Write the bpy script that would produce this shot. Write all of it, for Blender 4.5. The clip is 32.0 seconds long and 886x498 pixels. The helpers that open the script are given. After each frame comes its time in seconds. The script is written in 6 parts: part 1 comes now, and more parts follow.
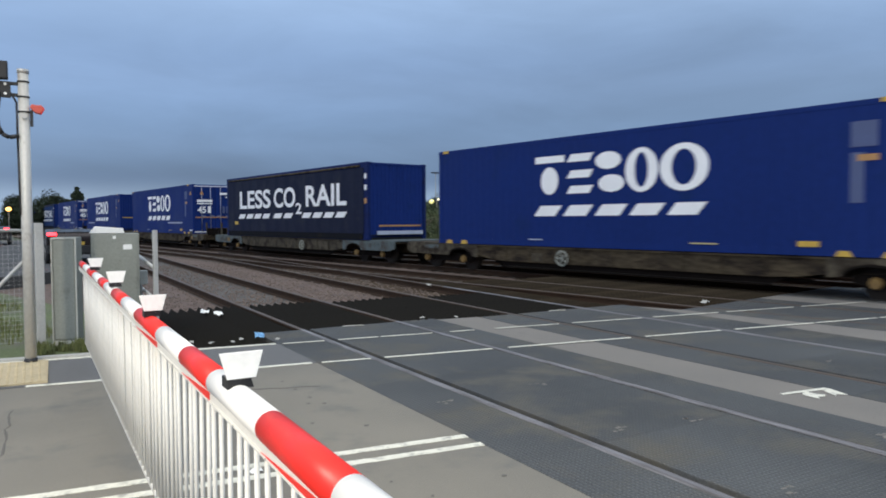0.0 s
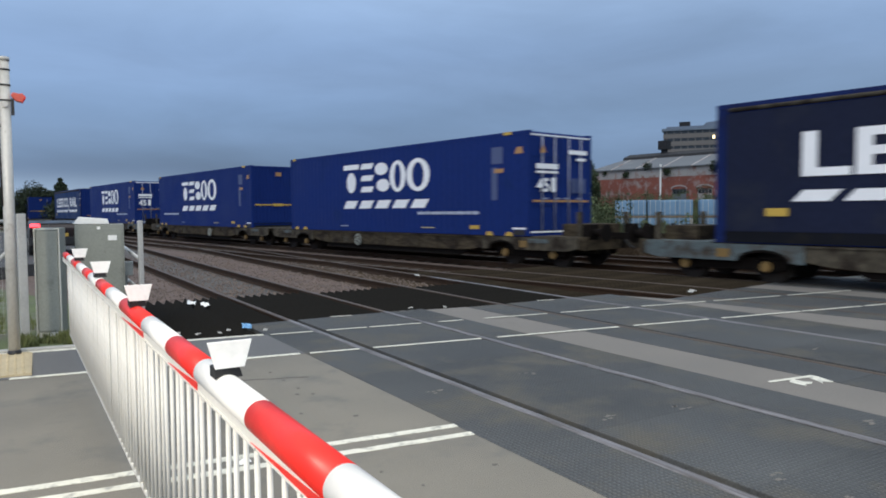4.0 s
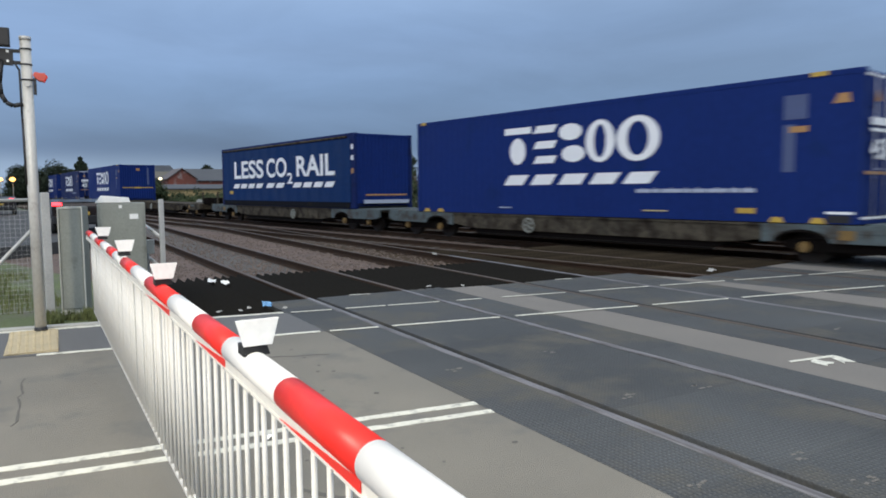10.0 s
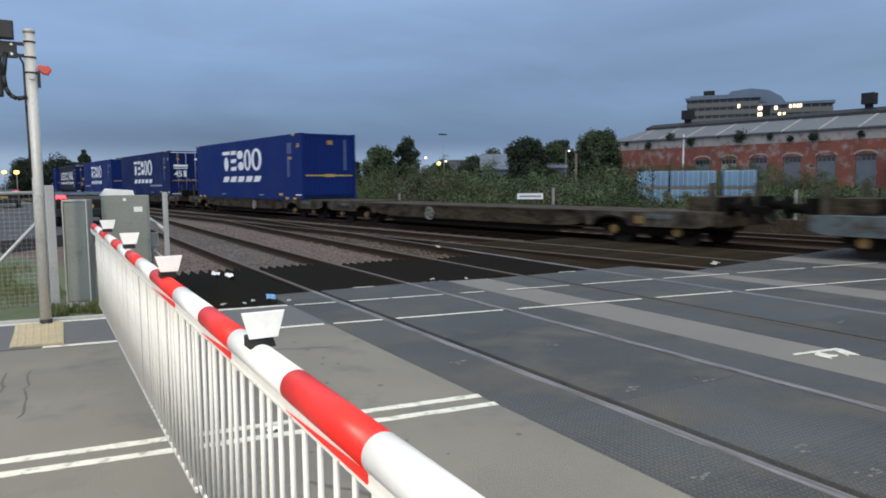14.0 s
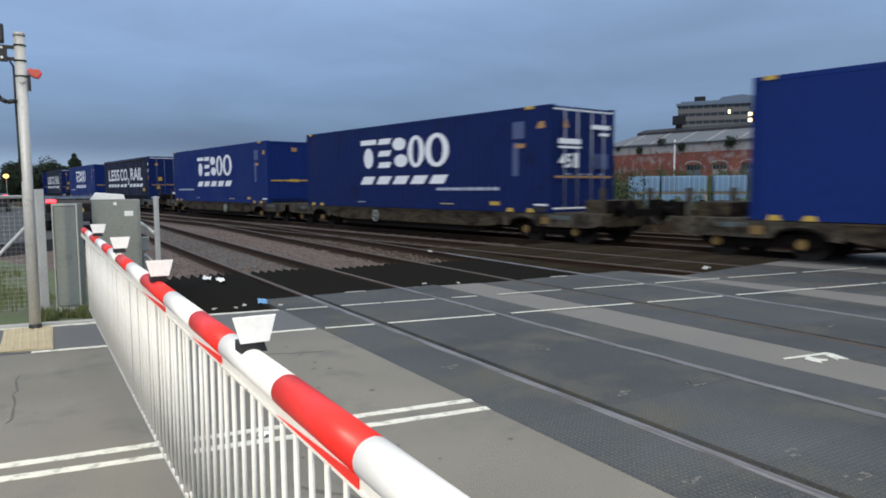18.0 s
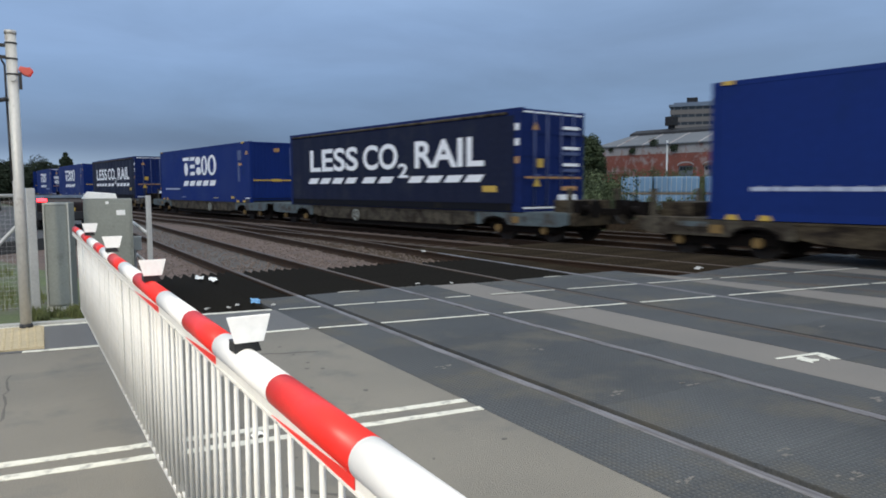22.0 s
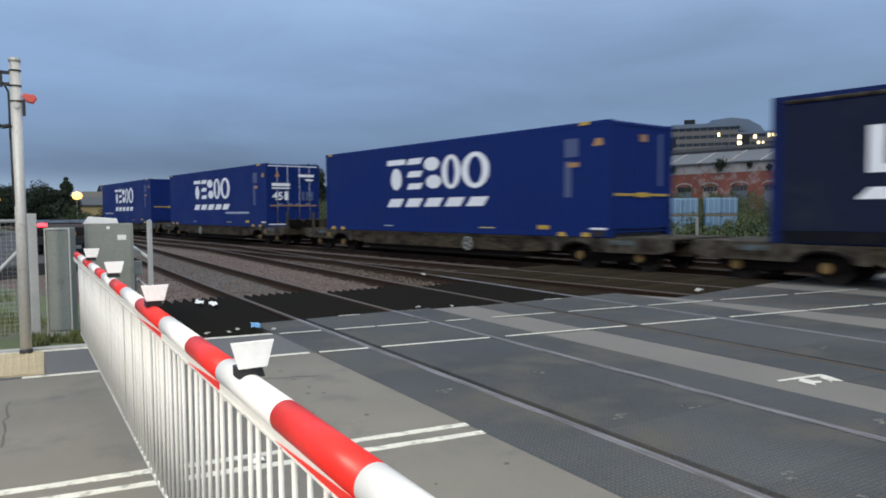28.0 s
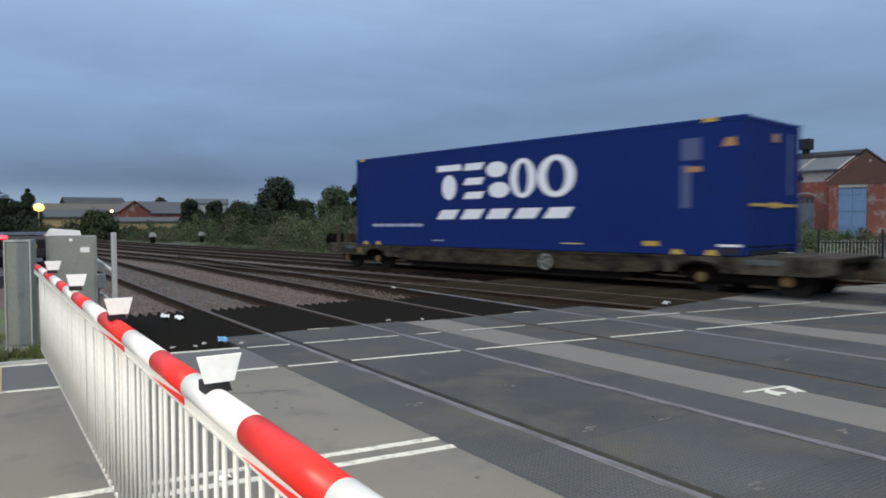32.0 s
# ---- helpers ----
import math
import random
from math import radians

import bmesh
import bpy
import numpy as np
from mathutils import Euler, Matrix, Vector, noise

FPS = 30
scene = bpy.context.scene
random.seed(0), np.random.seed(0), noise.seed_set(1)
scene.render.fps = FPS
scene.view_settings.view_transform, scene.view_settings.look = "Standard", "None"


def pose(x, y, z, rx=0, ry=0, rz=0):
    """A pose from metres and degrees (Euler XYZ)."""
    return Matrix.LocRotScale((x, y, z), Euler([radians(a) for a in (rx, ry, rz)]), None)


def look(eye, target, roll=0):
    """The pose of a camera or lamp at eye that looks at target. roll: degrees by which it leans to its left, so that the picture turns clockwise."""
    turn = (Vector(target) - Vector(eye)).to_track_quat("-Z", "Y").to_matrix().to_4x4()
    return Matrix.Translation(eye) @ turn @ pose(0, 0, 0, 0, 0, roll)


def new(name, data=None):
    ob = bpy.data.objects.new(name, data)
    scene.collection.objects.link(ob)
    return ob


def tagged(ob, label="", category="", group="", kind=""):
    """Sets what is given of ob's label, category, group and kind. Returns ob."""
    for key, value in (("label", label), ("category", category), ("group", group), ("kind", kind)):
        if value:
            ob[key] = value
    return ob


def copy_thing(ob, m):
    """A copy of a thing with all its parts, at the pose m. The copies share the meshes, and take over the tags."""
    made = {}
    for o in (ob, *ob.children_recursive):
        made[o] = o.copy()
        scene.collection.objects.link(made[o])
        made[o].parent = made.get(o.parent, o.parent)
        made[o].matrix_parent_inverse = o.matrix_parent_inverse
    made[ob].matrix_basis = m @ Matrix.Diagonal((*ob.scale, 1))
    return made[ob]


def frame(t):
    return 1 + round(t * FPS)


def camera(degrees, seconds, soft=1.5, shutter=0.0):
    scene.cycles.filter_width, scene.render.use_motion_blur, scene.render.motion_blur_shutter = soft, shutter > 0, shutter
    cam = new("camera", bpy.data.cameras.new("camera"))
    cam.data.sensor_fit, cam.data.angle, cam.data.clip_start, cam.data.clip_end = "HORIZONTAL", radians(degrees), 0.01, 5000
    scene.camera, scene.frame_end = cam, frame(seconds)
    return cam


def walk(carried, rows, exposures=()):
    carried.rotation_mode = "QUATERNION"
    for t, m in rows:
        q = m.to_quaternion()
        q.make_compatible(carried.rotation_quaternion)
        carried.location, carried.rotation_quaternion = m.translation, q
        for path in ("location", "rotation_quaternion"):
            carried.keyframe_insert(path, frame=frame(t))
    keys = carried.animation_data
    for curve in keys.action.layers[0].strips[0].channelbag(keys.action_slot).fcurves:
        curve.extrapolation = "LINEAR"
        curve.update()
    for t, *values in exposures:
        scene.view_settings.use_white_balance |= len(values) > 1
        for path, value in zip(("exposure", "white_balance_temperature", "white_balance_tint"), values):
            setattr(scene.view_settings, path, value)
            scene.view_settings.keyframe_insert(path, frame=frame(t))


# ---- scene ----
cam = camera(64.5, 32.0, soft=1.8, shutter=0.6)
PATH = [
    (0, (0.025, -0.039, 1.529), (10.141, 17.195, 0.719), -0.25),
    (0.5, (0.026, -0.033, 1.525), (10.417, 17.036, 0.707), -0.17),
    (1, (0.028, -0.029, 1.523), (10.557, 16.954, 0.680), -0.19),
    (1.5, (0.028, -0.029, 1.525), (10.595, 16.927, 0.611), -0.18),
    (2, (0.030, -0.036, 1.522), (10.777, 16.804, 0.569), -0.40),
    (2.5, (0.028, -0.028, 1.521), (10.839, 16.767, 0.504), -0.21),
    (3, (0.027, -0.018, 1.520), (10.789, 16.808, 0.490), -0.22),
    (3.5, (0.034, -0.003, 1.513), (10.619, 16.934, 0.467), -0.33),
    (5.5, (0.008, -0.020, 1.525), (10.177, 17.165, 0.397), -0.21),
    (6, (0.010, -0.005, 1.523), (10.206, 17.159, 0.323), -0.25),
    (6.5, (0.013, 0.001, 1.522), (10.209, 17.161, 0.254), -0.36),
    (7, (0.009, 0.004, 1.521), (10.181, 17.173, 0.192), -0.38),
    (7.5, (0.005, 0.001, 1.522), (10.141, 17.186, 0.127), -0.38),
    (8, (0.003, -0.002, 1.520), (10.096, 17.206, 0.090), -0.43),
    (8.5, (0.002, -0.002, 1.519), (10.040, 17.232, 0.025), -0.44),
    (9, (0.006, 0.003, 1.518), (9.982, 17.267, -0.043), -0.41),
    (9.5, (0.005, 0.006, 1.518), (9.958, 17.277, -0.115), -0.39),
    (10, (0.005, 0.003, 1.518), (9.993, 17.250, -0.161), -0.40),
    (10.5, (0.006, 0.008, 1.515), (10.037, 17.223, -0.222), -0.45),
    (11, (0.008, 0.007, 1.516), (10.031, 17.218, -0.315), -0.47),
    (11.5, (0.009, 0.009, 1.515), (10.035, 17.206, -0.419), -0.46),
    (12, (0.007, 0.011, 1.513), (10.030, 17.202, -0.496), -0.45),
    (12.5, (0.011, 0.009, 1.516), (10.033, 17.196, -0.530), -0.44),
    (13, (0.009, 0.006, 1.515), (10.040, 17.188, -0.517), -0.47),
    (13.5, (0.001, 0.006, 1.520), (9.982, 17.227, -0.432), -0.40),
    (14, (-0.002, 0.003, 1.518), (9.898, 17.279, -0.362), -0.41),
    (14.5, (-0.001, -0.000, 1.520), (9.842, 17.315, -0.293), -0.41),
    (16.5, (-0.003, -0.003, 1.517), (9.846, 17.324, -0.151), -0.41),
    (17, (0.004, -0.005, 1.518), (9.954, 17.258, -0.205), -0.38),
    (17.5, (0.002, -0.002, 1.515), (10.014, 17.226, -0.212), -0.33),
    (18, (-0.002, 0.001, 1.518), (10.098, 17.174, -0.234), -0.31),
    (18.5, (-0.003, -0.000, 1.517), (10.101, 17.170, -0.249), -0.34),
    (19, (-0.002, -0.001, 1.517), (10.090, 17.176, -0.249), -0.36),
    (19.5, (-0.001, -0.001, 1.517), (10.080, 17.182, -0.247), -0.33),
    (20, (0.002, 0.003, 1.516), (10.086, 17.183, -0.253), -0.31),
    (20.5, (0.001, 0.010, 1.515), (10.112, 17.174, -0.260), -0.27),
    (21, (-0.003, 0.011, 1.515), (10.128, 17.162, -0.277), -0.29),
    (21.5, (-0.004, 0.005, 1.515), (10.214, 17.104, -0.283), -0.28),
    (22, (-0.006, 0.007, 1.517), (10.266, 17.078, -0.236), -0.16),
    (22.5, (-0.013, 0.014, 1.514), (10.304, 17.061, -0.201), -0.17),
    (23, (-0.014, 0.016, 1.514), (10.301, 17.064, -0.208), -0.26),
    (23.5, (-0.014, 0.017, 1.514), (10.280, 17.073, -0.259), -0.27),
    (24, (-0.017, 0.015, 1.518), (10.262, 17.077, -0.276), -0.28),
    (24.5, (-0.024, 0.011, 1.519), (10.242, 17.087, -0.223), -0.26),
    (25, (-0.023, 0.011, 1.519), (10.242, 17.097, -0.130), -0.28),
    (25.5, (-0.023, 0.011, 1.519), (10.235, 17.109, -0.037), -0.23),
    (27.5, (-0.023, 0.003, 1.520), (10.254, 17.119, 0.331), -0.50),
    (28, (-0.022, -0.002, 1.525), (10.286, 17.101, 0.415), -0.44),
    (28.5, (-0.020, 0.003, 1.525), (10.319, 17.092, 0.501), -0.39),
    (29, (-0.021, -0.003, 1.525), (10.352, 17.070, 0.582), -0.30),
    (29.5, (-0.022, 0.006, 1.524), (10.373, 17.072, 0.690), -0.26),
    (30, (-0.025, 0.004, 1.525), (10.391, 17.060, 0.756), -0.30),
    (30.5, (-0.020, 0.010, 1.521), (10.413, 17.055, 0.744), -0.40),
    (31, (-0.014, 0.009, 1.524), (10.545, 16.976, 0.722), -0.36),
    (31.5, (-0.012, 0.008, 1.525), (10.773, 16.832, 0.741), -0.27),
    (32, (-0.018, 0.010, 1.520), (11.017, 16.674, 0.785), -0.25),
]
walk(cam, [(t, look(eye, target, roll)) for t, eye, target, roll in PATH],
     exposures=[(0.0, 0.0), (16.0, -0.02), (27.0, -0.05), (32.0, -0.09)])

# ---- the railway's line: a straight that passes into a curve, by its length s ----
LINE_X, LINE_TURN, LINE_BEND, LINE_START = 14.3035, 0.17665, 0.00082570, -16.868


def line_at(s, aside=0.0):
    """The place and the heading of the line at length s, and aside metres to the far side of the near edge of the load."""
    u = max(s - LINE_START, 0.0)
    th = LINE_TURN - LINE_BEND * u
    x = LINE_X - math.sin(LINE_TURN) * min(s, LINE_START) - (math.cos(th) - math.cos(LINE_TURN)) / LINE_BEND
    y = math.cos(LINE_TURN) * min(s, LINE_START) + (math.sin(LINE_TURN) - math.sin(th)) / LINE_BEND
    return x + math.cos(th) * aside, y + math.sin(th) * aside, th


MID = 1.275  # from the near edge of the load to the middle of the track


def train_s(t):
    """How far the train has come along the line at t seconds."""
    u = (t - 16.0) / 16.0
    return (((((1.6592 * u + 0.154) * u - 1.8881) * u - 0.7209) * u - 15.3063) * u - 136.2529) * u - 101.5349


# ---- world and light: an overcast evening sky, brighter overhead ----
world = bpy.data.worlds.new("evening_sky")
scene.world = world
world.use_nodes = True
wn, wl = world.node_tree.nodes, world.node_tree.links
wn.clear()


def wnode(kind, **sets):
    n = wn.new(kind)
    for k, v in sets.items():
        n.inputs[k].default_value = v
    return n


w_out = wn.new("ShaderNodeOutputWorld")
w_bg = wnode("ShaderNodeBackground", Strength=1.0)
w_co = wn.new("ShaderNodeTexCoord")
w_sep = wn.new("ShaderNodeSeparateXYZ")
w_ramp = wn.new("ShaderNodeValToRGB")
w_ramp.color_ramp.interpolation = "EASE"
stops = [(0.0, (0.26, 0.385, 0.57)), (0.022, (0.29, 0.43, 0.62)), (0.06, (0.132, 0.232, 0.405)), (0.11, (0.178, 0.292, 0.50)), (0.20, (0.222, 0.342, 0.570)),
         (0.32, (0.325, 0.472, 0.725)), (0.65, (0.70, 0.82, 0.97)), (1.0, (1.15, 1.2, 1.28))]
el = w_ramp.color_ramp.elements
while len(el) < len(stops):
    el.new(0.5)
for e, (p, c) in zip(el, stops):
    e.position, e.color = p, (*c, 1)
w_map = wn.new("ShaderNodeMapping")
w_map.inputs["Scale"].default_value = (1.6, 1.6, 7.0)
w_noise = wnode("ShaderNodeTexNoise", Scale=1.5, Detail=6.0, Roughness=0.55, Distortion=0.4)
w_cr = wn.new("ShaderNodeMapRange")
w_cr.inputs["From Min"].default_value, w_cr.inputs["From Max"].default_value = 0.3, 0.7
w_cr.inputs["To Min"].default_value, w_cr.inputs["To Max"].default_value = 0.87, 1.14
w_mul = wn.new("ShaderNodeVectorMath")
w_mul.operation = "MULTIPLY"
w_sky = wn.new("ShaderNodeTexSky")
w_sky.sky_type, w_sky.sun_disc, w_sky.sun_elevation, w_sky.sun_rotation = "NISHITA", False, radians(2.0), radians(-70.0)
w_add = wn.new("ShaderNodeVectorMath")
w_add.operation = "MULTIPLY_ADD"
w_add.inputs[1].default_value = (0.03, 0.03, 0.03)
wl.new(w_co.outputs["Generated"], w_sep.inputs[0])
wl.new(w_sep.outputs["Z"], w_ramp.inputs[0])
wl.new(w_co.outputs["Generated"], w_map.inputs[0])
wl.new(w_map.outputs[0], w_noise.inputs["Vector"])
wl.new(w_noise.outputs["Fac"], w_cr.inputs["Value"])
wl.new(w_ramp.outputs[0], w_mul.inputs[0])
w_side = wn.new("ShaderNodeMath")
w_side.operation = "MULTIPLY_ADD"
w_side.inputs[1].default_value, w_side.inputs[2].default_value = -0.16, 1.08
w_both = wn.new("ShaderNodeMath")
w_both.operation = "MULTIPLY"
wl.new(w_sep.outputs["X"], w_side.inputs[0])
wl.new(w_side.outputs[0], w_both.inputs[0])
wl.new(w_cr.outputs[0], w_both.inputs[1])
# near the horizon the sky is darker over the middle of the view and brighter to both sides
w_v, w_abs, w_low, w_mix = [wn.new("ShaderNodeMath") for _ in range(4)]
w_v.operation, w_abs.operation, w_low.operation, w_mix.operation = "SUBTRACT", "ABSOLUTE", "MULTIPLY_ADD", "MULTIPLY"
w_v.inputs[1].default_value = 0.25
w_low.inputs[1].default_value, w_low.inputs[2].default_value = 0.90, 0.72
w_up = wn.new("ShaderNodeMapRange")
w_up.inputs["From Min"].default_value, w_up.inputs["From Max"].default_value = 0.03, 0.14
w_fade = wn.new("ShaderNodeMix")
w_fade.inputs["B"].default_value = 1.0
wl.new(w_sep.outputs["X"], w_v.inputs[0])
wl.new(w_v.outputs[0], w_abs.inputs[0])
wl.new(w_abs.outputs[0], w_low.inputs[0])
wl.new(w_sep.outputs["Z"], w_up.inputs["Value"])
wl.new(w_up.outputs[0], w_fade.inputs["Factor"])
wl.new(w_low.outputs[0], w_fade.inputs["A"])
wl.new(w_both.outputs[0], w_mix.inputs[0])
wl.new(w_fade.outputs["Result"], w_mix.inputs[1])
wl.new(w_mix.outputs[0], w_mul.inputs[1])
wl.new(w_sky.outputs[0], w_add.inputs[0])
wl.new(w_mul.outputs[0], w_add.inputs[2])
wl.new(w_add.outputs[0], w_bg.inputs["Color"])
wl.new(w_bg.outputs[0], w_out.inputs["Surface"])

sun = new("sun", bpy.data.lights.new("sun", "SUN"))
sun.data.energy, sun.data.angle, sun.data.color = 0.9, radians(50.0), (1.0, 0.96, 0.88)
sun.matrix_world = look((-30, -45, 55), (0, 0, 0))

# light added over the crossing's near side: an unseen, assumed lamp (built below)
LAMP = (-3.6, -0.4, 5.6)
lamp_light = new("added_street_light", bpy.data.lights.new("added_street_light", "AREA"))
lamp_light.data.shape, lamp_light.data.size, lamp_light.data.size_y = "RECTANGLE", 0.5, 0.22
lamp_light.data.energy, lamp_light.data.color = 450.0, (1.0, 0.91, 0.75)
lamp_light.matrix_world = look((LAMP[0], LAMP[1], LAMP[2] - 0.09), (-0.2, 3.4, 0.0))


# ---- materials ----
def mat(name, color, rough=0.7, metal=0.0, vary=0.25, scale=3.0, bump=0.0, fine=40.0, stain=None, stain_at=0.6, emit=0.0, spec=0.5, island=0.0, noise_scale=(1, 1, 1)):
    """A surface with colour variation at two scales, stains of another colour and fine relief."""
    m = bpy.data.materials.new(name)
    m.use_nodes = True
    nt, ln = m.node_tree.nodes, m.node_tree.links
    b = nt["Principled BSDF"]
    b.inputs["Roughness"].default_value, b.inputs["Metallic"].default_value = rough, metal
    b.inputs["Specular IOR Level"].default_value = spec
    co = nt.new("ShaderNodeTexCoord")
    mp = nt.new("ShaderNodeMapping")
    mp.inputs["Scale"].default_value = noise_scale
    ln.new(co.outputs["Object"], mp.inputs[0])
    n1, n2 = nt.new("ShaderNodeTexNoise"), nt.new("ShaderNodeTexNoise")
    n1.inputs["Scale"].default_value, n1.inputs["Detail"].default_value = scale, 5
    n2.inputs["Scale"].default_value, n2.inputs["Detail"].default_value = fine, 3
    ln.new(mp.outputs[0], n1.inputs["Vector"]), ln.new(mp.outputs[0], n2.inputs["Vector"])
    mix = nt.new("ShaderNodeMath")
    mix.operation = "ADD"
    ln.new(n1.outputs["Fac"], mix.inputs[0]), ln.new(n2.outputs["Fac"], mix.inputs[1])
    rng = nt.new("ShaderNodeMapRange")
    rng.inputs["From Min"].default_value, rng.inputs["From Max"].default_value = 0.65, 1.35
    rng.inputs["To Min"].default_value, rng.inputs["To Max"].default_value = 1 - vary, 1 + vary
    ln.new(mix.outputs[0], rng.inputs["Value"])
    val = rng.outputs[0]
    if island:
        info, isl = nt.new("ShaderNodeObjectInfo"), nt.new("ShaderNodeNewGeometry")
        ad = nt.new("ShaderNodeMath")
        ad.operation = "ADD"
        ln.new(info.outputs["Random"], ad.inputs[0]), ln.new(isl.outputs["Random Per Island"], ad.inputs[1])
        r2 = nt.new("ShaderNodeMapRange")
        r2.inputs["From Max"].default_value = 2.0
        r2.inputs["To Min"].default_value, r2.inputs["To Max"].default_value = 1 - island, 1 + island
        ln.new(ad.outputs[0], r2.inputs["Value"])
        mu = nt.new("ShaderNodeMath")
        mu.operation = "MULTIPLY"
        ln.new(val, mu.inputs[0]), ln.new(r2.outputs[0], mu.inputs[1])
        val = mu.outputs[0]
    tint = nt.new("ShaderNodeVectorMath")
    tint.operation = "SCALE"
    tint.inputs[0].default_value = color
    ln.new(val, tint.inputs["Scale"])
    out = tint.outputs[0]
    if stain:
        n3 = nt.new("ShaderNodeTexNoise")
        n3.inputs["Scale"].default_value, n3.inputs["Detail"].default_value, n3.inputs["Roughness"].default_value = scale * 1.7, 8, 0.65
        ln.new(mp.outputs[0], n3.inputs["Vector"])
        r = nt.new("ShaderNodeMapRange")
        r.inputs["From Min"].default_value, r.inputs["From Max"].default_value = stain_at - 0.06, stain_at + 0.1
        ln.new(n3.outputs["Fac"], r.inputs["Value"])
        mx = nt.new("ShaderNodeMix")
        mx.data_type = "RGBA"
        ln.new(r.outputs[0], mx.inputs["Factor"]), ln.new(out, mx.inputs["A"])
        mx.inputs["B"].default_value = (*stain, 1)
        out = mx.outputs["Result"]
    ln.new(out, b.inputs["Base Color"])
    rr = nt.new("ShaderNodeMapRange")
    rr.inputs["From Min"].default_value, rr.inputs["From Max"].default_value = 0.3, 0.7
    rr.inputs["To Min"].default_value, rr.inputs["To Max"].default_value = max(rough - 0.12, 0.05), min(rough + 0.12, 1.0)
    ln.new(n1.outputs["Fac"], rr.inputs["Value"]), ln.new(rr.outputs[0], b.inputs["Roughness"])
    if bump:
        bp = nt.new("ShaderNodeBump")
        bp.inputs["Strength"].default_value, bp.inputs["Distance"].default_value = min(bump, 1.0), 0.02
        ln.new(n2.outputs["Fac"], bp.inputs["Height"]), ln.new(bp.outputs[0], b.inputs["Normal"])
    if emit:
        b.inputs["Emission Color"].default_value = (*color, 1)
        b.inputs["Emission Strength"].default_value = emit
    return m


ASPHALT = mat("asphalt", (0.213, 0.196, 0.163), 0.85, vary=0.26, scale=0.7, bump=0.6, fine=140, stain=(0.150, 0.145, 0.132), stain_at=0.60)
PATH_ASPHALT = mat("path_asphalt", (0.13, 0.13, 0.13), 0.85, vary=0.16, scale=1.1, bump=0.5, fine=120)
CONCRETE_STRIP = mat("concrete_strip", (0.190, 0.174, 0.154), 0.85, vary=0.15, scale=1.5, bump=0.4, fine=90, stain=(0.14, 0.135, 0.12), stain_at=0.68)
RUBBER = mat("rubber_panel", (0.080, 0.084, 0.086), 0.78, spec=0.3, vary=0.40, scale=0.6, bump=0.3, fine=70, stain=(0.116, 0.108, 0.090), stain_at=0.55, island=0.16)


def add_studs(m, size=0.034, depth=0.9):
    """Rows of small raised studs on a panel's surface."""
    nt, ln = m.node_tree.nodes, m.node_tree.links
    b = nt["Principled BSDF"]
    old = b.inputs["Normal"].links[0].from_node
    co = nt.new("ShaderNodeTexCoord")
    wv = []
    for axis in ("X", "Y"):
        w = nt.new("ShaderNodeTexWave")
        w.bands_direction, w.wave_profile = axis, "SIN"
        w.inputs["Scale"].default_value = 0.314 / size
        ln.new(co.outputs["Object"], w.inputs["Vector"])
        wv.append(w)
    mu = nt.new("ShaderNodeMath")
    mu.operation = "MULTIPLY"
    ln.new(wv[0].outputs["Fac"], mu.inputs[0]), ln.new(wv[1].outputs["Fac"], mu.inputs[1])
    bp = nt.new("ShaderNodeBump")
    bp.inputs["Strength"].default_value, bp.inputs["Distance"].default_value = depth, 0.012
    ln.new(mu.outputs[0], bp.inputs["Height"])
    ln.new(old.outputs[0], bp.inputs["Normal"])
    ln.new(bp.outputs[0], b.inputs["Normal"])
    # stud tops lightened and gaps darkened in the colour, to strengthen the relief
    worn = nt.new("ShaderNodeMapRange")
    worn.inputs["From Min"].default_value, worn.inputs["From Max"].default_value = 0.3, 0.9
    worn.inputs["To Min"].default_value, worn.inputs["To Max"].default_value = 0.88, 1.35
    ln.new(mu.outputs[0], worn.inputs["Value"])
    tone = nt.new("ShaderNodeVectorMath")
    tone.operation = "SCALE"
    ln.new(b.inputs["Base Color"].links[0].from_socket, tone.inputs[0])
    ln.new(worn.outputs[0], tone.inputs["Scale"])
    ln.new(tone.outputs[0], b.inputs["Base Color"])


add_studs(RUBBER)
RUBBER_DARK = mat("black_rubber", (0.0185, 0.0168, 0.0140), 0.95, vary=0.3, scale=4, spec=0.08)
ROAD_STAIN = mat("old_road_stain", (0.115, 0.108, 0.095), 0.85, vary=0.25, scale=8, bump=0.4, fine=120)
ROAD_WHITE = mat("road_paint", (0.70, 0.68, 0.58), 0.75, vary=0.12, scale=6, stain=(0.33, 0.32, 0.28), stain_at=0.58)
BALLAST = mat("ballast", (0.128, 0.088, 0.070), 0.95, vary=0.22, scale=1.0, bump=0.9, fine=15, stain=(0.075, 0.052, 0.042), stain_at=0.56)
BALLAST_GREY = mat("grey_ballast", (0.095, 0.084, 0.075), 0.95, vary=0.35, scale=1.2, bump=0.9, fine=15, stain=(0.055, 0.045, 0.038), stain_at=0.58)
BALLAST_STONE = mat("ballast_stone", (0.185, 0.142, 0.118), 0.95, vary=0.15, scale=6, island=0.30)
DIRTY_BALLAST = mat("dirty_ballast", (0.064, 0.045, 0.029), 0.95, spec=0.1, vary=0.5, scale=0.9, bump=0.9, fine=14, stain=(0.135, 0.100, 0.072), stain_at=0.60)
DIRTY_GUARD = mat("dirty_guard", (0.036, 0.027, 0.017), 0.95, spec=0.1, vary=0.5, scale=0.7, fine=12, stain=(0.070, 0.053, 0.034), stain_at=0.60)
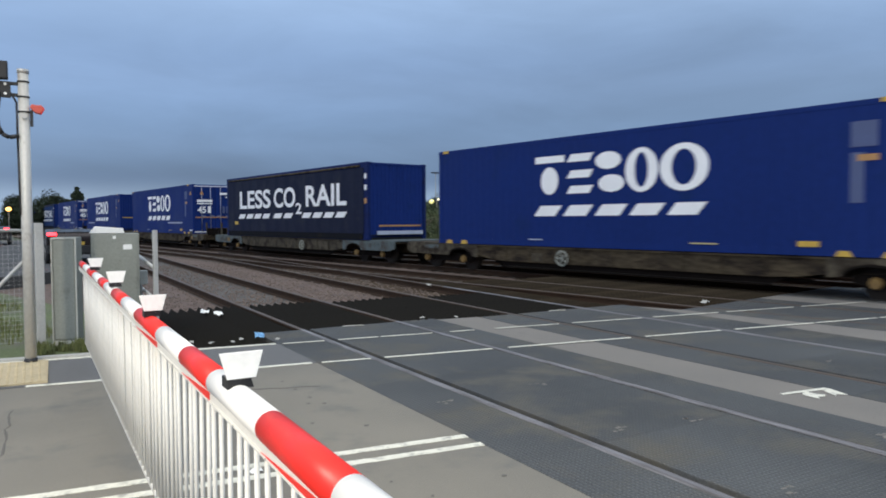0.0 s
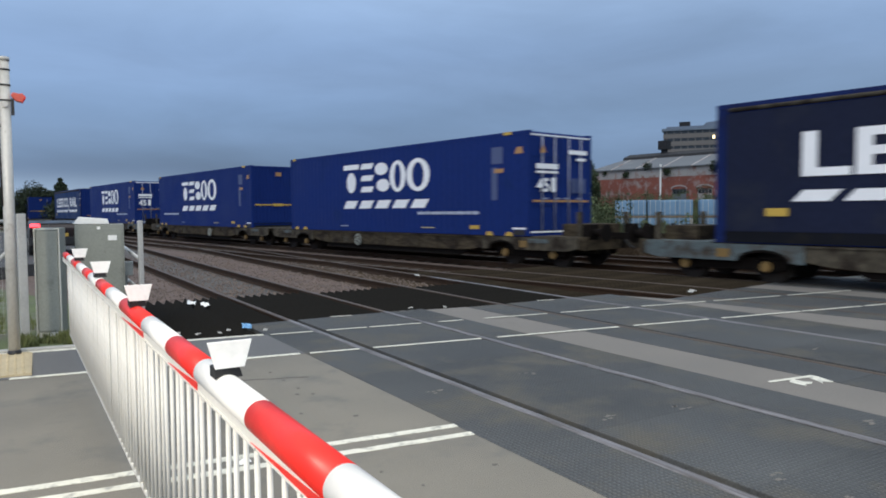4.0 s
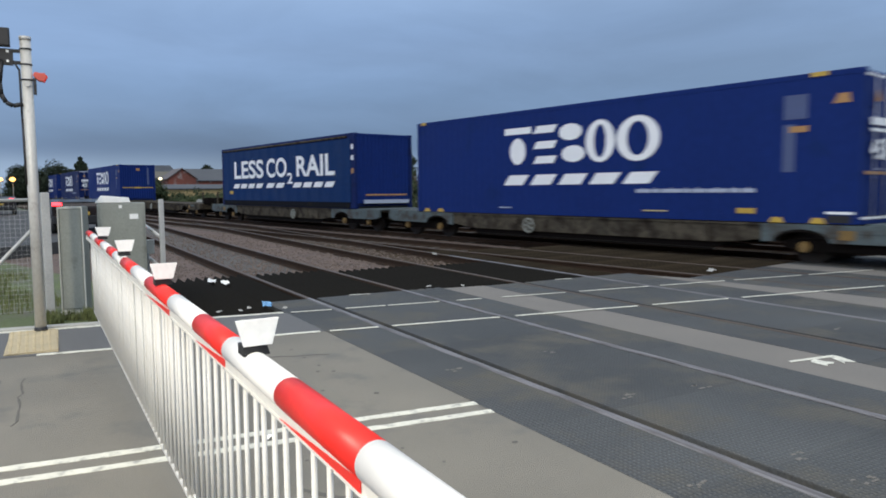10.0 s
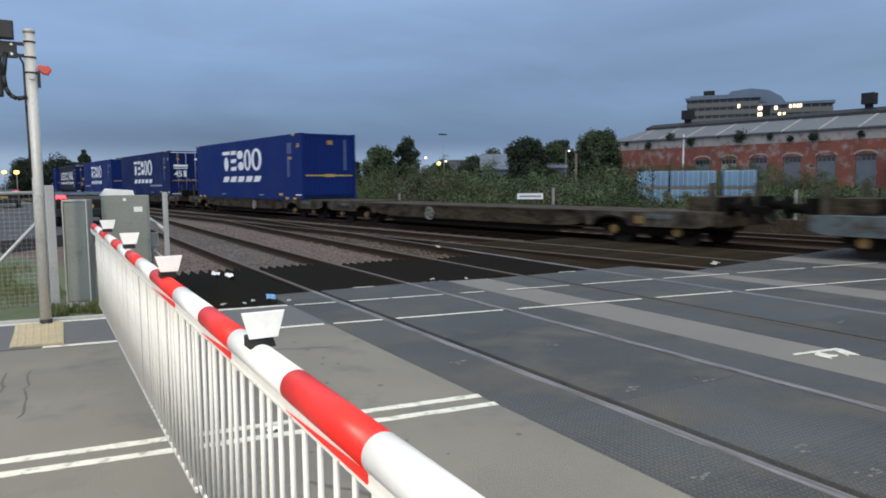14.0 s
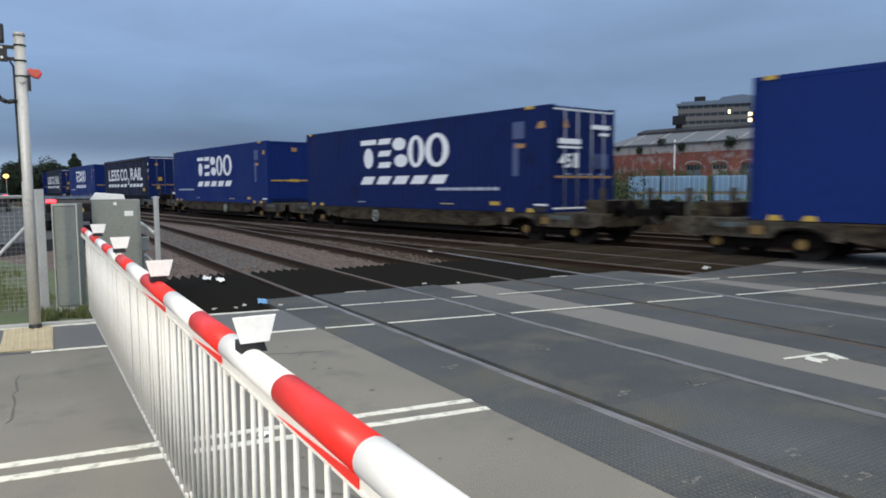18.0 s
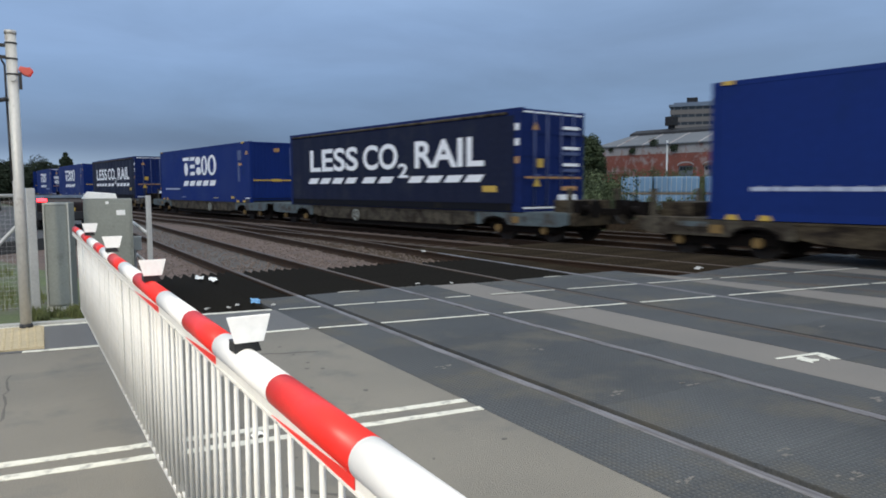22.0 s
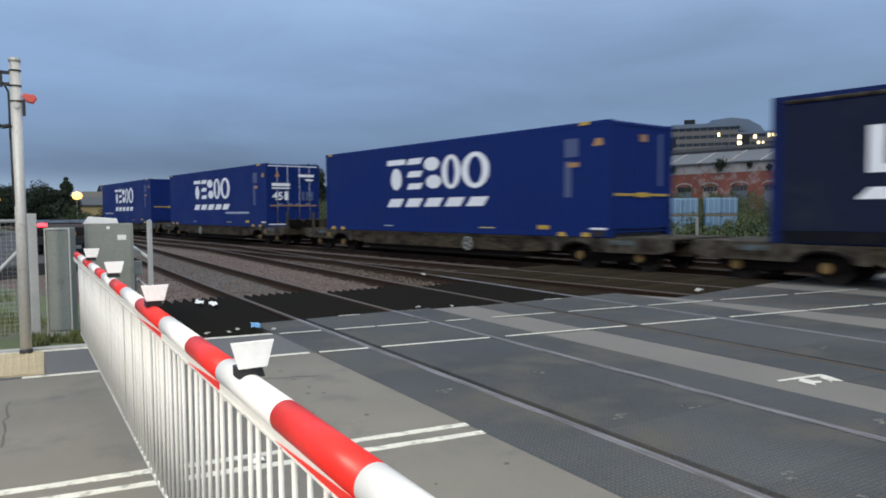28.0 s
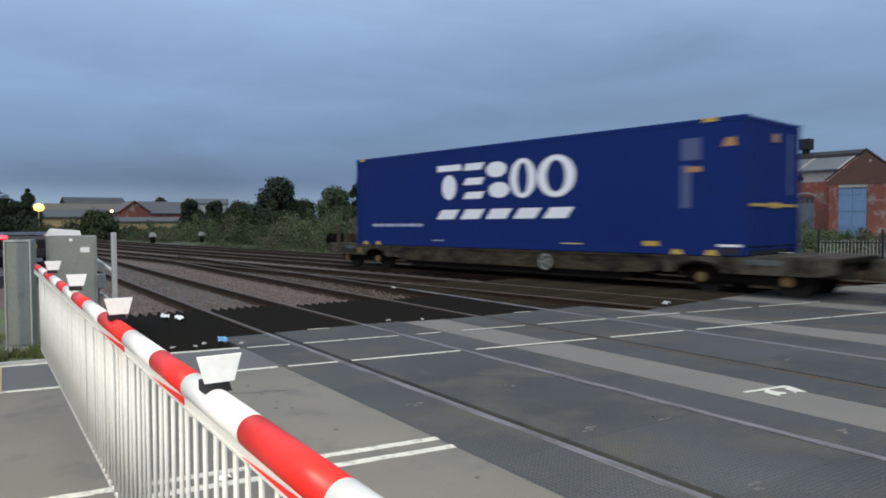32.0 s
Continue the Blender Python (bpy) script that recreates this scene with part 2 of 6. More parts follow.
# ballast colour with the shade under the train painted in
SHADE_BALLAST = mat("shade_dark_ballast", (0.018, 0.014, 0.010), 0.95, spec=0.1, vary=0.5, scale=1.2, bump=0.9, fine=14, stain=(0.04, 0.03, 0.02), stain_at=0.62)
EARTH = mat("earth", (0.075, 0.068, 0.05), 0.95, vary=0.4, scale=0.25, bump=0.8, fine=9, stain=(0.05, 0.08, 0.03), stain_at=0.5)
RAIL_TOP = mat("worn_rail_steel", (0.195, 0.190, 0.200), 0.65, metal=0.2, vary=0.3, scale=2, fine=30, stain=(0.105, 0.098, 0.098), stain_at=0.50, noise_scale=(9, 0.5, 1))
RAIL_DULL = mat("dull_rail_steel", (0.085, 0.062, 0.047), 0.62, metal=0.25, vary=0.25, scale=2)
RAIL_RUST = mat("rusty_rail", (0.045, 0.027, 0.017), 0.9, spec=0.2, vary=0.3, scale=4)
SLEEPER = mat("sleeper", (0.070, 0.056, 0.044), 0.9, vary=0.3, scale=5, island=0.3)
GRASS = mat("grass_blades", (0.125, 0.140, 0.045), 0.8, vary=0.3, scale=2, island=0.45)
GALV = mat("galvanised_steel", (0.52, 0.51, 0.48), 0.5, metal=0.35, vary=0.14, scale=3, stain=(0.40, 0.36, 0.31), stain_at=0.64)
POST_PAINT = mat("weathered_post_paint", (0.60, 0.58, 0.53), 0.5, metal=0.2, vary=0.12, scale=3, stain=(0.20, 0.14, 0.10), stain_at=0.63, noise_scale=(1, 1, 0.5))
CAB_GREY = mat("cabinet_grey_paint", (0.265, 0.275, 0.240), 0.6, vary=0.14, scale=2.2, stain=(0.12, 0.12, 0.10), stain_at=0.64)
CAB_EDGE = mat("cabinet_edge_metal", (0.52, 0.52, 0.47), 0.5, metal=0.3, vary=0.12)
BLACK = mat("black_paint", (0.014, 0.014, 0.015), 0.5, vary=0.2)
BOOM_RED = mat("red_boom_film", (0.76, 0.026, 0.018), 0.42, spec=0.35, vary=0.07, scale=2)
BOOM_WHITE = mat("white_boom_film", (0.80, 0.78, 0.74), 0.55, spec=0.15, vary=0.04, scale=2, stain=(0.68, 0.65, 0.58), stain_at=0.74)
SKIRT_WHITE = mat("white_skirt_paint", (0.74, 0.715, 0.655), 0.45, vary=0.06, scale=5)
HORN_RED = mat("red_horn", (0.62, 0.10, 0.07), 0.5, vary=0.12)
TACTILE = mat("buff_tactile", (0.46, 0.38, 0.24), 0.8, vary=0.15, scale=5, bump=0.3, island=0.12)
KERB = mat("kerb_concrete", (0.42, 0.41, 0.38), 0.85, vary=0.15, scale=4, bump=0.3)
PLASTIC_WHITE = mat("white_plastic", (0.93, 0.92, 0.88), 0.5, vary=0.08)
BLUE_LITTER = mat("blue_litter", (0.16, 0.36, 0.60), 0.5, vary=0.15)
BOX_BLUE = mat("blue_container_paint", (0.009, 0.027, 0.145), 0.6, spec=0.10, island=0.10, vary=0.12, scale=0.5, fine=6, stain=(0.008, 0.025, 0.11), stain_at=0.62)
BOX_DARK = mat("dark_blue_container_paint", (0.009, 0.020, 0.095), 0.6, spec=0.10, vary=0.16, scale=0.5, fine=6, stain=(0.010, 0.013, 0.05), stain_at=0.6)
CURTAIN = mat("dark_curtain", (0.012, 0.016, 0.038), 0.65, spec=0.12, vary=0.2, scale=0.6, fine=8, stain=(0.022, 0.026, 0.042), stain_at=0.58)
CURTAIN_BLUE = mat("blue_curtain", (0.006, 0.031, 0.115), 0.6, spec=0.12, vary=0.16, scale=0.6, fine=8)
BOX_PRINT = mat("white_print", (0.92, 0.92, 0.92), 0.6, vary=0.06, scale=2)
SLOGAN = mat("pale_slogan", (0.42, 0.46, 0.56), 0.6, vary=0.12)
BOX_FAINT = mat("faint_print", (0.075, 0.100, 0.21), 0.6, vary=0.12)
SKIRT_DARK = mat("grimy_curtain_skirt", (0.009, 0.010, 0.014), 0.9, spec=0.1, vary=0.3, scale=1.5, stain=(0.02, 0.018, 0.015), stain_at=0.6)
BAR_GREY = mat("dull_bar_steel", (0.33, 0.35, 0.44), 0.5, metal=0.3, vary=0.15)
BOX_PALE = mat("pale_yellow_mark", (0.55, 0.46, 0.22), 0.6, vary=0.1)
BOX_YELLOW = mat("yellow_mark", (0.55, 0.36, 0.06), 0.5, vary=0.15)
BOX_ORANGE = mat("orange_mark", (0.45, 0.24, 0.09), 0.5, vary=0.15)
WAGON_BROWN = mat("dirty_wagon_brown", (0.062, 0.048, 0.030), 0.95, spec=0.2, vary=0.5, scale=1.5, fine=9, stain=(0.018, 0.013, 0.010), stain_at=0.54, noise_scale=(1, 0.5, 1.6))
WAGON_GREY = mat("dirty_wagon_grey", (0.080, 0.068, 0.049), 0.9, spec=0.2, vary=0.5, scale=1.5, fine=9, stain=(0.024, 0.018, 0.013), stain_at=0.52)
WAGON_TEAL = mat("worn_pale_blue_wagon_paint", (0.085, 0.110, 0.114), 0.8, vary=0.3, scale=1.5, fine=14, stain=(0.05, 0.038, 0.028), stain_at=0.55)
# near-black for the running gear and the webs below the sills
BOGIE = mat("near_black_bogie", (0.009, 0.007, 0.006), 0.95, spec=0.1, vary=0.4, scale=5)
AXLE_YELLOW = mat("yellow_axlebox", (0.20, 0.12, 0.035), 0.7, vary=0.3, scale=8)
WHEEL = mat("wheel_steel", (0.022, 0.017, 0.013), 0.8, metal=0.1, vary=0.25, scale=5)


# ---- building helpers ----
class Mesh:
    """A mesh gathered from simple solids."""

    def __init__(self):
        self.v, self.f = [], []

    def add(self, verts, faces, m=None):
        n = len(self.v)
        self.v += [tuple(m @ Vector(p)) if m else tuple(p) for p in verts]
        self.f += [tuple(n + i for i in f) for f in faces]
        return self

    def box(self, x0, x1, y0, y1, z0, z1, m=None):
        return self.add([(x0, y0, z0), (x1, y0, z0), (x1, y1, z0), (x0, y1, z0), (x0, y0, z1), (x1, y0, z1), (x1, y1, z1), (x0, y1, z1)],
                        [(0, 3, 2, 1), (4, 5, 6, 7), (0, 1, 5, 4), (1, 2, 6, 5), (2, 3, 7, 6), (3, 0, 4, 7)], m)

    def prism(self, outline, a, b, axis="x", m=None):
        """An outline of two coordinates, drawn out from a to b along an axis."""
        put = {"x": lambda p, k: (k, p[0], p[1]), "y": lambda p, k: (p[0], k, p[1]), "z": lambda p, k: (p[0], p[1], k)}[axis]
        n = len(outline)
        faces = [tuple(range(n))[::-1], tuple(range(n, 2 * n))] + [(i, (i + 1) % n, n + (i + 1) % n, n + i) for i in range(n)]
        return self.add([put(p, a) for p in outline] + [put(p, b) for p in outline], faces, m)

    def tube(self, p, q, r, n=10, r2=None, m=None):
        p, q = Vector(p), Vector(q)
        w = (q - p).normalized()
        a = w.orthogonal().normalized()
        b = w.cross(a)
        ring = [a * math.cos(2 * math.pi * i / n) + b * math.sin(2 * math.pi * i / n) for i in range(n)]
        verts = [p + d * r for d in ring] + [q + d * (r if r2 is None else r2) for d in ring]
        return self.add(verts, [tuple(range(n))[::-1], tuple(range(n, 2 * n))] + [(i, (i + 1) % n, n + (i + 1) % n, n + i) for i in range(n)], m)

    def pipe(self, points, r, n=8):
        for p, q in zip(points, points[1:]):
            self.tube(p, q, r, n)
        return self


def part(name, mesh, material, parent=None, label="", bevel=0.0, smooth=False, m=None):
    """One mesh object, under a thing or under a part."""
    me = bpy.data.meshes.new(name)
    me.from_pydata(mesh.v, [], mesh.f)
    bm = bmesh.new()
    bm.from_mesh(me)
    bmesh.ops.recalc_face_normals(bm, faces=bm.faces)
    if bevel:
        sharp = [e for e in bm.edges if len(e.link_faces) == 2 and e.calc_face_angle() > 0.6]
        bmesh.ops.bevel(bm, geom=sharp, offset=bevel, segments=2, affect="EDGES", profile=0.7, clamp_overlap=True)
    if smooth:
        for f in bm.faces:
            f.smooth = len(f.verts) <= 4
    bm.to_mesh(me)
    bm.free()
    me.materials.append(material)
    ob = new(name, me)
    if m:
        ob.matrix_basis = m
    if parent:
        ob.parent = parent
    if label:
        ob["label"] = label
    return ob


def shared(name, me, parent, m, label=""):
    ob = new(name, me)
    ob.parent = parent
    ob.matrix_basis = m
    return ob


def empty(name, m, label, category, group=""):
    ob = new(name)
    ob.empty_display_size = 0.2
    ob.matrix_basis = m
    return tagged(ob, label, category, group)


def structure(name, mesh, material, label, category, **kw):
    return tagged(part(name, mesh, material, **kw), label, category, kind="structure")


def stuff(name, mesh, material, label, category, **kw):
    return tagged(part(name, mesh, material, **kw), label, category, kind="stuff")


# ---- ground, road and crossing ----
SKEW = -0.135  # the road crosses the straight tracks at a slight angle


def sheet(m, outline, z0, z1):
    return m.prism(outline, z0, z1, "z")


structure("ground", sheet(Mesh(), [(-1500, -1500), (1500, -1500), (1500, 1500), (-1500, 1500)], -1.2, -0.34), EARTH, "rough dark earth with thin weeds round the railway", "ground")


def road_y(x, c):
    return c + SKEW * x


structure("road", sheet(Mesh(), [(-60, 4.8), (2.655, -3.6), (2.655, road_y(2.655, 7.50)), (-1.2, road_y(-1.2, 7.48)), (-60, 15.0)], -0.33, 0.0), ASPHALT, "worn grey asphalt road leading up to the tracks", "road")
structure("pavement", sheet(Mesh(), [(-30, road_y(-30, 7.52)), (2.655, road_y(2.655, 7.505)), (2.655, road_y(2.655, 8.86)), (-30, road_y(-30, 8.90))], -0.33, 0.004), PATH_ASPHALT, "dark asphalt footway beside the road", "pavement")
structure("near_pavement", sheet(Mesh(), [(-60, -30), (2.655, -30), (2.655, -3.605), (-60, 4.79)], -0.33, 0.002), PATH_ASPHALT, "asphalt footway behind the barrier", "pavement")

# markings, a little above the road
marks = Mesh()


def stripe(x0, y0, x1, y1, w, z=0.004, wob=0.10, thick=0.0006):
    """A painted line with slightly ragged edges."""
    p, q = Vector((x0, y0, 0)), Vector((x1, y1, 0))
    side = Vector((-(q - p).y, (q - p).x, 0)).normalized() * w / 2
    n = max(int((q - p).length / 0.11), 1)
    for i in range(n):
        a, b = p.lerp(q, i / n), p.lerp(q, (i + 1) / n)
        e = [random.uniform(-wob, wob) for _ in range(2)]
        o = [a - side * (1 + e[0]), b - side * (1 + e[0]), b + side * (1 + e[1]), a + side * (1 + e[1])]
        marks.prism([(v.x, v.y) for v in o], z - 0.003, z + thick, "z")


for c, x0, x1 in ((4.44, -30, 2.655), (4.23, -30, 2.655)):
    for k in range(12):
        a, b = x0 + (x1 - x0) * k / 12, x0 + (x1 - x0) * (k + 1) / 12
        stripe(a, c - 0.118 * a, b, c - 0.118 * b, 0.075)
for a, b in ((-30, -6), (-6, -2), (-0.05, 0.75), (1.0, 2.6)):
    stripe(a, 7.50 - 0.135 * a, b, 7.50 - 0.135 * b, 0.075, 0.006)
for a, b in ((-30, -4), (-4, 2.62)):
    stripe(a, 8.86 - 0.135 * a, b, 8.86 - 0.135 * b, 0.085, 0.008)
for c, d, w, rows_ in ((7.51, -0.148, 0.050, ((2.70, 3.24), (3.40, 4.72), (4.93, 5.85), (5.86, 6.68), (6.92, 8.16), (8.42, 9.9), (9.95, 11.2), (11.3, 13.2))),
                       (8.82, -0.130, 0.040, ((2.70, 3.22), (3.40, 3.93), (3.97, 4.70), (4.95, 5.32), (5.64, 6.68), (6.92, 8.17), (8.40, 9.7), (9.90, 11.4), (11.6, 13.2)))):
    for a, b in rows_:
        stripe(a, c + d * a, b, c + d * b, w, 0.008)
stripe(3.89, 9.44, 4.20, 9.39, 0.035, 0.008)
stripe(7.50, 9.19, 7.82, 9.15, 0.035, 0.008)
structure("road_marking", marks, ROAD_WHITE, "worn white painted lines across the road", "road marking")
worn = Mesh()
worn.prism([(5.64, 3.69), (5.66, 3.73), (6.19, 3.66), (6.20, 3.60)], 0.0, 0.0015, "z")
worn.prism([(5.78, 3.60), (5.85, 3.64), (5.92, 3.65), (5.91, 3.55), (5.96, 3.50), (5.90, 3.47), (5.83, 3.49), (5.78, 3.44)], 0.0, 0.0015, "z")
worn.prism([(6.10, 3.62), (6.20, 3.60), (6.12, 3.40), (6.05, 3.46), (5.98, 3.42)], 0.0, 0.0015, "z")
structure("paint_patch", worn, ROAD_WHITE, "broken remains of a white road marking", "road marking")

# cracks in the asphalt
crack = Mesh()
rc = random.Random(8)
for x0, y0, x1, y1 in ((-0.30, 6.6, -0.42, 4.6), (-0.42, 4.1, -0.36, 3.2), (-0.14, 6.61, -0.19, 5.27), (1.1, 3.4, 1.9, 2.2), (0.9, 6.6, 2.3, 6.1), (-1.6, 7.0, -1.3, 3.8), (0.72, 3.3, 0.95, 1.6)):
    n = 14
    pts = [(x0 + (x1 - x0) * i / n + rc.uniform(-0.016, 0.016), y0 + (y1 - y0) * i / n + rc.uniform(-0.02, 0.02)) for i in range(n + 1)]
    for (ax, ay), (bx, by) in zip(pts, pts[1:]):
        w = rc.uniform(0.004, 0.012)
        crack.prism([(ax - w, ay - w), (bx - w, by - w), (bx + w, by + w), (ax + w, ay + w)], -0.002, 0.0025, "z")
structure("road_crack", crack, ROAD_STAIN, "thin dark cracks in the asphalt", "road")
pt = Mesh()
for k in range(30):
    x, y, r = rc.uniform(0.7, 2.5), rc.uniform(0.8, 6.8), rc.uniform(0.008, 0.024)
    pt.prism([(x + r * math.cos(6.283 * i / 7) * rc.uniform(0.6, 1.2), y + r * math.sin(6.283 * i / 7) * rc.uniform(0.6, 1.2)) for i in range(7)], -0.002, 0.003, "z")
tagged(structure("road_spots", pt, ROAD_STAIN, "small dark spots of gum and oil on the asphalt", "road"), kind="stuff")

# straight tracks: crossing panels, rails, sleepers, ballast
RAILS = ((3.300, 4.805), (6.777, 8.282))


def rail_mesh(points):
    """A rail through points (x, y) with head, web and foot."""
    head, body = Mesh(), Mesh()
    for (xa, ya), (xb, yb) in zip(points, points[1:]):
        d = Vector((xb - xa, yb - ya, 0))
        ang = math.atan2(-d.x, d.y)
        m = Matrix.Translation((xa, ya, 0)) @ Matrix.Rotation(ang, 4, "Z")
        ln = d.length
        head.prism([(-0.037, -0.012), (0.037, -0.012), (0.037, -0.005), (0.026, 0.002), (-0.026, 0.002), (-0.037, -0.005)], 0, ln, "y", m)
        body.prism([(-0.034, -0.04), (-0.01, -0.055), (-0.01, -0.13), (-0.07, -0.15), (0.07, -0.15), (0.01, -0.13), (0.01, -0.055), (0.034, -0.04), (0.034, -0.0125), (-0.034, -0.0125)][::-1], 0, ln, "y", m)
    return head, body


def rail(points, bright=False):
    head, body = rail_mesh(points)
    r = structure("rail", body, RAIL_RUST, "steel rail with rusty sides and a worn top", "rail")
    part("rail_head", head, RAIL_TOP if bright else RAIL_DULL, r, "worn grey running surface")


def line_points(s0, s1, aside, step=3.0):
    n = max(int((s1 - s0) / step), 1)
    return [line_at(s0 + (s1 - s0) * i / n, aside)[:2] for i in range(n + 1)]


for x in RAILS[0]:
    rail([(x, -40), (x, 9.5)], True)
    rail([(x, 9.502), (x, 40), (x - 0.6, 62)])
for x in RAILS[1]:
    rail([(x, -40), (x, 14.0)], x > 8)
    rail([(x, 14.002), (x, 30), (x - 0.12, 36)], False)
THIRD = MID - 3.48
for a in (MID - 0.7525, MID + 0.7525):
    rail(line_points(-60, 240, a))
for a in (THIRD - 0.7525, THIRD + 0.7525):
    rail(line_points(-60, 240, a))
FOURTH = MID + 3.6
for a in (FOURTH - 0.7525, FOURTH + 0.7525):
    rail(line_points(-60, 240, a))

PANEL_LEN = 1.2


def slab(name, x0, x1, y0, y1, parent, material=None, z=0.0):
    b = 0.004
    me = Mesh().add([(x0, y0, z - 0.12), (x1, y0, z - 0.12), (x1, y1, z - 0.12), (x0, y1, z - 0.12),
                     (x0, y0, z - b), (x1, y0, z - b), (x1, y1, z - b), (x0, y1, z - b),
                     (x0 + b, y0 + b, z), (x1 - b, y0 + b, z), (x1 - b, y1 - b, z), (x0 + b, y1 - b, z)],
                    [(0, 3, 2, 1), (0, 1, 5, 4), (1, 2, 6, 5), (2, 3, 7, 6), (3, 0, 4, 7), (4, 5, 9, 8), (5, 6, 10, 9), (6, 7, 11, 10), (7, 4, 8, 11), (8, 9, 10, 11)])
    return part(name, me, material or RUBBER, parent)


def crossing_deck(left, right, edge0, edge1, y0, y1, name):
    bed = structure(name, Mesh().box(edge0 + 0.02, edge1 - 0.02, y0, y1, -0.33, -0.10), RUBBER_DARK, "dark rubber panels filling the track across the road", "crossing panel")
    bands = ((edge0, left - 0.05), (left + 0.105, right - 0.075), (right + 0.05, edge1))
    n = round((y1 - y0) / PANEL_LEN)
    for k in range(n):
        a, b = y0 + (y1 - y0) * k / n, y0 + (y1 - y0) * (k + 1) / n
        for x0, x1 in bands:
            slab("panel", x0, x1, a + 0.001, b - 0.001, bed)
    return bed


crossing_deck(*RAILS[0], 2.66, 5.41, -3.6, 9.46, "crossing_deck")
crossing_deck(*RAILS[1], 6.13, 9.20, -6.0, 9.22, "crossing_deck")
structure("concrete_strip", sheet(Mesh(), [(5.415, -6), (6.125, -6), (6.125, 9.26), (5.415, 9.36)], -0.33, -0.004), CONCRETE_STRIP, "pale worn concrete strip between two tracks", "road")


def line_quad(s0, s1, a0, a1):
    return [line_at(s0, a0)[:2], line_at(s0, a1)[:2], line_at(s1, a1)[:2], line_at(s1, a0)[:2]]


def skew_deck(mid, s0, s1, name):
    bed = structure(name, sheet(Mesh(), line_quad(s0, s1, mid - 1.3, mid + 1.3), -0.33, -0.10), RUBBER_DARK, "dark rubber panels filling the track across the road", "crossing panel")
    n = round((s1 - s0) / PANEL_LEN)
    for k in range(n):
        a, b = s0 + (s1 - s0) * k / n, s0 + (s1 - s0) * (k + 1) / n
        x, y, th = line_at(a, mid)
        m = Matrix.Translation((x, y, 0)) @ Matrix.Rotation(th, 4, "Z")
        for x0, x1 in ((-1.32, -0.80), (-0.68, 0.65), (0.80, 1.32)):
            slab("panel", x0, x1, 0.003, b - a - 0.003, bed).matrix_basis = m
    return bed


skew_deck(THIRD, -8.4, 8.8, "crossing_deck")
skew_deck(MID, -8.4, 8.8, "crossing_deck")
x8, y8, _ = line_at(8.8, THIRD - 1.33)
xm, ym, _ = line_at(-8.4, THIRD - 1.33)
structure("concrete_strip", sheet(Mesh(), [(9.205, -6), (xm, ym), (x8, y8), (9.205, 9.0)], -0.33, -0.004), CONCRETE_STRIP, "pale worn concrete strip between two tracks", "road")
structure("concrete_strip", sheet(Mesh(), line_quad(-8.4, 8.8, THIRD + 1.33, MID - 1.33), -0.33, -0.004), CONCRETE_STRIP, "pale worn concrete strip between two tracks", "road")
structure("far_road", sheet(Mesh(), [line_at(-8.4, MID + 1.33)[:2], (60, -10), (60, 1.5), line_at(8.4, MID + 1.33)[:2]], -0.33, -0.006), ASPHALT, "grey asphalt road beyond the tracks", "road")

# black anti-trespass guards: rows of sharp ridges along the tracks
def guard(x0, x1, y0, y1, name="trespass_guard", rubber=RUBBER_DARK):
    g = tagged(part(name, sheet(Mesh(), [(x0, y0), (x1, y0), (x1, y1), (x0, y1)], -0.33, -0.13), rubber), "black ridged anti-trespass guard beside the road", "trespass guard", "guards at the crossing")
    n = max(round((x1 - x0) / 0.15), 1)
    rows_ = max(round((y1 - y0) / 1.45), 1)
    for r in range(rows_):
        a, b = y0 + (y1 - y0) * r / rows_, y0 + (y1 - y0) * (r + 1) / rows_ - 0.002
        w = (x1 - x0) / n
        me = None
        for k in range(n):
            m = pose(x0 + w * k, a, random.uniform(-0.006, 0.003))
            if me is None:
                me = part("ridge", Mesh().prism([(0.004, -0.14), (w - 0.004, -0.14), (w / 2, 0.01)], 0, b - a, "y"), rubber, g, m=m).data
            else:
                shared("ridge", me, g, m)


guard(0.95, 2.64, 8.62, 12.9)
guard(2.66, 3.21, 9.47, 12.9)
guard(3.39, 4.71, 9.47, 12.8)
guard(4.90, 6.69, 9.38, 12.55)
guard(6.87, 8.19, 9.24, 12.35)
guard(8.37, 8.95, 9.24, 15.4, rubber=DIRTY_GUARD)
x_, y_, th_ = line_at(8.9, THIRD)
for a0, a1, s1 in ((-0.66, 0.66, 15.5), (0.84, 2.6, 15.0)):
    gm = Matrix.Translation((x_, y_, 0)) @ Matrix.Rotation(th_, 4, "Z")
    before = set(bpy.data.objects)
    guard(a0, a1, 0, s1 - 8.9, rubber=DIRTY_GUARD)
    for o in set(bpy.data.objects) - before:
        if o.parent is None:
            o.matrix_basis = gm

# ballast beds
bed1 = structure("ballast", sheet(Mesh(), [(-1.0, 13.0), (3.2, 13.0), (3.2, 62), (-3, 62)], -0.33, -0.160), BALLAST, "pale brown stone ballast beside the track", "ballast")
structure("ballast", sheet(Mesh(), [(3.2, 12.85), (4.96, 12.85), (4.7, 62), (3.2, 62)], -0.33, -0.165), BALLAST_GREY, "grey stone ballast between rails", "ballast")
structure("ballast", sheet(Mesh(), [(4.96, 12.58), (6.66, 12.58), (6.66, 60), (4.96, 60)], -0.33, -0.158), BALLAST, "pinkish brown stone ballast between tracks", "ballast")
structure("ballast", sheet(Mesh(), [(6.66, 12.38), (8.4, 12.38), (8.4, 40), (6.66, 40)], -0.33, -0.168), DIRTY_BALLAST, "dirty brown ballast between rails", "ballast")
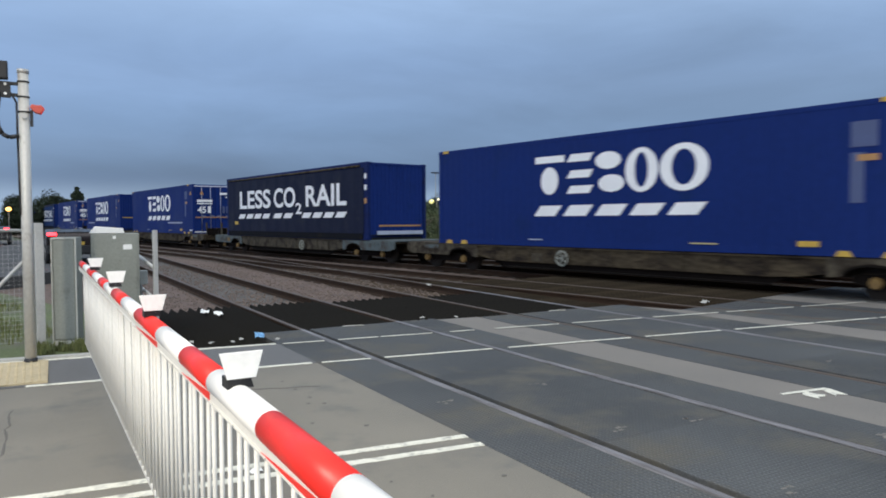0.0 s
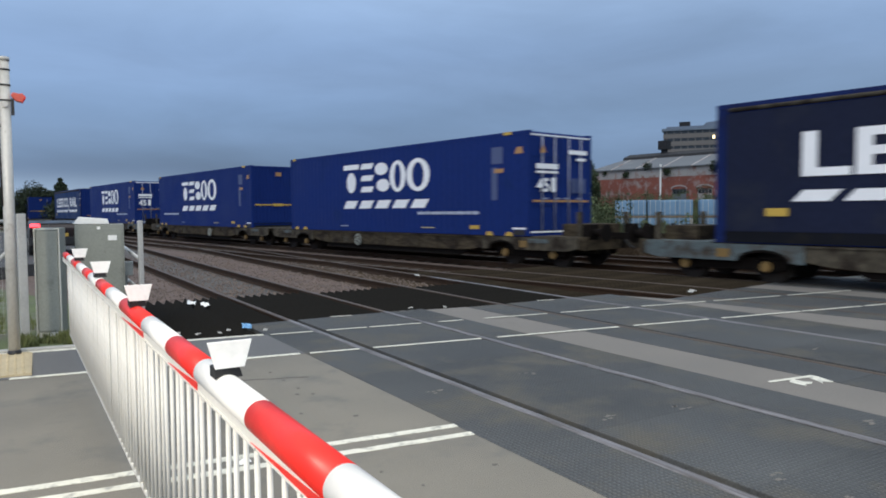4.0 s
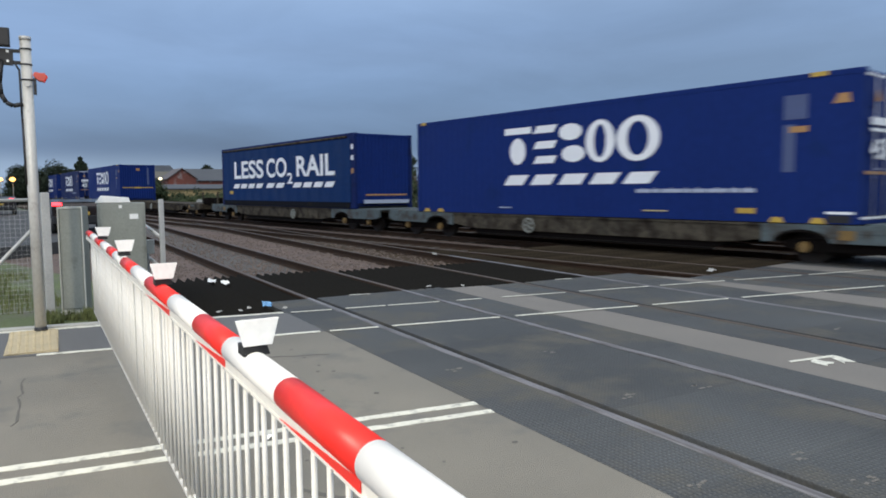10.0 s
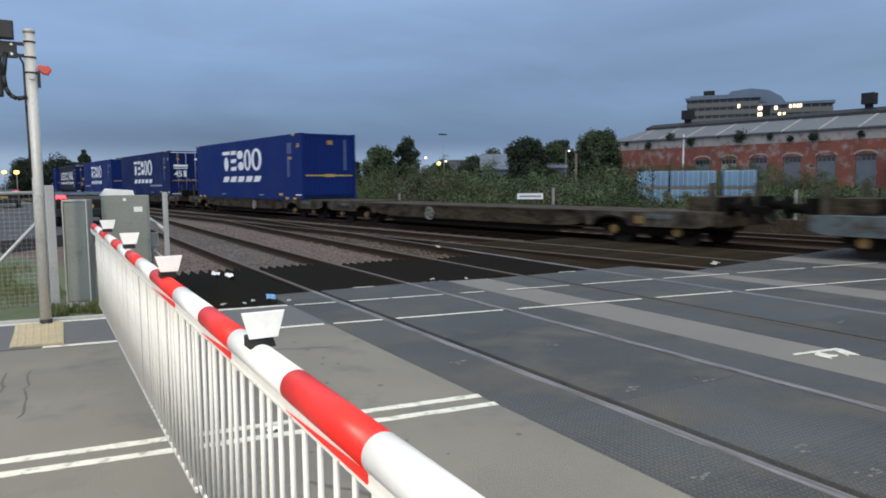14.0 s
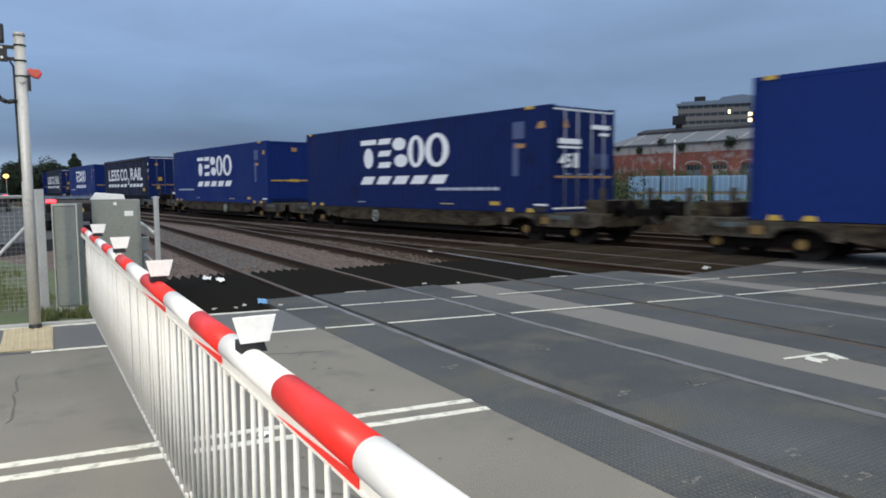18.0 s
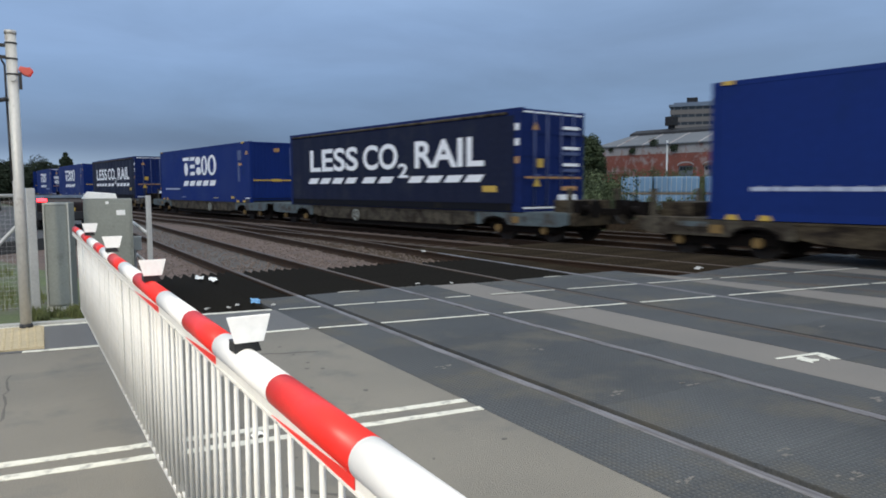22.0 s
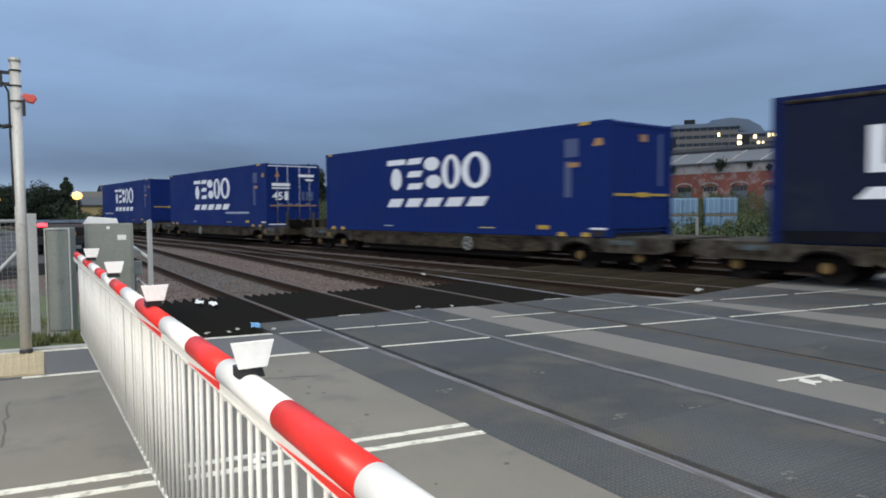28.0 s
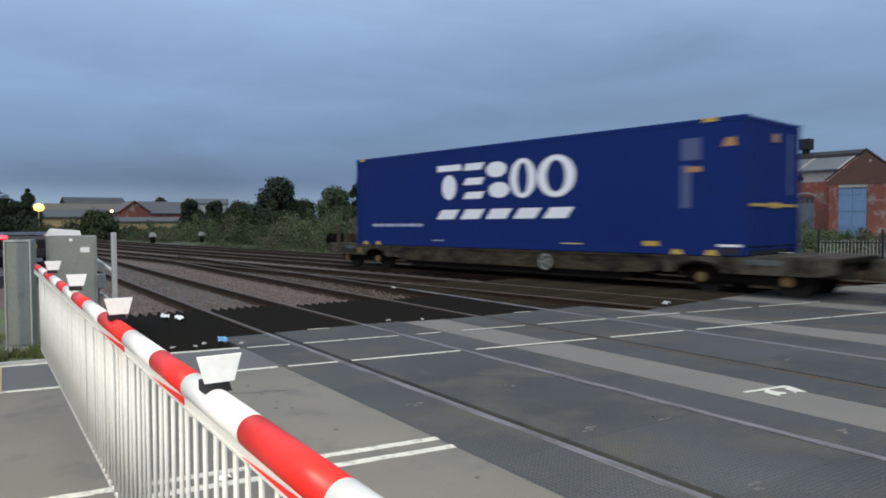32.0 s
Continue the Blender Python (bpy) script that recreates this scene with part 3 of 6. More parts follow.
for s0, s1 in ((-60, -8.5), (8.5, 60), (60, 130), (130, 240)):
    structure("ballast", sheet(Mesh(), line_quad(s0, s1, THIRD - 2.2, FOURTH + 2.6), -0.33, -0.17), DIRTY_BALLAST, "dirty brown ballast under the main tracks", "ballast")
# dark strips along the train's track paint in the shade beneath the wagons
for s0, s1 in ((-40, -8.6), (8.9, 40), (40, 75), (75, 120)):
    structure("ballast", sheet(Mesh(), line_quad(s0, s1, MID - 0.95, MID + 1.5), -0.33, -0.150), SHADE_BALLAST, "ballast blackened for the shade under the train", "ballast")
pale = []
for k in range(25):
    s_k = 12.6 + 2.2 * k
    pale.append(line_at(s_k, -0.82 + 0.10 * math.sin(2.3 * k))[:2])
for k in reversed(range(25)):
    s_k = 12.6 + 2.2 * k
    pale.append(line_at(s_k, 0.16 + 0.08 * math.sin(1.7 * k))[:2])
structure("ballast", sheet(Mesh(), pale, -0.33, -0.145), BALLAST, "pale brown gravel strip between the main tracks", "ballast")
structure("ballast", sheet(Mesh(), [(2.0, -40), (9.2, -40), (9.2, -6.1), (2.0, -6.1)], -0.33, -0.16), DIRTY_BALLAST, "dirty brown ballast between rails", "ballast")

sl = Mesh()
for (x0, x1), ya, yb in ((RAILS[0], 13.1, 58), (RAILS[1], 12.8, 36)):
    y = ya
    while y < yb:
        sl.box((x0 + x1) / 2 - 1.25, (x0 + x1) / 2 + 1.25, y, y + 0.25, -0.30, -0.185 + random.uniform(-0.012, 0.0))
        y += 0.68
for mid in (THIRD, MID, FOURTH):
    for rng_ in ((-45, -8.8), (16.0, 110)):
        s = rng_[0]
        while s < rng_[1]:
            x, y, th = line_at(s, mid)
            sl.box(-1.25, 1.25, 0, 0.25, -0.30, -0.145 + random.uniform(-0.012, 0), Matrix.Translation((x, y, 0)) @ Matrix.Rotation(th, 4, "Z"))
            s += 0.68
stuff("sleepers", sl, SLEEPER, "weathered sleepers under the rails", "sleepers")


# worn pale marks moulded in the panels
marks_ = Mesh()
r_ = random.Random(5)
for x, y in ((3.70, 3.69), (4.37, 3.58), (3.68, 1.98), (2.88, 2.34), (3.70, 2.33), (4.06, 5.1), (3.0, 5.0), (5.2, 2.6), (7.4, 4.3)):
    for k in range(5):
        a, b = x + r_.uniform(-0.07, 0.07), y + r_.uniform(-0.05, 0.05)
        c, d = r_.uniform(0.008, 0.03), r_.uniform(0.005, 0.012)
        marks_.box(a - c, a + c, b - d, b + d, 0.0005, 0.0025)
tagged(structure("panel_mark", marks_, CONCRETE_STRIP, "small pale worn marks on the rubber panels", "road"), kind="stuff")
# ---- the barrier ----
barrier = empty("level_crossing_barrier", pose(0.5625, 0, 0, 0, 0, 0.38), "lowered red and white barrier boom with a white hanging skirt", "barrier")
edges = [-0.95, -0.46, 0.10, 0.66, 1.22, 1.74, 2.31, 2.79, 3.36, 4.10, 4.72, 5.30, 5.85, 6.33, 6.92, 7.52, 8.12, 8.72]


def boom_z(y):
    return 0.990 + 0.0105 * (y - 1.2)


for k, (a, b) in enumerate(zip(edges, edges[1:])):
    if b - a < 0.05:
        continue
    red = k % 2 == 0
    r = 0.0468 - 0.0019 * max(a, 0)
    part("boom_band", Mesh().tube((0, a, boom_z(a)), (0, b, boom_z(b)), r, 28, r - 0.0019 * (b - a)), BOOM_RED if red else BOOM_WHITE, barrier, "red reflective band" if red else "white band", smooth=True)
    part("lower_rail", Mesh().prism([(a, boom_z(a) - 0.056), (b, boom_z(b) - 0.056), (b, boom_z(b) - 0.028), (a, boom_z(a) - 0.028)], -0.030, -0.024, "x"), SKIRT_WHITE, barrier, "pale metal channel under the boom")
    # red wedge: the pale rest of the channel paints in the film's reflection
    if red and a < 3.5:
        part("channel_film", Mesh().prism([(a, boom_z(a) - 0.057), (b, boom_z(b) - 0.057), (a, boom_z(a) - 0.030)], -0.033, -0.031, "x"), BOOM_RED, barrier, "red film on the channel, tapered to paint in a pale reflection")
part("boom_end_cap", Mesh().tube((0, 8.72, boom_z(8.72)), (0, 8.76, boom_z(8.76)), 0.030, 24, 0.025), BLACK, barrier, "dark end cap", smooth=True)
for y in (2.05, 3.72, 5.36, 7.0):
    zr = boom_z(y) - 0.997 + 0.0022 * (y - 2.05)
    plate = part("reflector", Mesh().prism([(-0.036, 1.060 + zr), (0.050, 1.060 + zr), (0.072, 1.140 + zr), (-0.058, 1.140 + zr)], y, y + 0.006, "y"), PLASTIC_WHITE, barrier, "white tapered reflector plate", bevel=0.002)
    part("reflector_foot", Mesh().prism([(-0.035, 1.03 + zr), (0.045, 1.03 + zr), (0.035, 1.062 + zr), (-0.035, 1.062 + zr)], y + 0.007, y + 0.07, "y"), BLACK, plate, "black bracket")
rod = Mesh().tube((0, 0, 0.12), (0, 0, 0.932), 0.0085, 8)
first = part("skirt_rod", rod, SKIRT_WHITE, barrier, smooth=True)
first.matrix_basis = pose(0.032, 0.12, 0)
for dx, y0 in ((0.032, 0.23), (0.014, 3.30)):
    y = y0
    while y < 8.6:
        shared("skirt_rod", first.data, barrier, pose(dx, y, 0.0175 * max(y - 4.1, 0), random.uniform(-0.4, 0.4), random.uniform(-0.4, 0.4), 0))
        y += (0.110 if y < 4.1 else 0.095) + random.uniform(-0.003, 0.003)
for dx, y0 in ((0.034, 0.08), (0.014, 3.26)):
    part("skirt_rail", Mesh().prism([(y0, 0.108), (4.1, 0.108), (8.65, 0.188), (8.65, 0.206), (4.1, 0.126), (y0, 0.126)], dx - 0.006, dx + 0.006, "x"), SKIRT_WHITE, barrier)
    part("skirt_rail", Mesh().prism([(y0, boom_z(y0) - 0.078), (8.65, boom_z(8.65) - 0.078), (8.65, boom_z(8.65) - 0.064), (y0, boom_z(y0) - 0.064)], dx - 0.006, dx + 0.006, "x"), SKIRT_WHITE, barrier)
part("edge_strip", Mesh().prism([(-0.9, boom_z(-0.9) - 0.064), (8.65, boom_z(8.65) - 0.064), (8.65, boom_z(8.65) - 0.0565), (-0.9, boom_z(-0.9) - 0.0565)], -0.034, -0.018, "x"), SKIRT_WHITE, barrier, "thin pale edge strip")
rivet = Mesh().tube((-0.037, 0, 0), (-0.032, 0, 0), 0.004, 8)
base_rivet = None
for k in range(26):
    y = 0.4 + 0.32 * k
    m_ = pose(0, y, boom_z(y) - 0.060)
    if base_rivet is None:
        base_rivet = part("rivet", rivet, GALV, barrier, m=m_)
    else:
        shared("rivet", base_rivet.data, barrier, m_)
for y in (0.6, 2.28, 3.95, 5.6, 7.3):
    part("hanger", Mesh().box(-0.02, 0.036, y, y + 0.03, boom_z(y) - 0.09, boom_z(y) - 0.03), SKIRT_WHITE, barrier)

ped = part("pedestal", Mesh().box(-0.16, 0.30, -1.75, -0.95, 0.0, 1.15), CAB_GREY, barrier, "grey barrier machine housing", bevel=0.02)
part("housing_lid", Mesh().prism([(-0.19, 1.152), (0.33, 1.152), (0.26, 1.22), (-0.12, 1.22)], -1.78, -0.92, "y"), CAB_GREY, ped, bevel=0.01)

# ---- street lamp assumed out of view, added over the near pavement ----
lamp = empty("street_lamp", pose(LAMP[0] - 0.9, LAMP[1], 0), "assumed grey street lamp out of view, added to light the near side", "street lamp")
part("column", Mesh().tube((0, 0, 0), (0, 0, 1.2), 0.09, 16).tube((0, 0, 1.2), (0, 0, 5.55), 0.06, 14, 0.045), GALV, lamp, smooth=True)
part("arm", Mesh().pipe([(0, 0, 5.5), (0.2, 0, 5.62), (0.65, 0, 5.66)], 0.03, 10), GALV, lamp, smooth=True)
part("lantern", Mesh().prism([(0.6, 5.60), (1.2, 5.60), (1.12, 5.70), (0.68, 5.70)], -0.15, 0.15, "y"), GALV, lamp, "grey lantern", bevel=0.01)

# ---- far pavement: posts, cabinets, fence ----
tac = structure("tactile_paving", sheet(Mesh(), [(-0.32, 7.62), (0.13, 7.56), (0.16, 8.80), (-0.29, 8.86)], -0.02, 0.012), TACTILE, "buff blister paving slabs at the edge of the footway", "paving")
for j in range(3):
    m_ = Mesh()
    y0 = 7.60 + 0.405 * j
    m_.box(-0.30, 0.13, y0, y0 + 0.398, 0.013, 0.020)
    for a in range(6):
        for b in range(6):
            m_.tube((-0.27 + 0.067 * a, y0 + 0.03 + 0.066 * b, 0.019), (-0.27 + 0.067 * a, y0 + 0.03 + 0.066 * b, 0.026), 0.018, 8, 0.012)
    part("tactile_slab", m_, TACTILE, tac)
structure("kerb", sheet(Mesh(), [(-30, 8.91 + 0.135 * 30), (0.93, 8.78), (0.93, 8.90), (-30, 9.03 + 0.135 * 30)], -0.3, 0.03), KERB, "concrete edging at the back of the footway", "kerb")

sp = empty("signal_post", pose(-0.006, 8.76, 0), "pale weathered steel post with a black road signal", "signal post")
part("pole", Mesh().tube((0, 0, -0.02), (0, 0, 3.12), 0.056, 24, 0.052), POST_PAINT, sp, smooth=True)
part("pole_cap", Mesh().tube((0, 0, 3.12), (0, 0, 3.16), 0.057, 24), GALV, sp, "grey cap", smooth=True)
part("base_collar", Mesh().tube((0, 0, 0.0), (0, 0, 0.06), 0.070, 20, 0.062), BLACK, sp, smooth=True)
for z in (2.86, 3.02, 2.70):
    part("clamp_band", Mesh().tube((0, 0, z), (0, 0, z + 0.016), 0.058, 24), BLACK, sp, "black clamp band", smooth=True)
part("bracket", Mesh().box(-0.32, -0.115, -0.02, 0.02, 2.85, 3.02).box(-0.12, -0.05, -0.015, 0.015, 2.865, 2.90).box(-0.12, -0.05, -0.015, 0.015, 2.985, 3.02), BLACK, sp, "black mounting bracket", bevel=0.006)
for z in (2.89, 2.99):
    part("bolt", Mesh().tube((-0.165, -0.035, z), (-0.165, -0.02, z), 0.014, 10), PLASTIC_WHITE, sp, "pale bolt head")
head = part("signal_head", Mesh().box(-0.80, -0.26, 0.0, 0.10, 2.45, 3.30), BLACK, sp, "black backing board of the road signal", bevel=0.02)
part("lamp_housing", Mesh().tube((-0.55, -0.12, 3.05), (-0.55, 0.0, 3.05), 0.14, 20), BLACK, head, smooth=True)
part("lamp_housing", Mesh().box(-0.42, -0.135, -0.10, 0.02, 3.035, 3.22), BLACK, head, bevel=0.015)
horn = part("horn", Mesh().prism([(0.055, 2.765), (0.075, 2.795), (0.125, 2.785), (0.165, 2.79), (0.185, 2.745), (0.150, 2.695), (0.105, 2.705), (0.075, 2.735)], -0.05, 0.04, "y"), HORN_RED, sp, "faded red warning horn", bevel=0.010)
part("horn_mouth", Mesh().prism([(0.178, 2.775), (0.192, 2.745), (0.160, 2.692), (0.145, 2.702)], -0.045, 0.035, "y"), BOOM_RED, horn, "darker red mouth of the horn")
part("horn_bracket", Mesh().box(0.055, 0.085, -0.02, 0.02, 2.56, 2.73), BLACK, sp)
cable = [(-0.22, -0.02, 2.90), (-0.25, -0.03, 2.66), (-0.24, -0.03, 2.54), (-0.20, -0.03, 2.46), (-0.14, -0.03, 2.43), (-0.05, -0.03, 2.45)]
part("conduit", Mesh().pipe([(-0.115, -0.01, 2.90), (-0.066, -0.02, 2.80), (-0.064, -0.02, 2.30), (-0.058, -0.03, 1.6)], 0.010, 8), BLACK, sp, "thin black conduit on the pole", smooth=True)
part("pole_boss", Mesh().tube((0.0, -0.075, 2.66), (0.0, -0.045, 2.66), 0.028, 12), GALV, sp, "round grey cap on the pole", smooth=True)
part("cable", Mesh().pipe(cable, 0.023, 8), BLACK, sp, "black hanging cable", smooth=True)


def fence_post(x, y, h, r=0.05, label="square galvanised fence post at the trackside"):
    ob = tagged(part("fence_post", Mesh().box(-r, r, -r, r, -0.2, h), GALV, bevel=0.012, m=pose(x, y, 0, 0, 0, 8)), label, "fence post", "fence posts")
    return ob


fence_post(0.105, 9.83, 1.52, 0.047)
fence_post(1.445, 9.94, 1.42, 0.029)


def cabinet(x, y, w, d, h, rz, label, hood=False):
    c = empty("trackside_cabinet", pose(x, y, 0, 0, 0, rz), label, "cabinet", "trackside cabinets")
    part("body", Mesh().box(0, w, 0, d, 0.02, h), CAB_GREY, c, bevel=0.01)
    part("door", Mesh().box(0.025, w - 0.025, -0.018, -0.002, 0.07, h - 0.03), CAB_GREY, c, "flat grey door", bevel=0.004)
    for a, b, e, f in ((0, w, h - 0.022, h), (0, w, 0.02, 0.05), (0, 0.016, 0.05, h - 0.022), (w - 0.016, w, 0.05, h - 0.022)):
        part("edge_strip", Mesh().box(a, b, -0.024, 0.0, e, f), CAB_EDGE, c, "pale metal edging")
    part("plinth", Mesh().box(-0.03, w + 0.03, -0.03, d + 0.03, -0.2, 0.018), KERB, c)
    return c


cabinet(0.235, 9.92, 0.285, 0.30, 1.34, -15, "narrow grey steel equipment cabinet with pale metal edges")
cab2 = empty("equipment_cabinet", pose(0.72, 10.55, 0, 0, 0, -6), "broad grey steel cabinet with a pale sloping lid", "cabinet", "trackside cabinets")
part("body", Mesh().box(0, 0.60, 0, 0.55, 0.02, 1.37), CAB_GREY, cab2, bevel=0.012)
part("door", Mesh().box(0.03, 0.57, -0.016, -0.002, 0.10, 1.31), CAB_GREY, cab2, "flat grey door", bevel=0.004)
part("lid_sheet", Mesh().prism([(-0.02, 1.375), (0.42, 1.375), (0.40, 1.44), (0.05, 1.47)], 0.0, 0.45, "y"), PLASTIC_WHITE, cab2, "pale sloping sheet on the top", bevel=0.006)
part("label", Mesh().box(0.40, 0.51, -0.022, -0.017, 1.15, 1.22), PLASTIC_WHITE, cab2, "small white label")
part("label", Mesh().box(0.27, 0.31, -0.022, -0.017, 1.30, 1.34), PLASTIC_WHITE, cab2, "small white label")
part("plinth", Mesh().box(-0.04, 0.64, -0.04, 0.6, -0.25, 0.02), KERB, cab2)

# ---- the train ----
TEXT_SIDE = -1.340


def lettering(words, y0, y1, z0, z1, x, parent, material, name="lettering", label=""):
    """Words on the near side, from y0 (rear) to y1 (front)."""
    c = bpy.data.curves.new(name, "FONT")
    c.body, c.extrude, c.offset, c.resolution_u = words, 0.0, 0.024, 8
    tmp = new(name, c)
    me = bpy.data.meshes.new_from_object(tmp)
    bpy.data.objects.remove(tmp)
    xs, ys = [v.co.x for v in me.vertices], [v.co.y for v in me.vertices]
    ax, bx, ay, by = min(xs), max(xs), min(ys), max(ys)
    for v in me.vertices:
        u, w = (v.co.x - ax) / (bx - ax), (v.co.y - ay) / (by - ay)
        v.co = Vector((x, y0 + (y1 - y0) * u, z0 + (z1 - z0) * w))
    me.materials.clear()
    me.materials.append(material)
    ob = new(name, me)
    ob.parent = parent
    ob["label"] = label or "white printed words"
    return ob


def stripes(parent, spans, z0, z1, x, lean=0.24):
    for a, b in spans:
        part("slanted_stripe", Mesh().prism([(a, z0), (b + lean, z0), (b, z1), (a - lean, z1)], x - 0.004, x - 0.001, "x"), BOX_PRINT, parent, "white slanted stripe")


def ring(y, z, ry, rz, w, n=28):
    """A thick upright ring as a mesh on the near side."""
    m = Mesh()
    for i in range(n):
        a, b = 2 * math.pi * i / n, 2 * math.pi * (i + 1) / n
        q = []
        for t, s in ((a, 1), (b, 1), (b, 0), (a, 0)):
            q.append((y + (ry - (0 if s else w * 1.25)) * math.cos(t), z + (rz - (0 if s else w * 0.55)) * math.sin(t)))
        m.prism(q, TEXT_SIDE - 0.006, TEXT_SIDE - 0.003, "x")
    return m


def plain_logo(parent):
    """The maker's mark as plain white shapes, with five slanted stripes below."""
    x0, x1 = TEXT_SIDE - 0.006, TEXT_SIDE - 0.003
    part("logo_shape", Mesh().prism([(2.62, 2.24), (1.58, 2.24), (1.58, 2.42), (2.62, 2.42)], x0, x1, "x"), BOX_PRINT, parent, "white bar in the logo")
    part("logo_shape", Mesh().prism([(2.10 + 0.31 * math.cos(0.3491 * q), 1.76 + 0.37 * math.sin(0.3491 * q)) for q in range(18)], x0, x1, "x"), BOX_PRINT, parent, "white disc in the logo")
    for z in (1.40, 1.80, 2.22):
        part("logo_shape", Mesh().prism([(1.50, z), (0.76, z), (0.62, z + 0.2), (1.36, z + 0.2)], x0, x1, "x"), BOX_PRINT, parent, "white slanted bar in the logo")
    for z, k in ((1.62, -0.05), (2.19, 0.05)):
        part("logo_shape", Mesh().prism([(0.12 + k + 0.40 * math.cos(0.5236 * q), z + 0.22 * math.sin(0.5236 * q)) for q in range(12)], x0, x1, "x"), BOX_PRINT, parent, "white oval in the logo")
    part("logo_shape", ring(-0.80, 1.90, 0.46, 0.53, 0.22), BOX_PRINT, parent, "white ring in the logo")
    part("logo_shape", ring(-1.92, 1.90, 0.62, 0.54, 0.25), BOX_PRINT, parent, "white ring in the logo")
    stripes(parent, [(2.66 - 1.04 * k, 1.66 - 1.04 * k) for k in range(5)], 0.82, 1.10, TEXT_SIDE)


HL, CH, CW = 6.83, 2.896, 2.68


def container_shell(name, label, paint, group):
    c = empty(name, Matrix(), label, "shipping container", group)
    body = Mesh()
    h = CW / 2
    # corrugated side walls
    n = 48
    for side in (-1, 1):
        out = []
        for k in range(n):
            a = -HL + 0.12 + (2 * HL - 0.24) * k / n
            w = (2 * HL - 0.24) / n
            for f, dep in ((0.0, 0.0), (0.34, 0.0), (0.46, 0.005), (0.88, 0.005)):
                out.append((side * (h - 0.004 - dep), a + f * w))
        out += [(side * (h - 0.06), HL - 0.12), (side * (h - 0.06), -HL + 0.12)]
        m = len(out)
        v = [(x, y, 0.14) for x, y in out] + [(x, y, CH - 0.09) for x, y in out]
        wall_ = Mesh().add(v, [(i, (i + 1) % m, m + (i + 1) % m, m + i) for i in range(m)])
        part("side_wall", wall_, paint, c)
    body.box(-h + 0.05, h - 0.05, -HL + 0.06, HL - 0.06, 0.10, 0.16)
    part("floor_pan", body, paint, c)
    part("roof", Mesh().box(-h + 0.03, h - 0.03, -HL + 0.05, HL - 0.05, CH - 0.10, CH - 0.02), paint, c, bevel=0.01)
    for sx in (-1, 1):
        part("bottom_rail", Mesh().box(sx * h - 0.05 * (sx > 0), sx * h + 0.05 * (sx < 0), -HL + 0.1, HL - 0.1, 0.0, 0.15), paint, c)
        part("top_rail", Mesh().box(sx * h - 0.06 * (sx > 0), sx * h + 0.06 * (sx < 0), -HL + 0.1, HL - 0.1, CH - 0.10, CH), paint, c)
        for sy in (-1, 1):
            part("corner_post", Mesh().box(min(sx * h, sx * (h - 0.12)), max(sx * h, sx * (h - 0.12)), min(sy * HL, sy * (HL - 0.14)), max(sy * HL, sy * (HL - 0.14)), 0.12, CH - 0.12), paint, c, bevel=0.01)
            for z in (0.0, CH - 0.118):
                part("corner_casting", Mesh().box(min(sx * (h + 0.003), sx * (h - 0.16)), max(sx * (h + 0.003), sx * (h - 0.16)), min(sy * (HL + 0.003), sy * (HL - 0.18)), max(sy * (HL + 0.003), sy * (HL - 0.18)), z, z + 0.118), paint, c, bevel=0.008)
    return c


def rear_end(c, paint):
    h = CW / 2
    part("end_wall", Mesh().box(-h + 0.1, h - 0.1, HL - 0.07, HL - 0.03, 0.12, CH - 0.1), paint, c)


def plain_front(c, paint):
    h = CW / 2
    m = Mesh()
    out = []
    n = 14
    for k in range(n):
        a, w = -h + 0.12 + (CW - 0.24) * k / n, (CW - 0.24) / n
        for f, dep in ((0.0, 0.0), (0.4, 0.0), (0.5, 0.03), (0.9, 0.03)):
            out.append((a + f * w, -HL + 0.01 + dep))
    out += [(h - 0.12, -HL + 0.10), (-h + 0.12, -HL + 0.10)]
    m.prism(out, 0.20, CH - 0.1, "z")
    part("end_wall", m, paint, c)
    part("end_header", Mesh().box(-h + 0.12, h - 0.12, -HL + 0.002, -HL + 0.08, CH - 0.10, CH - 0.02), paint, c)
    # black block paints in the shade of the tunnel recess
    part("tunnel_recess", Mesh().box(-h + 0.14, h - 0.14, -HL + 0.12, -HL + 0.20, 0.01, 0.20), BLACK, c, "recess under the end wall, its shade painted as a black block")


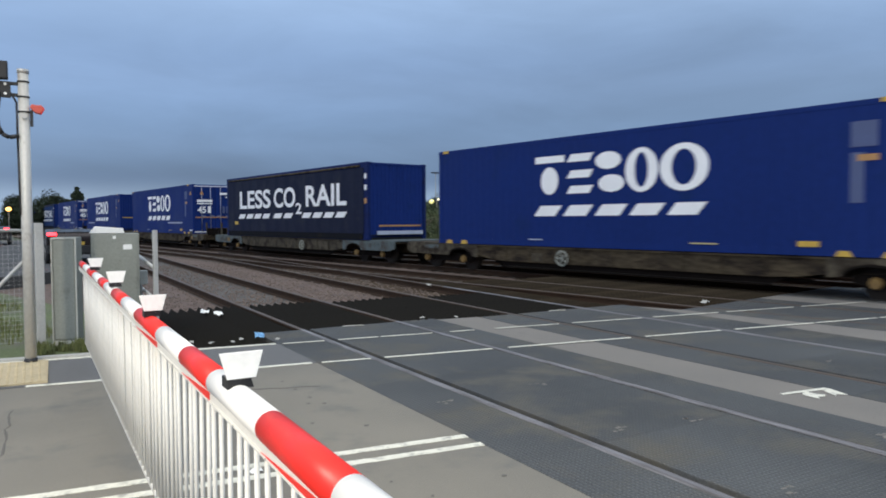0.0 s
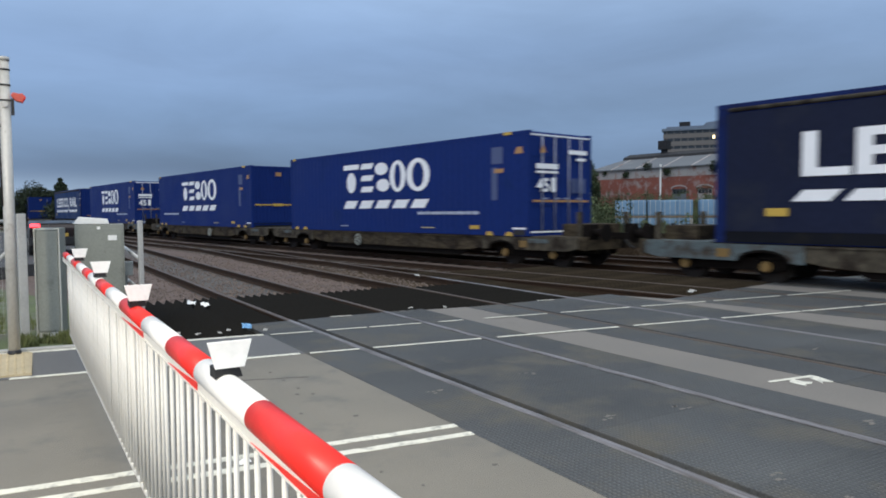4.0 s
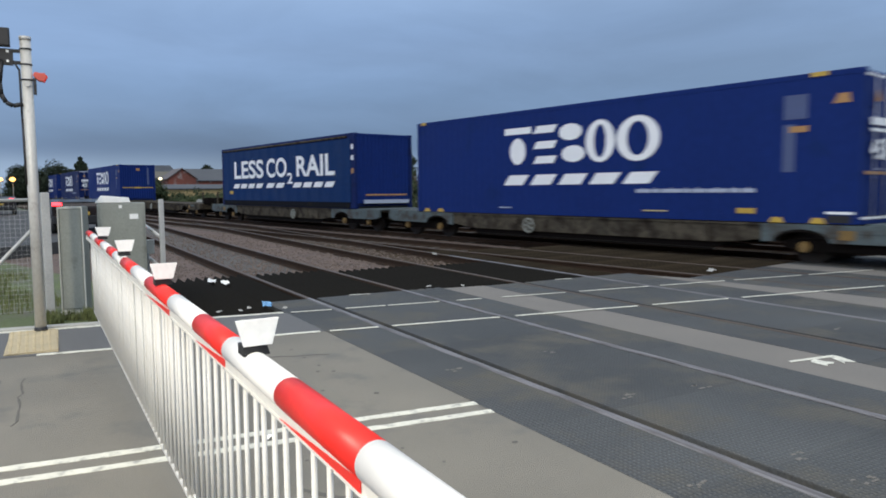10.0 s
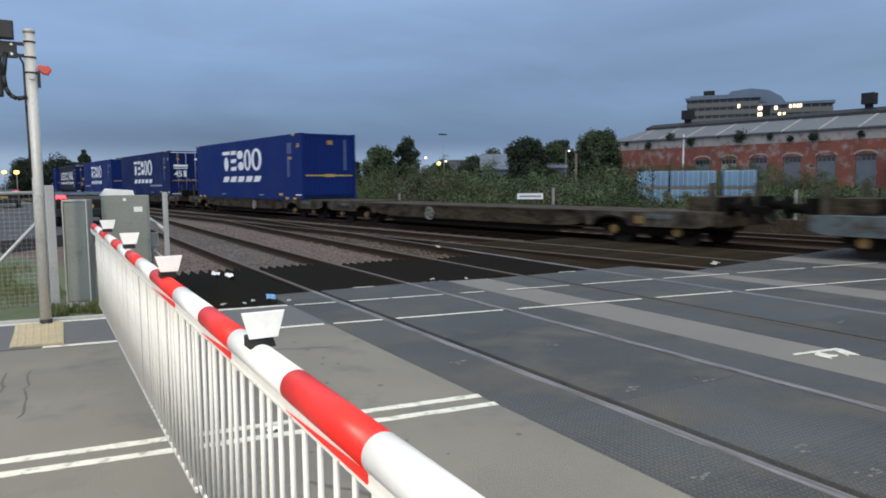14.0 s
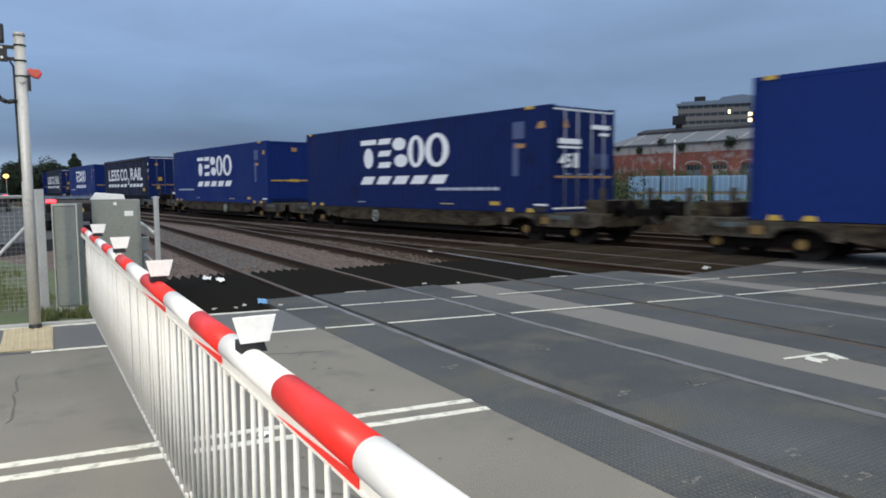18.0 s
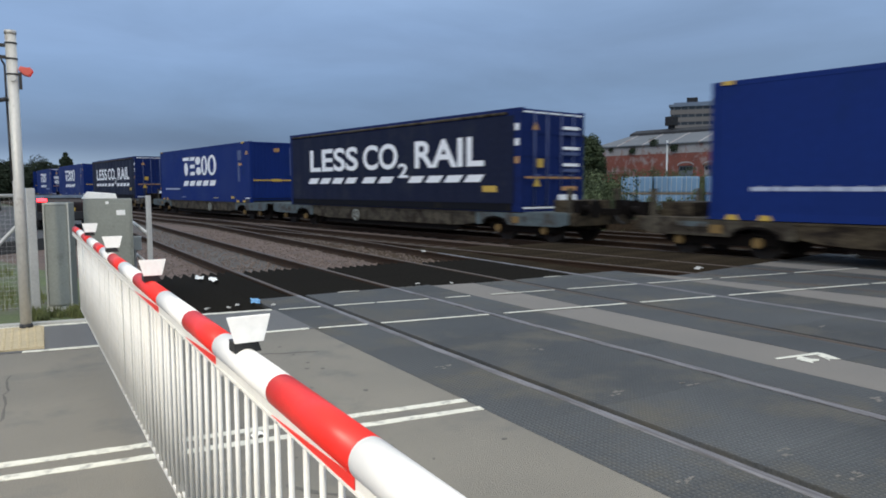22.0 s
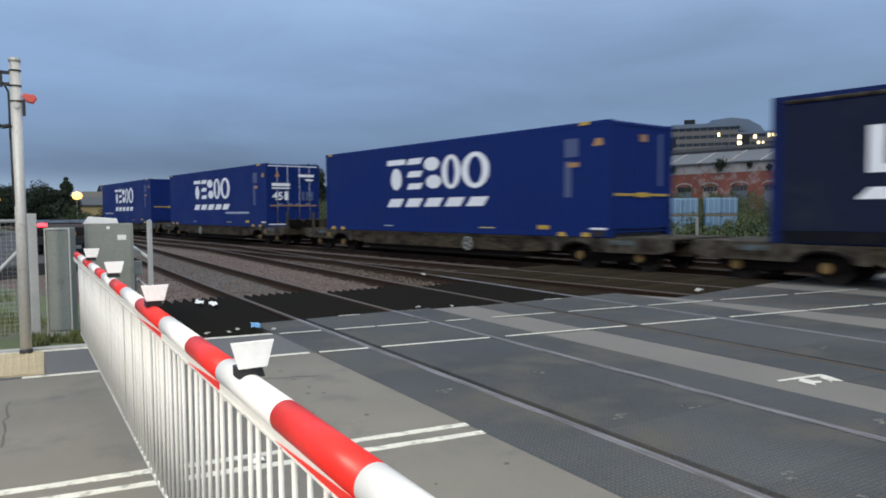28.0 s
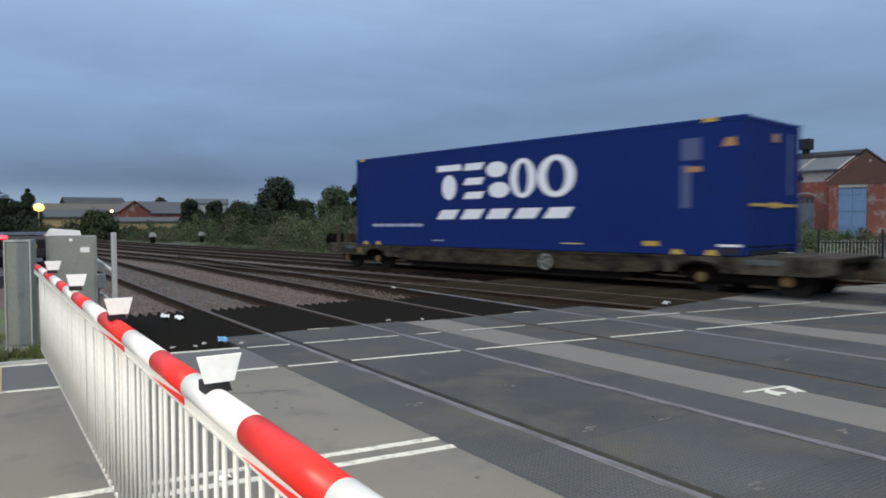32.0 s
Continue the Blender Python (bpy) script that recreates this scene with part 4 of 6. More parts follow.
def door_front(c, paint, prints=True):
    bars = BAR_GREY if prints else BOX_FAINT
    h = CW / 2
    for sx in (-1, 1):
        d = part("door", Mesh().box(min(sx * 0.01, sx * (h - 0.13)), max(sx * 0.01, sx * (h - 0.13)), -HL + 0.01, -HL + 0.06, 0.16, CH - 0.13), paint, c, "blue end door", bevel=0.008)
        for z in (0.85, 1.55, 2.2):
            part("door_rib", Mesh().box(min(sx * 0.06, sx * (h - 0.2)), max(sx * 0.06, sx * (h - 0.2)), -HL - 0.012, -HL + 0.01, z, z + 0.07), paint, d)
        for k in (0.30, 0.82):
            part("locking_bar", Mesh().tube((sx * k, -HL - 0.035, 0.14), (sx * k, -HL - 0.035, CH - 0.10), 0.022, 8), bars, d, "steel locking bar", smooth=True)
            part("bar_handle", Mesh().box(min(sx * k, sx * (k - 0.22)), max(sx * k, sx * (k - 0.22)), -HL - 0.06, -HL - 0.045, 1.02, 1.06), bars, d)
    part("header", Mesh().box(-h + 0.1, h - 0.1, -HL - 0.004, -HL + 0.05, CH - 0.125, CH - 0.085), BOX_PRINT, c, "pale top sill")
    part("threshold", Mesh().box(-h + 0.1, h - 0.1, -HL - 0.006, -HL + 0.05, 0.09, 0.135), BOX_PRINT, c, "pale bottom sill")
    part("end_sill", Mesh().box(-h + 0.16, h - 0.16, -HL, -HL + 0.06, 0.0, 0.085), paint, c)
    part("yellow_bar", Mesh().box(-h + 0.16, h - 0.16, -HL - 0.02, -HL - 0.014, 0.94, 1.00), BOX_ORANGE, c, "orange band")
    y0, y1 = -HL - 0.068, -HL - 0.062
    if prints:
        part("print", Mesh().box(-1.10, -0.20, y0, y1, 1.86, 2.00), BOX_PRINT, c, "white printed bar")
        part("print", Mesh().box(-1.10, -0.20, y0, y1, 1.74, 1.80), BOX_PRINT, c, "white printed bar")
        part("print", Mesh().box(-0.48, -0.30, y0, y1, 1.22, 1.62), BOX_PRINT, c, "white printed block")
        part("print", Mesh().box(0.25, 1.05, y0, y1, 2.30, 2.42), BOX_PRINT, c, "white printed bar")
        part("print", Mesh().box(0.60, 1.00, y0, y1, 2.12, 2.20), BOX_PRINT, c, "white printed bar")
        for k in range(3):
            part("print", Mesh().box(0.40 + 0.22 * k, 0.54 + 0.22 * k, y0, y1, 1.20, 1.62), BOX_FAINT, c, "faint printed block")
        n45 = lettering("45", -1.08, -0.58, 1.22, 1.60, 0.0, c, BOX_PRINT, "size_number", "white number 45")
        for v in n45.data.vertices:
            v.co = Vector((v.co.y, y0, v.co.z))
    else:
        for k, z in enumerate((2.36, 2.20, 1.78, 1.62, 1.30, 1.14)):
            part("print", Mesh().box(0.35, 1.05, y0, y1, z, z + 0.09), BOX_FAINT if k % 2 else BOX_PRINT, c, "pale printed bar")
        part("print", Mesh().box(-0.75, -0.50, y0, y1, 1.25, 1.50), BOX_YELLOW, c, "yellow warning mark")
        part("print", Mesh().prism([(-0.90, 0.72), (-0.60, 0.72), (-0.75, 0.98)], y0, y1, "y"), BOX_YELLOW, c, "yellow warning triangle")
        part("print", Mesh().box(0.30, 0.95, y0, y1, 0.60, 0.72), BOX_ORANGE, c, "orange mark")
        part("print", Mesh().box(0.15, 0.95, y0, y1, 0.32, 0.48), BOX_PRINT, c, "pale plate")
    part("orange_mark", Mesh().prism([(-0.95, 2.30), (-0.70, 2.30), (-0.82, 2.52)], y0, y1, "y"), BOX_ORANGE, c, "orange mark")


def box_marks(c, slogan_rear):
    x0, x1 = TEXT_SIDE - 0.005, TEXT_SIDE - 0.002
    a, b = (5.92, 3.02) if slogan_rear else (-1.9, -4.9)
    words = Mesh()
    y = a if slogan_rear is not None else b
    for w in (0.42, 0.20, 0.55, 0.16, 0.36, 0.48, 0.22, 0.30):
        if y - w < b:
            break
        words.box(x0, x1, y - w, y, 0.605, 0.690)
        words.box(x0, x1, y - w * 0.5, y - w * 0.5 + 0.03, 0.690, 0.72)
        y -= w + 0.035
    if words.v:
        part("slogan_bar", words, SLOGAN, c, "thin pale bars of small print")
    for ya, yb, za, zb in ((-5.38, -5.84, 2.04, 2.51), (-5.38, -5.62, 1.01, 1.94)):
        part("faint_panel", Mesh().box(x0, x1, yb, ya, za, zb), BOX_FAINT, c, "faint printed panel")
    part("orange_mark", Mesh().box(x0 - 0.002, x0, -5.86, -5.50, 1.78, 1.90), BOX_ORANGE, c, "orange mark")
    part("orange_mark", Mesh().prism([(-6.30, 2.28), (-6.62, 2.28), (-6.58, 2.46), (-6.40, 2.46)], x0, x1, "x"), BOX_ORANGE, c, "orange mark")
    part("yellow_mark", Mesh().box(x0 - 0.01, x0, -6.20, -5.88, CH - 0.08, CH + 0.004), BOX_YELLOW, c, "yellow height mark")
    part("yellow_mark", Mesh().box(x0 - 0.01, x0, 6.35, 6.60, CH - 0.08, CH + 0.004), BOX_YELLOW, c, "yellow height mark")
    for ya, yb, za, zb, mk in ((-4.45, -4.85, 0.17, 0.28, BOX_YELLOW), (2.85, 2.35, 0.17, 0.20, SLOGAN), (-2.1, -2.75, 0.17, 0.20, BOX_PALE)):
        part("yellow_mark" if mk is BOX_YELLOW else "pale_mark", Mesh().box(x0 - 0.008, x0, yb, ya, za, zb), mk, c, "yellow mark" if mk is BOX_YELLOW else "thin pale mark")
    for y in (-5.3, -6.1, 5.6, 6.3):
        part("twist_lock_mark", Mesh().prism([(y - 0.15, 0.0), (y + 0.15, 0.0), (y + 0.09, 0.11), (y - 0.09, 0.11)], x0 - 0.02, x0, "x"), BOX_YELLOW, c, "yellow lock mark")
    part("corner_pocket", Mesh().box(x0 - 0.003, x0, -6.70, -6.26, 0.02, 0.16), BLACK, c, "dark corner pocket")
    part("white_mark", Mesh().box(x0 - 0.008, x0, -6.74, -6.24, 0.185, 0.235), BOX_PRINT, c, "white bar over the corner pocket")


def stripe_front(c, paint):
    plain_front(c, paint)
    y0 = -HL - 0.006
    part("orange_band", Mesh().box(-1.16, 1.16, y0, y0 + 0.012, 1.03, 1.09), BOX_YELLOW, c, "orange band across the end")
    part("orange_plate", Mesh().prism([(-0.24, 1.0), (0.24, 1.0), (0.30, 1.06), (0.24, 1.12), (-0.24, 1.12), (-0.30, 1.06)], y0 - 0.006, y0, "y"), BOX_YELLOW, c, "orange plate")
    part("orange_mark", Mesh().box(-0.10, 0.18, y0, y0 + 0.012, 2.42, 2.60), BOX_ORANGE, c, "orange mark")
    part("faint_panel", Mesh().box(0.72, 0.86, y0, y0 + 0.012, 1.3, 2.65), BOX_FAINT, c, "faint printed strip")


def curtain_box(paint, doors, label):
    c = container_shell("curtain_sided_container", label, BOX_DARK, "containers on the train")
    x0, x1 = TEXT_SIDE - 0.03, TEXT_SIDE - 0.001
    n, out = 40, []
    for k in range(n + 1):
        out.append((x0 + 0.012 + 0.010 * math.sin(k * 2.1) , -6.56 + 13.16 * k / n))
    out += [(x1, 6.6), (x1, -6.56)]
    part("side_curtain", Mesh().prism(out, 0.25, CH - 0.20, "z"), paint, c, "dark curtain with faint vertical folds")
    part("curtain_skirt", Mesh().box(x0 + 0.005, x1, -6.5, 6.6, 0.02, 0.245), SKIRT_DARK, c, "dark lower skirt")
    part("roof_rail", Mesh().tube((TEXT_SIDE - 0.01, -6.3, CH - 0.13), (TEXT_SIDE - 0.01, 6.55, CH - 0.13), 0.045, 10), WAGON_GREY, c, "grimy roof rail", smooth=True)
    part("roof_sheet", Mesh().prism([(-1.25, CH - 0.02), (1.25, CH - 0.02), (1.0, CH + 0.03), (-1.0, CH + 0.03)], -6.2, 6.4, "y"), BLACK, c, "black roof sheet")
    xl = x0 - 0.004
    for words, a, b, za, zb in (("LESS", 5.06, 1.47, 1.32, 2.20), ("CO", 1.12, -1.03, 1.32, 2.20), ("2", -1.05, -1.62, 1.02, 1.50), ("RAIL", -2.0, -5.36, 1.32, 2.20)):
        lettering(words, a, b, za, zb, xl, c, BOX_PRINT)
    sp_ = [(5.24 - 0.94 * k, 4.32 - 0.94 * k) for k in range(4)] + [(1.22 - 1.05 * k, 0.22 - 1.05 * k) for k in range(2)] + [(-1.60 - 0.95 * k, -2.54 - 0.95 * k) for k in range(4)]
    stripes(c, sp_, 0.85, 1.07, xl + 0.002, 0.22)
    part("yellow_plate", Mesh().box(xl, xl + 0.003, 5.3, 5.75, 0.56, 0.72) if not doors else Mesh().box(xl, xl + 0.003, -5.9, -5.3, 0.56, 0.74), BOX_YELLOW, c, "yellow plate")
    for z in (2.28, 1.86, 1.36):
        part("post_mark", Mesh().box(TEXT_SIDE - 0.004, TEXT_SIDE - 0.001, -6.76, -6.60, z, z + 0.19), BOX_PRINT if z > 1.5 else BOX_ORANGE, c, "pale mark on the corner post")
    if doors:
        door_front(c, BOX_DARK, False)
    else:
        # end wall in the brighter blue, standing in for the light it catches
        plain_front(c, BOX_BLUE)
        part("orange_band", Mesh().box(-0.85, 1.05, -HL - 0.02, -HL - 0.012, 0.50, 0.56), BOX_ORANGE, c, "orange band across the end")
        part("bumper_beam", Mesh().box(-0.95, 1.1, -HL - 0.12, -HL - 0.02, 0.20, 0.34), SLOGAN, c, "pale beam across the foot of the end")
    rear_end(c, BOX_DARK)
    return c


def logo_box(paint, front, label, slogan_rear):
    c = container_shell("shipping_container", label, paint, "containers on the train")
    rear_end(c, paint)
    plain_logo(c)
    box_marks(c, slogan_rear)
    if front == "doors":
        door_front(c, paint)
    else:
        stripe_front(c, paint)
    return c


def wagon(paint, ends, lead, label):
    """One half of a twin flat wagon: side sills, deck, end platforms and two bogies. Its outer end is at -y if it leads."""
    w = empty("container_flat_wagon", Matrix(), label, "flat wagon", "wagons of the train")
    o = -1 if lead else 1
    deep = -0.60

    def Y(v):
        return v * -o

    for sx in (-1, 1):
        x0, x1 = sorted((sx * 1.24, sx * 1.17))
        out = [(-5.0, -0.06), (5.0, -0.06), (5.0, -0.34), (4.5, -0.42), (3.9, -0.46), (-3.9, -0.46), (-4.5, -0.42), (-5.0, -0.34)]
        part("side_sill", Mesh().prism(out, x0, x1, "x"), paint, w, "deep rust-stained side sill")
        part("lower_web", Mesh().prism([(4.4, -0.40), (3.9, deep), (-3.9, deep), (-4.4, -0.40)], sx * 1.13 - 0.02, sx * 1.13 + 0.02, "x"), BOGIE, w, "black web under the sill")
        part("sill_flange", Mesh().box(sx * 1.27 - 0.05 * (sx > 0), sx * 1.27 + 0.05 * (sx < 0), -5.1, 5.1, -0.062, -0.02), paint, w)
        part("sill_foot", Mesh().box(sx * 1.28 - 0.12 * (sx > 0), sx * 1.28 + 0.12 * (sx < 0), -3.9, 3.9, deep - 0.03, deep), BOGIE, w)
        for k in range(9):
            part("stiffener", Mesh().box(sx * 1.262 - 0.03 * (sx > 0), sx * 1.262 + 0.03 * (sx < 0), -3.8 + 0.95 * k, -3.74 + 0.95 * k, -0.46, -0.062), paint, w)
        for sy in (-1, 1):
            end = 8.55
            a, b = sorted((sy * 5.0, sy * end))
            arch = [(sy * (5.8 + 0.50 * math.cos(math.pi * q / 8)), -0.37 + 0.20 * math.sin(math.pi * q / 8)) for q in range(9)]
            prof = [(sy * 5.0, -0.02), (sy * end, -0.02), (sy * end, -0.28), (sy * 8.2, -0.36), (sy * 6.5, -0.37)] + arch + [(sy * 5.0, -0.40)]
            rim = [(sy * (5.8 + 0.55 * math.cos(math.pi * q / 8)), -0.37 + 0.25 * math.sin(math.pi * q / 8)) for q in range(9)]
            part("wheel_arch", Mesh().prism(rim + arch[::-1], sx * 1.26 - 0.036, sx * 1.26 + 0.036, "x"), BOGIE, w, "black rim of the wheel arch")
            part("end_sill", Mesh().prism(prof, sx * 1.26 - 0.03, sx * 1.26 + 0.03, "x"), ends, w, "worn painted end sill")
    part("deck", Mesh().box(-1.16, 1.16, -8.5, 8.5, -0.10, -0.03), WAGON_BROWN, w, "dirty steel deck")
    part("centre_beam", Mesh().box(-0.3, 0.3, -8.4, 8.4, -0.45, -0.10), WAGON_BROWN, w)
    for sy in (-1, 1):
        part("end_platform", Mesh().box(-1.22, 1.22, min(sy * 6.95, sy * 8.55), max(sy * 6.95, sy * 8.55), -0.03, 0.012), ends, w, "worn end platform", bevel=0.01)
        part("pale_plate", Mesh().box(-1.30, -1.292, sy * 7.2 - 0.35, sy * 7.2 + 0.35, -0.17, -0.06), WAGON_TEAL, w, "pale plate on the sill")
        bg = part("bogie", Mesh().prism([(sy * 6.7 - 1.35, -0.36), (sy * 6.7 - 0.5, -0.30), (sy * 6.7 + 0.5, -0.30), (sy * 6.7 + 1.35, -0.36), (sy * 6.7 + 1.3, -0.50), (sy * 6.7 + 0.6, -0.56), (sy * 6.7 - 0.6, -0.56), (sy * 6.7 - 1.3, -0.50)], -1.08, -0.98, "x").prism([(sy * 6.7 - 1.35, -0.36), (sy * 6.7 + 1.35, -0.36), (sy * 6.7 + 1.3, -0.50), (sy * 6.7 - 1.3, -0.50)], 0.98, 1.08, "x").box(-1.0, 1.0, sy * 6.7 - 0.25, sy * 6.7 + 0.25, -0.48, -0.30), BOGIE, w, "near-black two-axle bogie")
        for ax in (-0.9, 0.9):
            yc = sy * 6.7 + ax
            for sx in (-1, 1):
                wh = Mesh().tube((sx * 0.715, yc, -0.47), (sx * 0.80, yc, -0.47), 0.365, 28)
                wh.tube((sx * 0.68, yc, -0.47), (sx * 0.715, yc, -0.47), 0.39, 28)
                part("wheel", wh, WHEEL, bg, "worn steel wheel", smooth=True)
                part("axle_box", Mesh().box(min(sx * 0.98, sx * 1.12), max(sx * 0.98, sx * 1.12), yc - 0.2, yc + 0.2, -0.58, -0.36), BOGIE, bg, "near-black axle box")
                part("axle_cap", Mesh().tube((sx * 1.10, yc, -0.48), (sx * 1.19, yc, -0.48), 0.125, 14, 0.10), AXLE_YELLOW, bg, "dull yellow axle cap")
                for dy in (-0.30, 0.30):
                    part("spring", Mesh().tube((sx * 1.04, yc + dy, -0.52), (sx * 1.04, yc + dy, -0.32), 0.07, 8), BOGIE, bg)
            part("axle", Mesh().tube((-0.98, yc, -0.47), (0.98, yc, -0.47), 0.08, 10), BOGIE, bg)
    hw = Mesh()
    yb = 1.62 if lead else -1.62
    for k in range(20):
        a, b = 2 * math.pi * k / 20, 2 * math.pi * (k + 1) / 20
        hw.tube((-1.33, yb + 0.19 * math.cos(a), -0.30 + 0.19 * math.sin(a)), (-1.33, yb + 0.19 * math.cos(b), -0.30 + 0.19 * math.sin(b)), 0.025, 6)
    hw.tube((-1.34, yb, -0.30), (-1.30, yb, -0.30), 0.045, 12)
    for k in range(5):
        a = 2 * math.pi * k / 5
        hw.tube((-1.33, yb, -0.30), (-1.33, yb + 0.19 * math.cos(a), -0.30 + 0.19 * math.sin(a)), 0.022, 6)
    part("brake_wheel", hw, CAB_GREY, w, "pale round hand brake wheel")
    part("brake_shaft", Mesh().tube((-1.32, yb, -0.30), (-1.1, yb, -0.30), 0.03, 8), BOGIE, w)
    for y, mt in ((0.6, BOX_FAINT), (2.4, BOX_PRINT), (-3.0, BOX_ORANGE)):
        part("data_panel", Mesh().box(-1.245, -1.241, y, y + 0.38, -0.42, -0.20), WAGON_GREY if mt is BOX_PRINT else paint, w, "dirty data panel")
    part("brake_pipes", Mesh().tube((-0.9, -4.6, -0.52), (-0.9, 4.6, -0.52), 0.035, 8).tube((0.9, -4.6, -0.52), (0.9, 4.6, -0.52), 0.035, 8), BOGIE, w)
    part("air_tank", Mesh().tube((-0.55, 1.0, -0.50), (-0.55, 2.6, -0.50), 0.17, 14), BOGIE, w, smooth=True)
    yo = o * 8.55
    part("headstock", Mesh().box(-1.22, 1.22, min(yo, yo + o * 0.18), max(yo, yo + o * 0.18), -0.32, 0.02), WAGON_BROWN, w, bevel=0.01)
    for sx in (-0.87, 0.87):
        bf = part("buffer", Mesh().tube((sx, yo + o * 0.18, 0.13), (sx, yo + o * 0.55, 0.13), 0.10, 14), BOGIE, w, "oily black buffer", smooth=True)
        part("buffer_face", Mesh().tube((sx, yo + o * 0.55, 0.13), (sx, yo + o * 0.60, 0.13), 0.23, 18), BOGIE, bf, smooth=True)
        part("buffer_block", Mesh().box(sx - 0.2, sx + 0.2, min(yo, yo + o * 0.2), max(yo, yo + o * 0.2), -0.05, 0.34), BOGIE, w)
    part("coupling", Mesh().box(-0.09, 0.09, min(yo, yo + o * 0.6), max(yo, yo + o * 0.6), -0.05, 0.12).tube((0, yo + o * 0.45, 0.03), (0, yo + o * 0.45, -0.28), 0.05, 8), BOGIE, w, "oily screw coupling")
    part("brake_hose", Mesh().pipe([(0.4, yo + o * 0.15, 0.0), (0.4, yo + o * 0.4, -0.25), (0.38, yo + o * 0.55, -0.30)], 0.03, 8), BLACK, w, "black brake hose")
    for sx in (-1.0, 1.0):
        part("end_stanchion", Mesh().box(sx - 0.03, sx + 0.03, min(yo - o * 0.25, yo - o * 0.10), max(yo - o * 0.25, yo - o * 0.10), 0.0, 0.66), WAGON_GREY, w, "grimy upright at the end of the wagon", bevel=0.008)
    part("end_box", Mesh().box(-0.7, 0.7, min(yo - o * 1.0, yo - o * 0.15), max(yo - o * 1.0, yo - o * 0.15), 0.0, 0.34), WAGON_BROWN, w, "rusty box on the end platform", bevel=0.015)
    part("yellow_label", Mesh().box(-1.30, -1.292, yo - o * 1.9 - 0.14, yo - o * 1.9 + 0.14, -0.30, -0.12), AXLE_YELLOW, w, "yellow mark")
    return w


BASE = 0.815  # underside of the containers above the rails
SLOT = {0: 0.0, 1: 17.90, 2: 36.98, 3: 54.60, 4: 73.76, 5: 91.49, 6: 110.64, 7: 128.31, 8: 147.48, 9: 165.08, 10: 184.38, 11: 202.24, 12: 221.78, 13: 239.39, 14: 258.49, 15: 276.20}
proto = {
    "doors": logo_box(BOX_BLUE, "doors", "blue shipping container with white logo shapes and barred end doors", False),
    "doors_plain": logo_box(BOX_BLUE, "doors", "blue shipping container with white logo shapes, faint panels and no slogan", None),
    "doors_dark": logo_box(BOX_DARK, "doors", "dark blue shipping container with white logo shapes and barred end doors", False),
    "band": logo_box(BOX_BLUE, "band", "blue shipping container with white logo shapes and an orange-banded end", True),
    "band_plain": logo_box(BOX_BLUE, "band", "blue shipping container with white logo shapes and orange-banded end", None),
    "less": curtain_box(CURTAIN, False, "dark curtain-sided container with large white words on its side"),
    "less_blue": curtain_box(CURTAIN_BLUE, False, "blue curtain-sided container with large white words on its side"),
    "less_doors": curtain_box(CURTAIN, True, "dark curtain-sided container with large white words and end doors"),
}
LOAD = {0: "doors_plain", 1: "less", 2: "doors", 3: "band", 4: "doors", 5: "less_blue", 7: "band_plain", 8: "doors_dark", 9: "band", 10: "less_doors", 11: "band", 12: "less_doors", 13: "band_plain", 14: "doors", 15: "band"}
wag = {}
for col, paint, ends in (("brown", WAGON_BROWN, WAGON_GREY), ("pale", WAGON_GREY, WAGON_TEAL)):
    for lead in (True, False):
        wag[col, lead] = wagon(paint, ends, lead, "low container flat wagon with rusty brown sills" if col == "brown" else "low container flat wagon with worn pale blue ends")
PALE = {1, 4, 5, 10, 11}
used, moving = set(), []
for i, s_i in SLOT.items():
    for kind, src in (("load", proto.get(LOAD.get(i))), ("wagon", wag["pale" if i in PALE else "brown", i % 2 == 0])):
        if src is None:
            continue
        ob = src if src not in used else copy_thing(src, Matrix())
        used.add(src)
        if kind == "wagon" and i == 6:
            ob["label"] = "empty low flat wagon with rusty brown sills"
        moving.append((ob, s_i, CW / 2 if kind == "load" else MID))


def train_pose(t, s_i, aside):
    x, y, th = line_at(train_s(t) + s_i - 6.858, aside)
    return Matrix.Translation((x, y, BASE)) @ Matrix.Rotation(th, 4, "Z")


def motions():
    for ob, s_i, aside in moving:
        walk(ob, [(0.5 * k, train_pose(0.5 * k, s_i, aside)) for k in range(65)])


# ---- background ----
BRICK = mat("old_red_brick", (0.23, 0.075, 0.052), 0.9, vary=0.40, scale=0.38, fine=7, stain=(0.34, 0.28, 0.26), stain_at=0.57, bump=0.2)
RENDER_PALE = mat("flaking_pale_render", (0.36, 0.33, 0.31), 0.9, vary=0.2, scale=0.5, fine=8, stain=(0.22, 0.075, 0.05), stain_at=0.58)
SLATE = mat("slate_roof", (0.12, 0.13, 0.14), 0.7, vary=0.2, scale=0.5, fine=6, stain=(0.2, 0.2, 0.2), stain_at=0.64)
DARK_ROOF = mat("dark_roof_ridge", (0.012, 0.012, 0.014), 0.8, vary=0.2)
DOOR_GREY = mat("blue_grey_doors", (0.14, 0.155, 0.18), 0.7, vary=0.2, scale=1.5)
DOOR_BLUE = mat("faded_blue_doors", (0.15, 0.25, 0.40), 0.7, vary=0.15, scale=1.5)
OFFICE = mat("office_concrete", (0.165, 0.150, 0.138), 0.85, vary=0.12, scale=0.2)
OFFICE_TOP = mat("office_cladding", (0.14, 0.175, 0.225), 0.7, vary=0.15, scale=0.2)
GLASS_DARK = mat("dark_window_glass", (0.03, 0.035, 0.04), 0.2, vary=0.2, scale=1)
LIT = mat("lit_window", (1.0, 0.78, 0.42), 0.5, vary=0.1, emit=3.2)
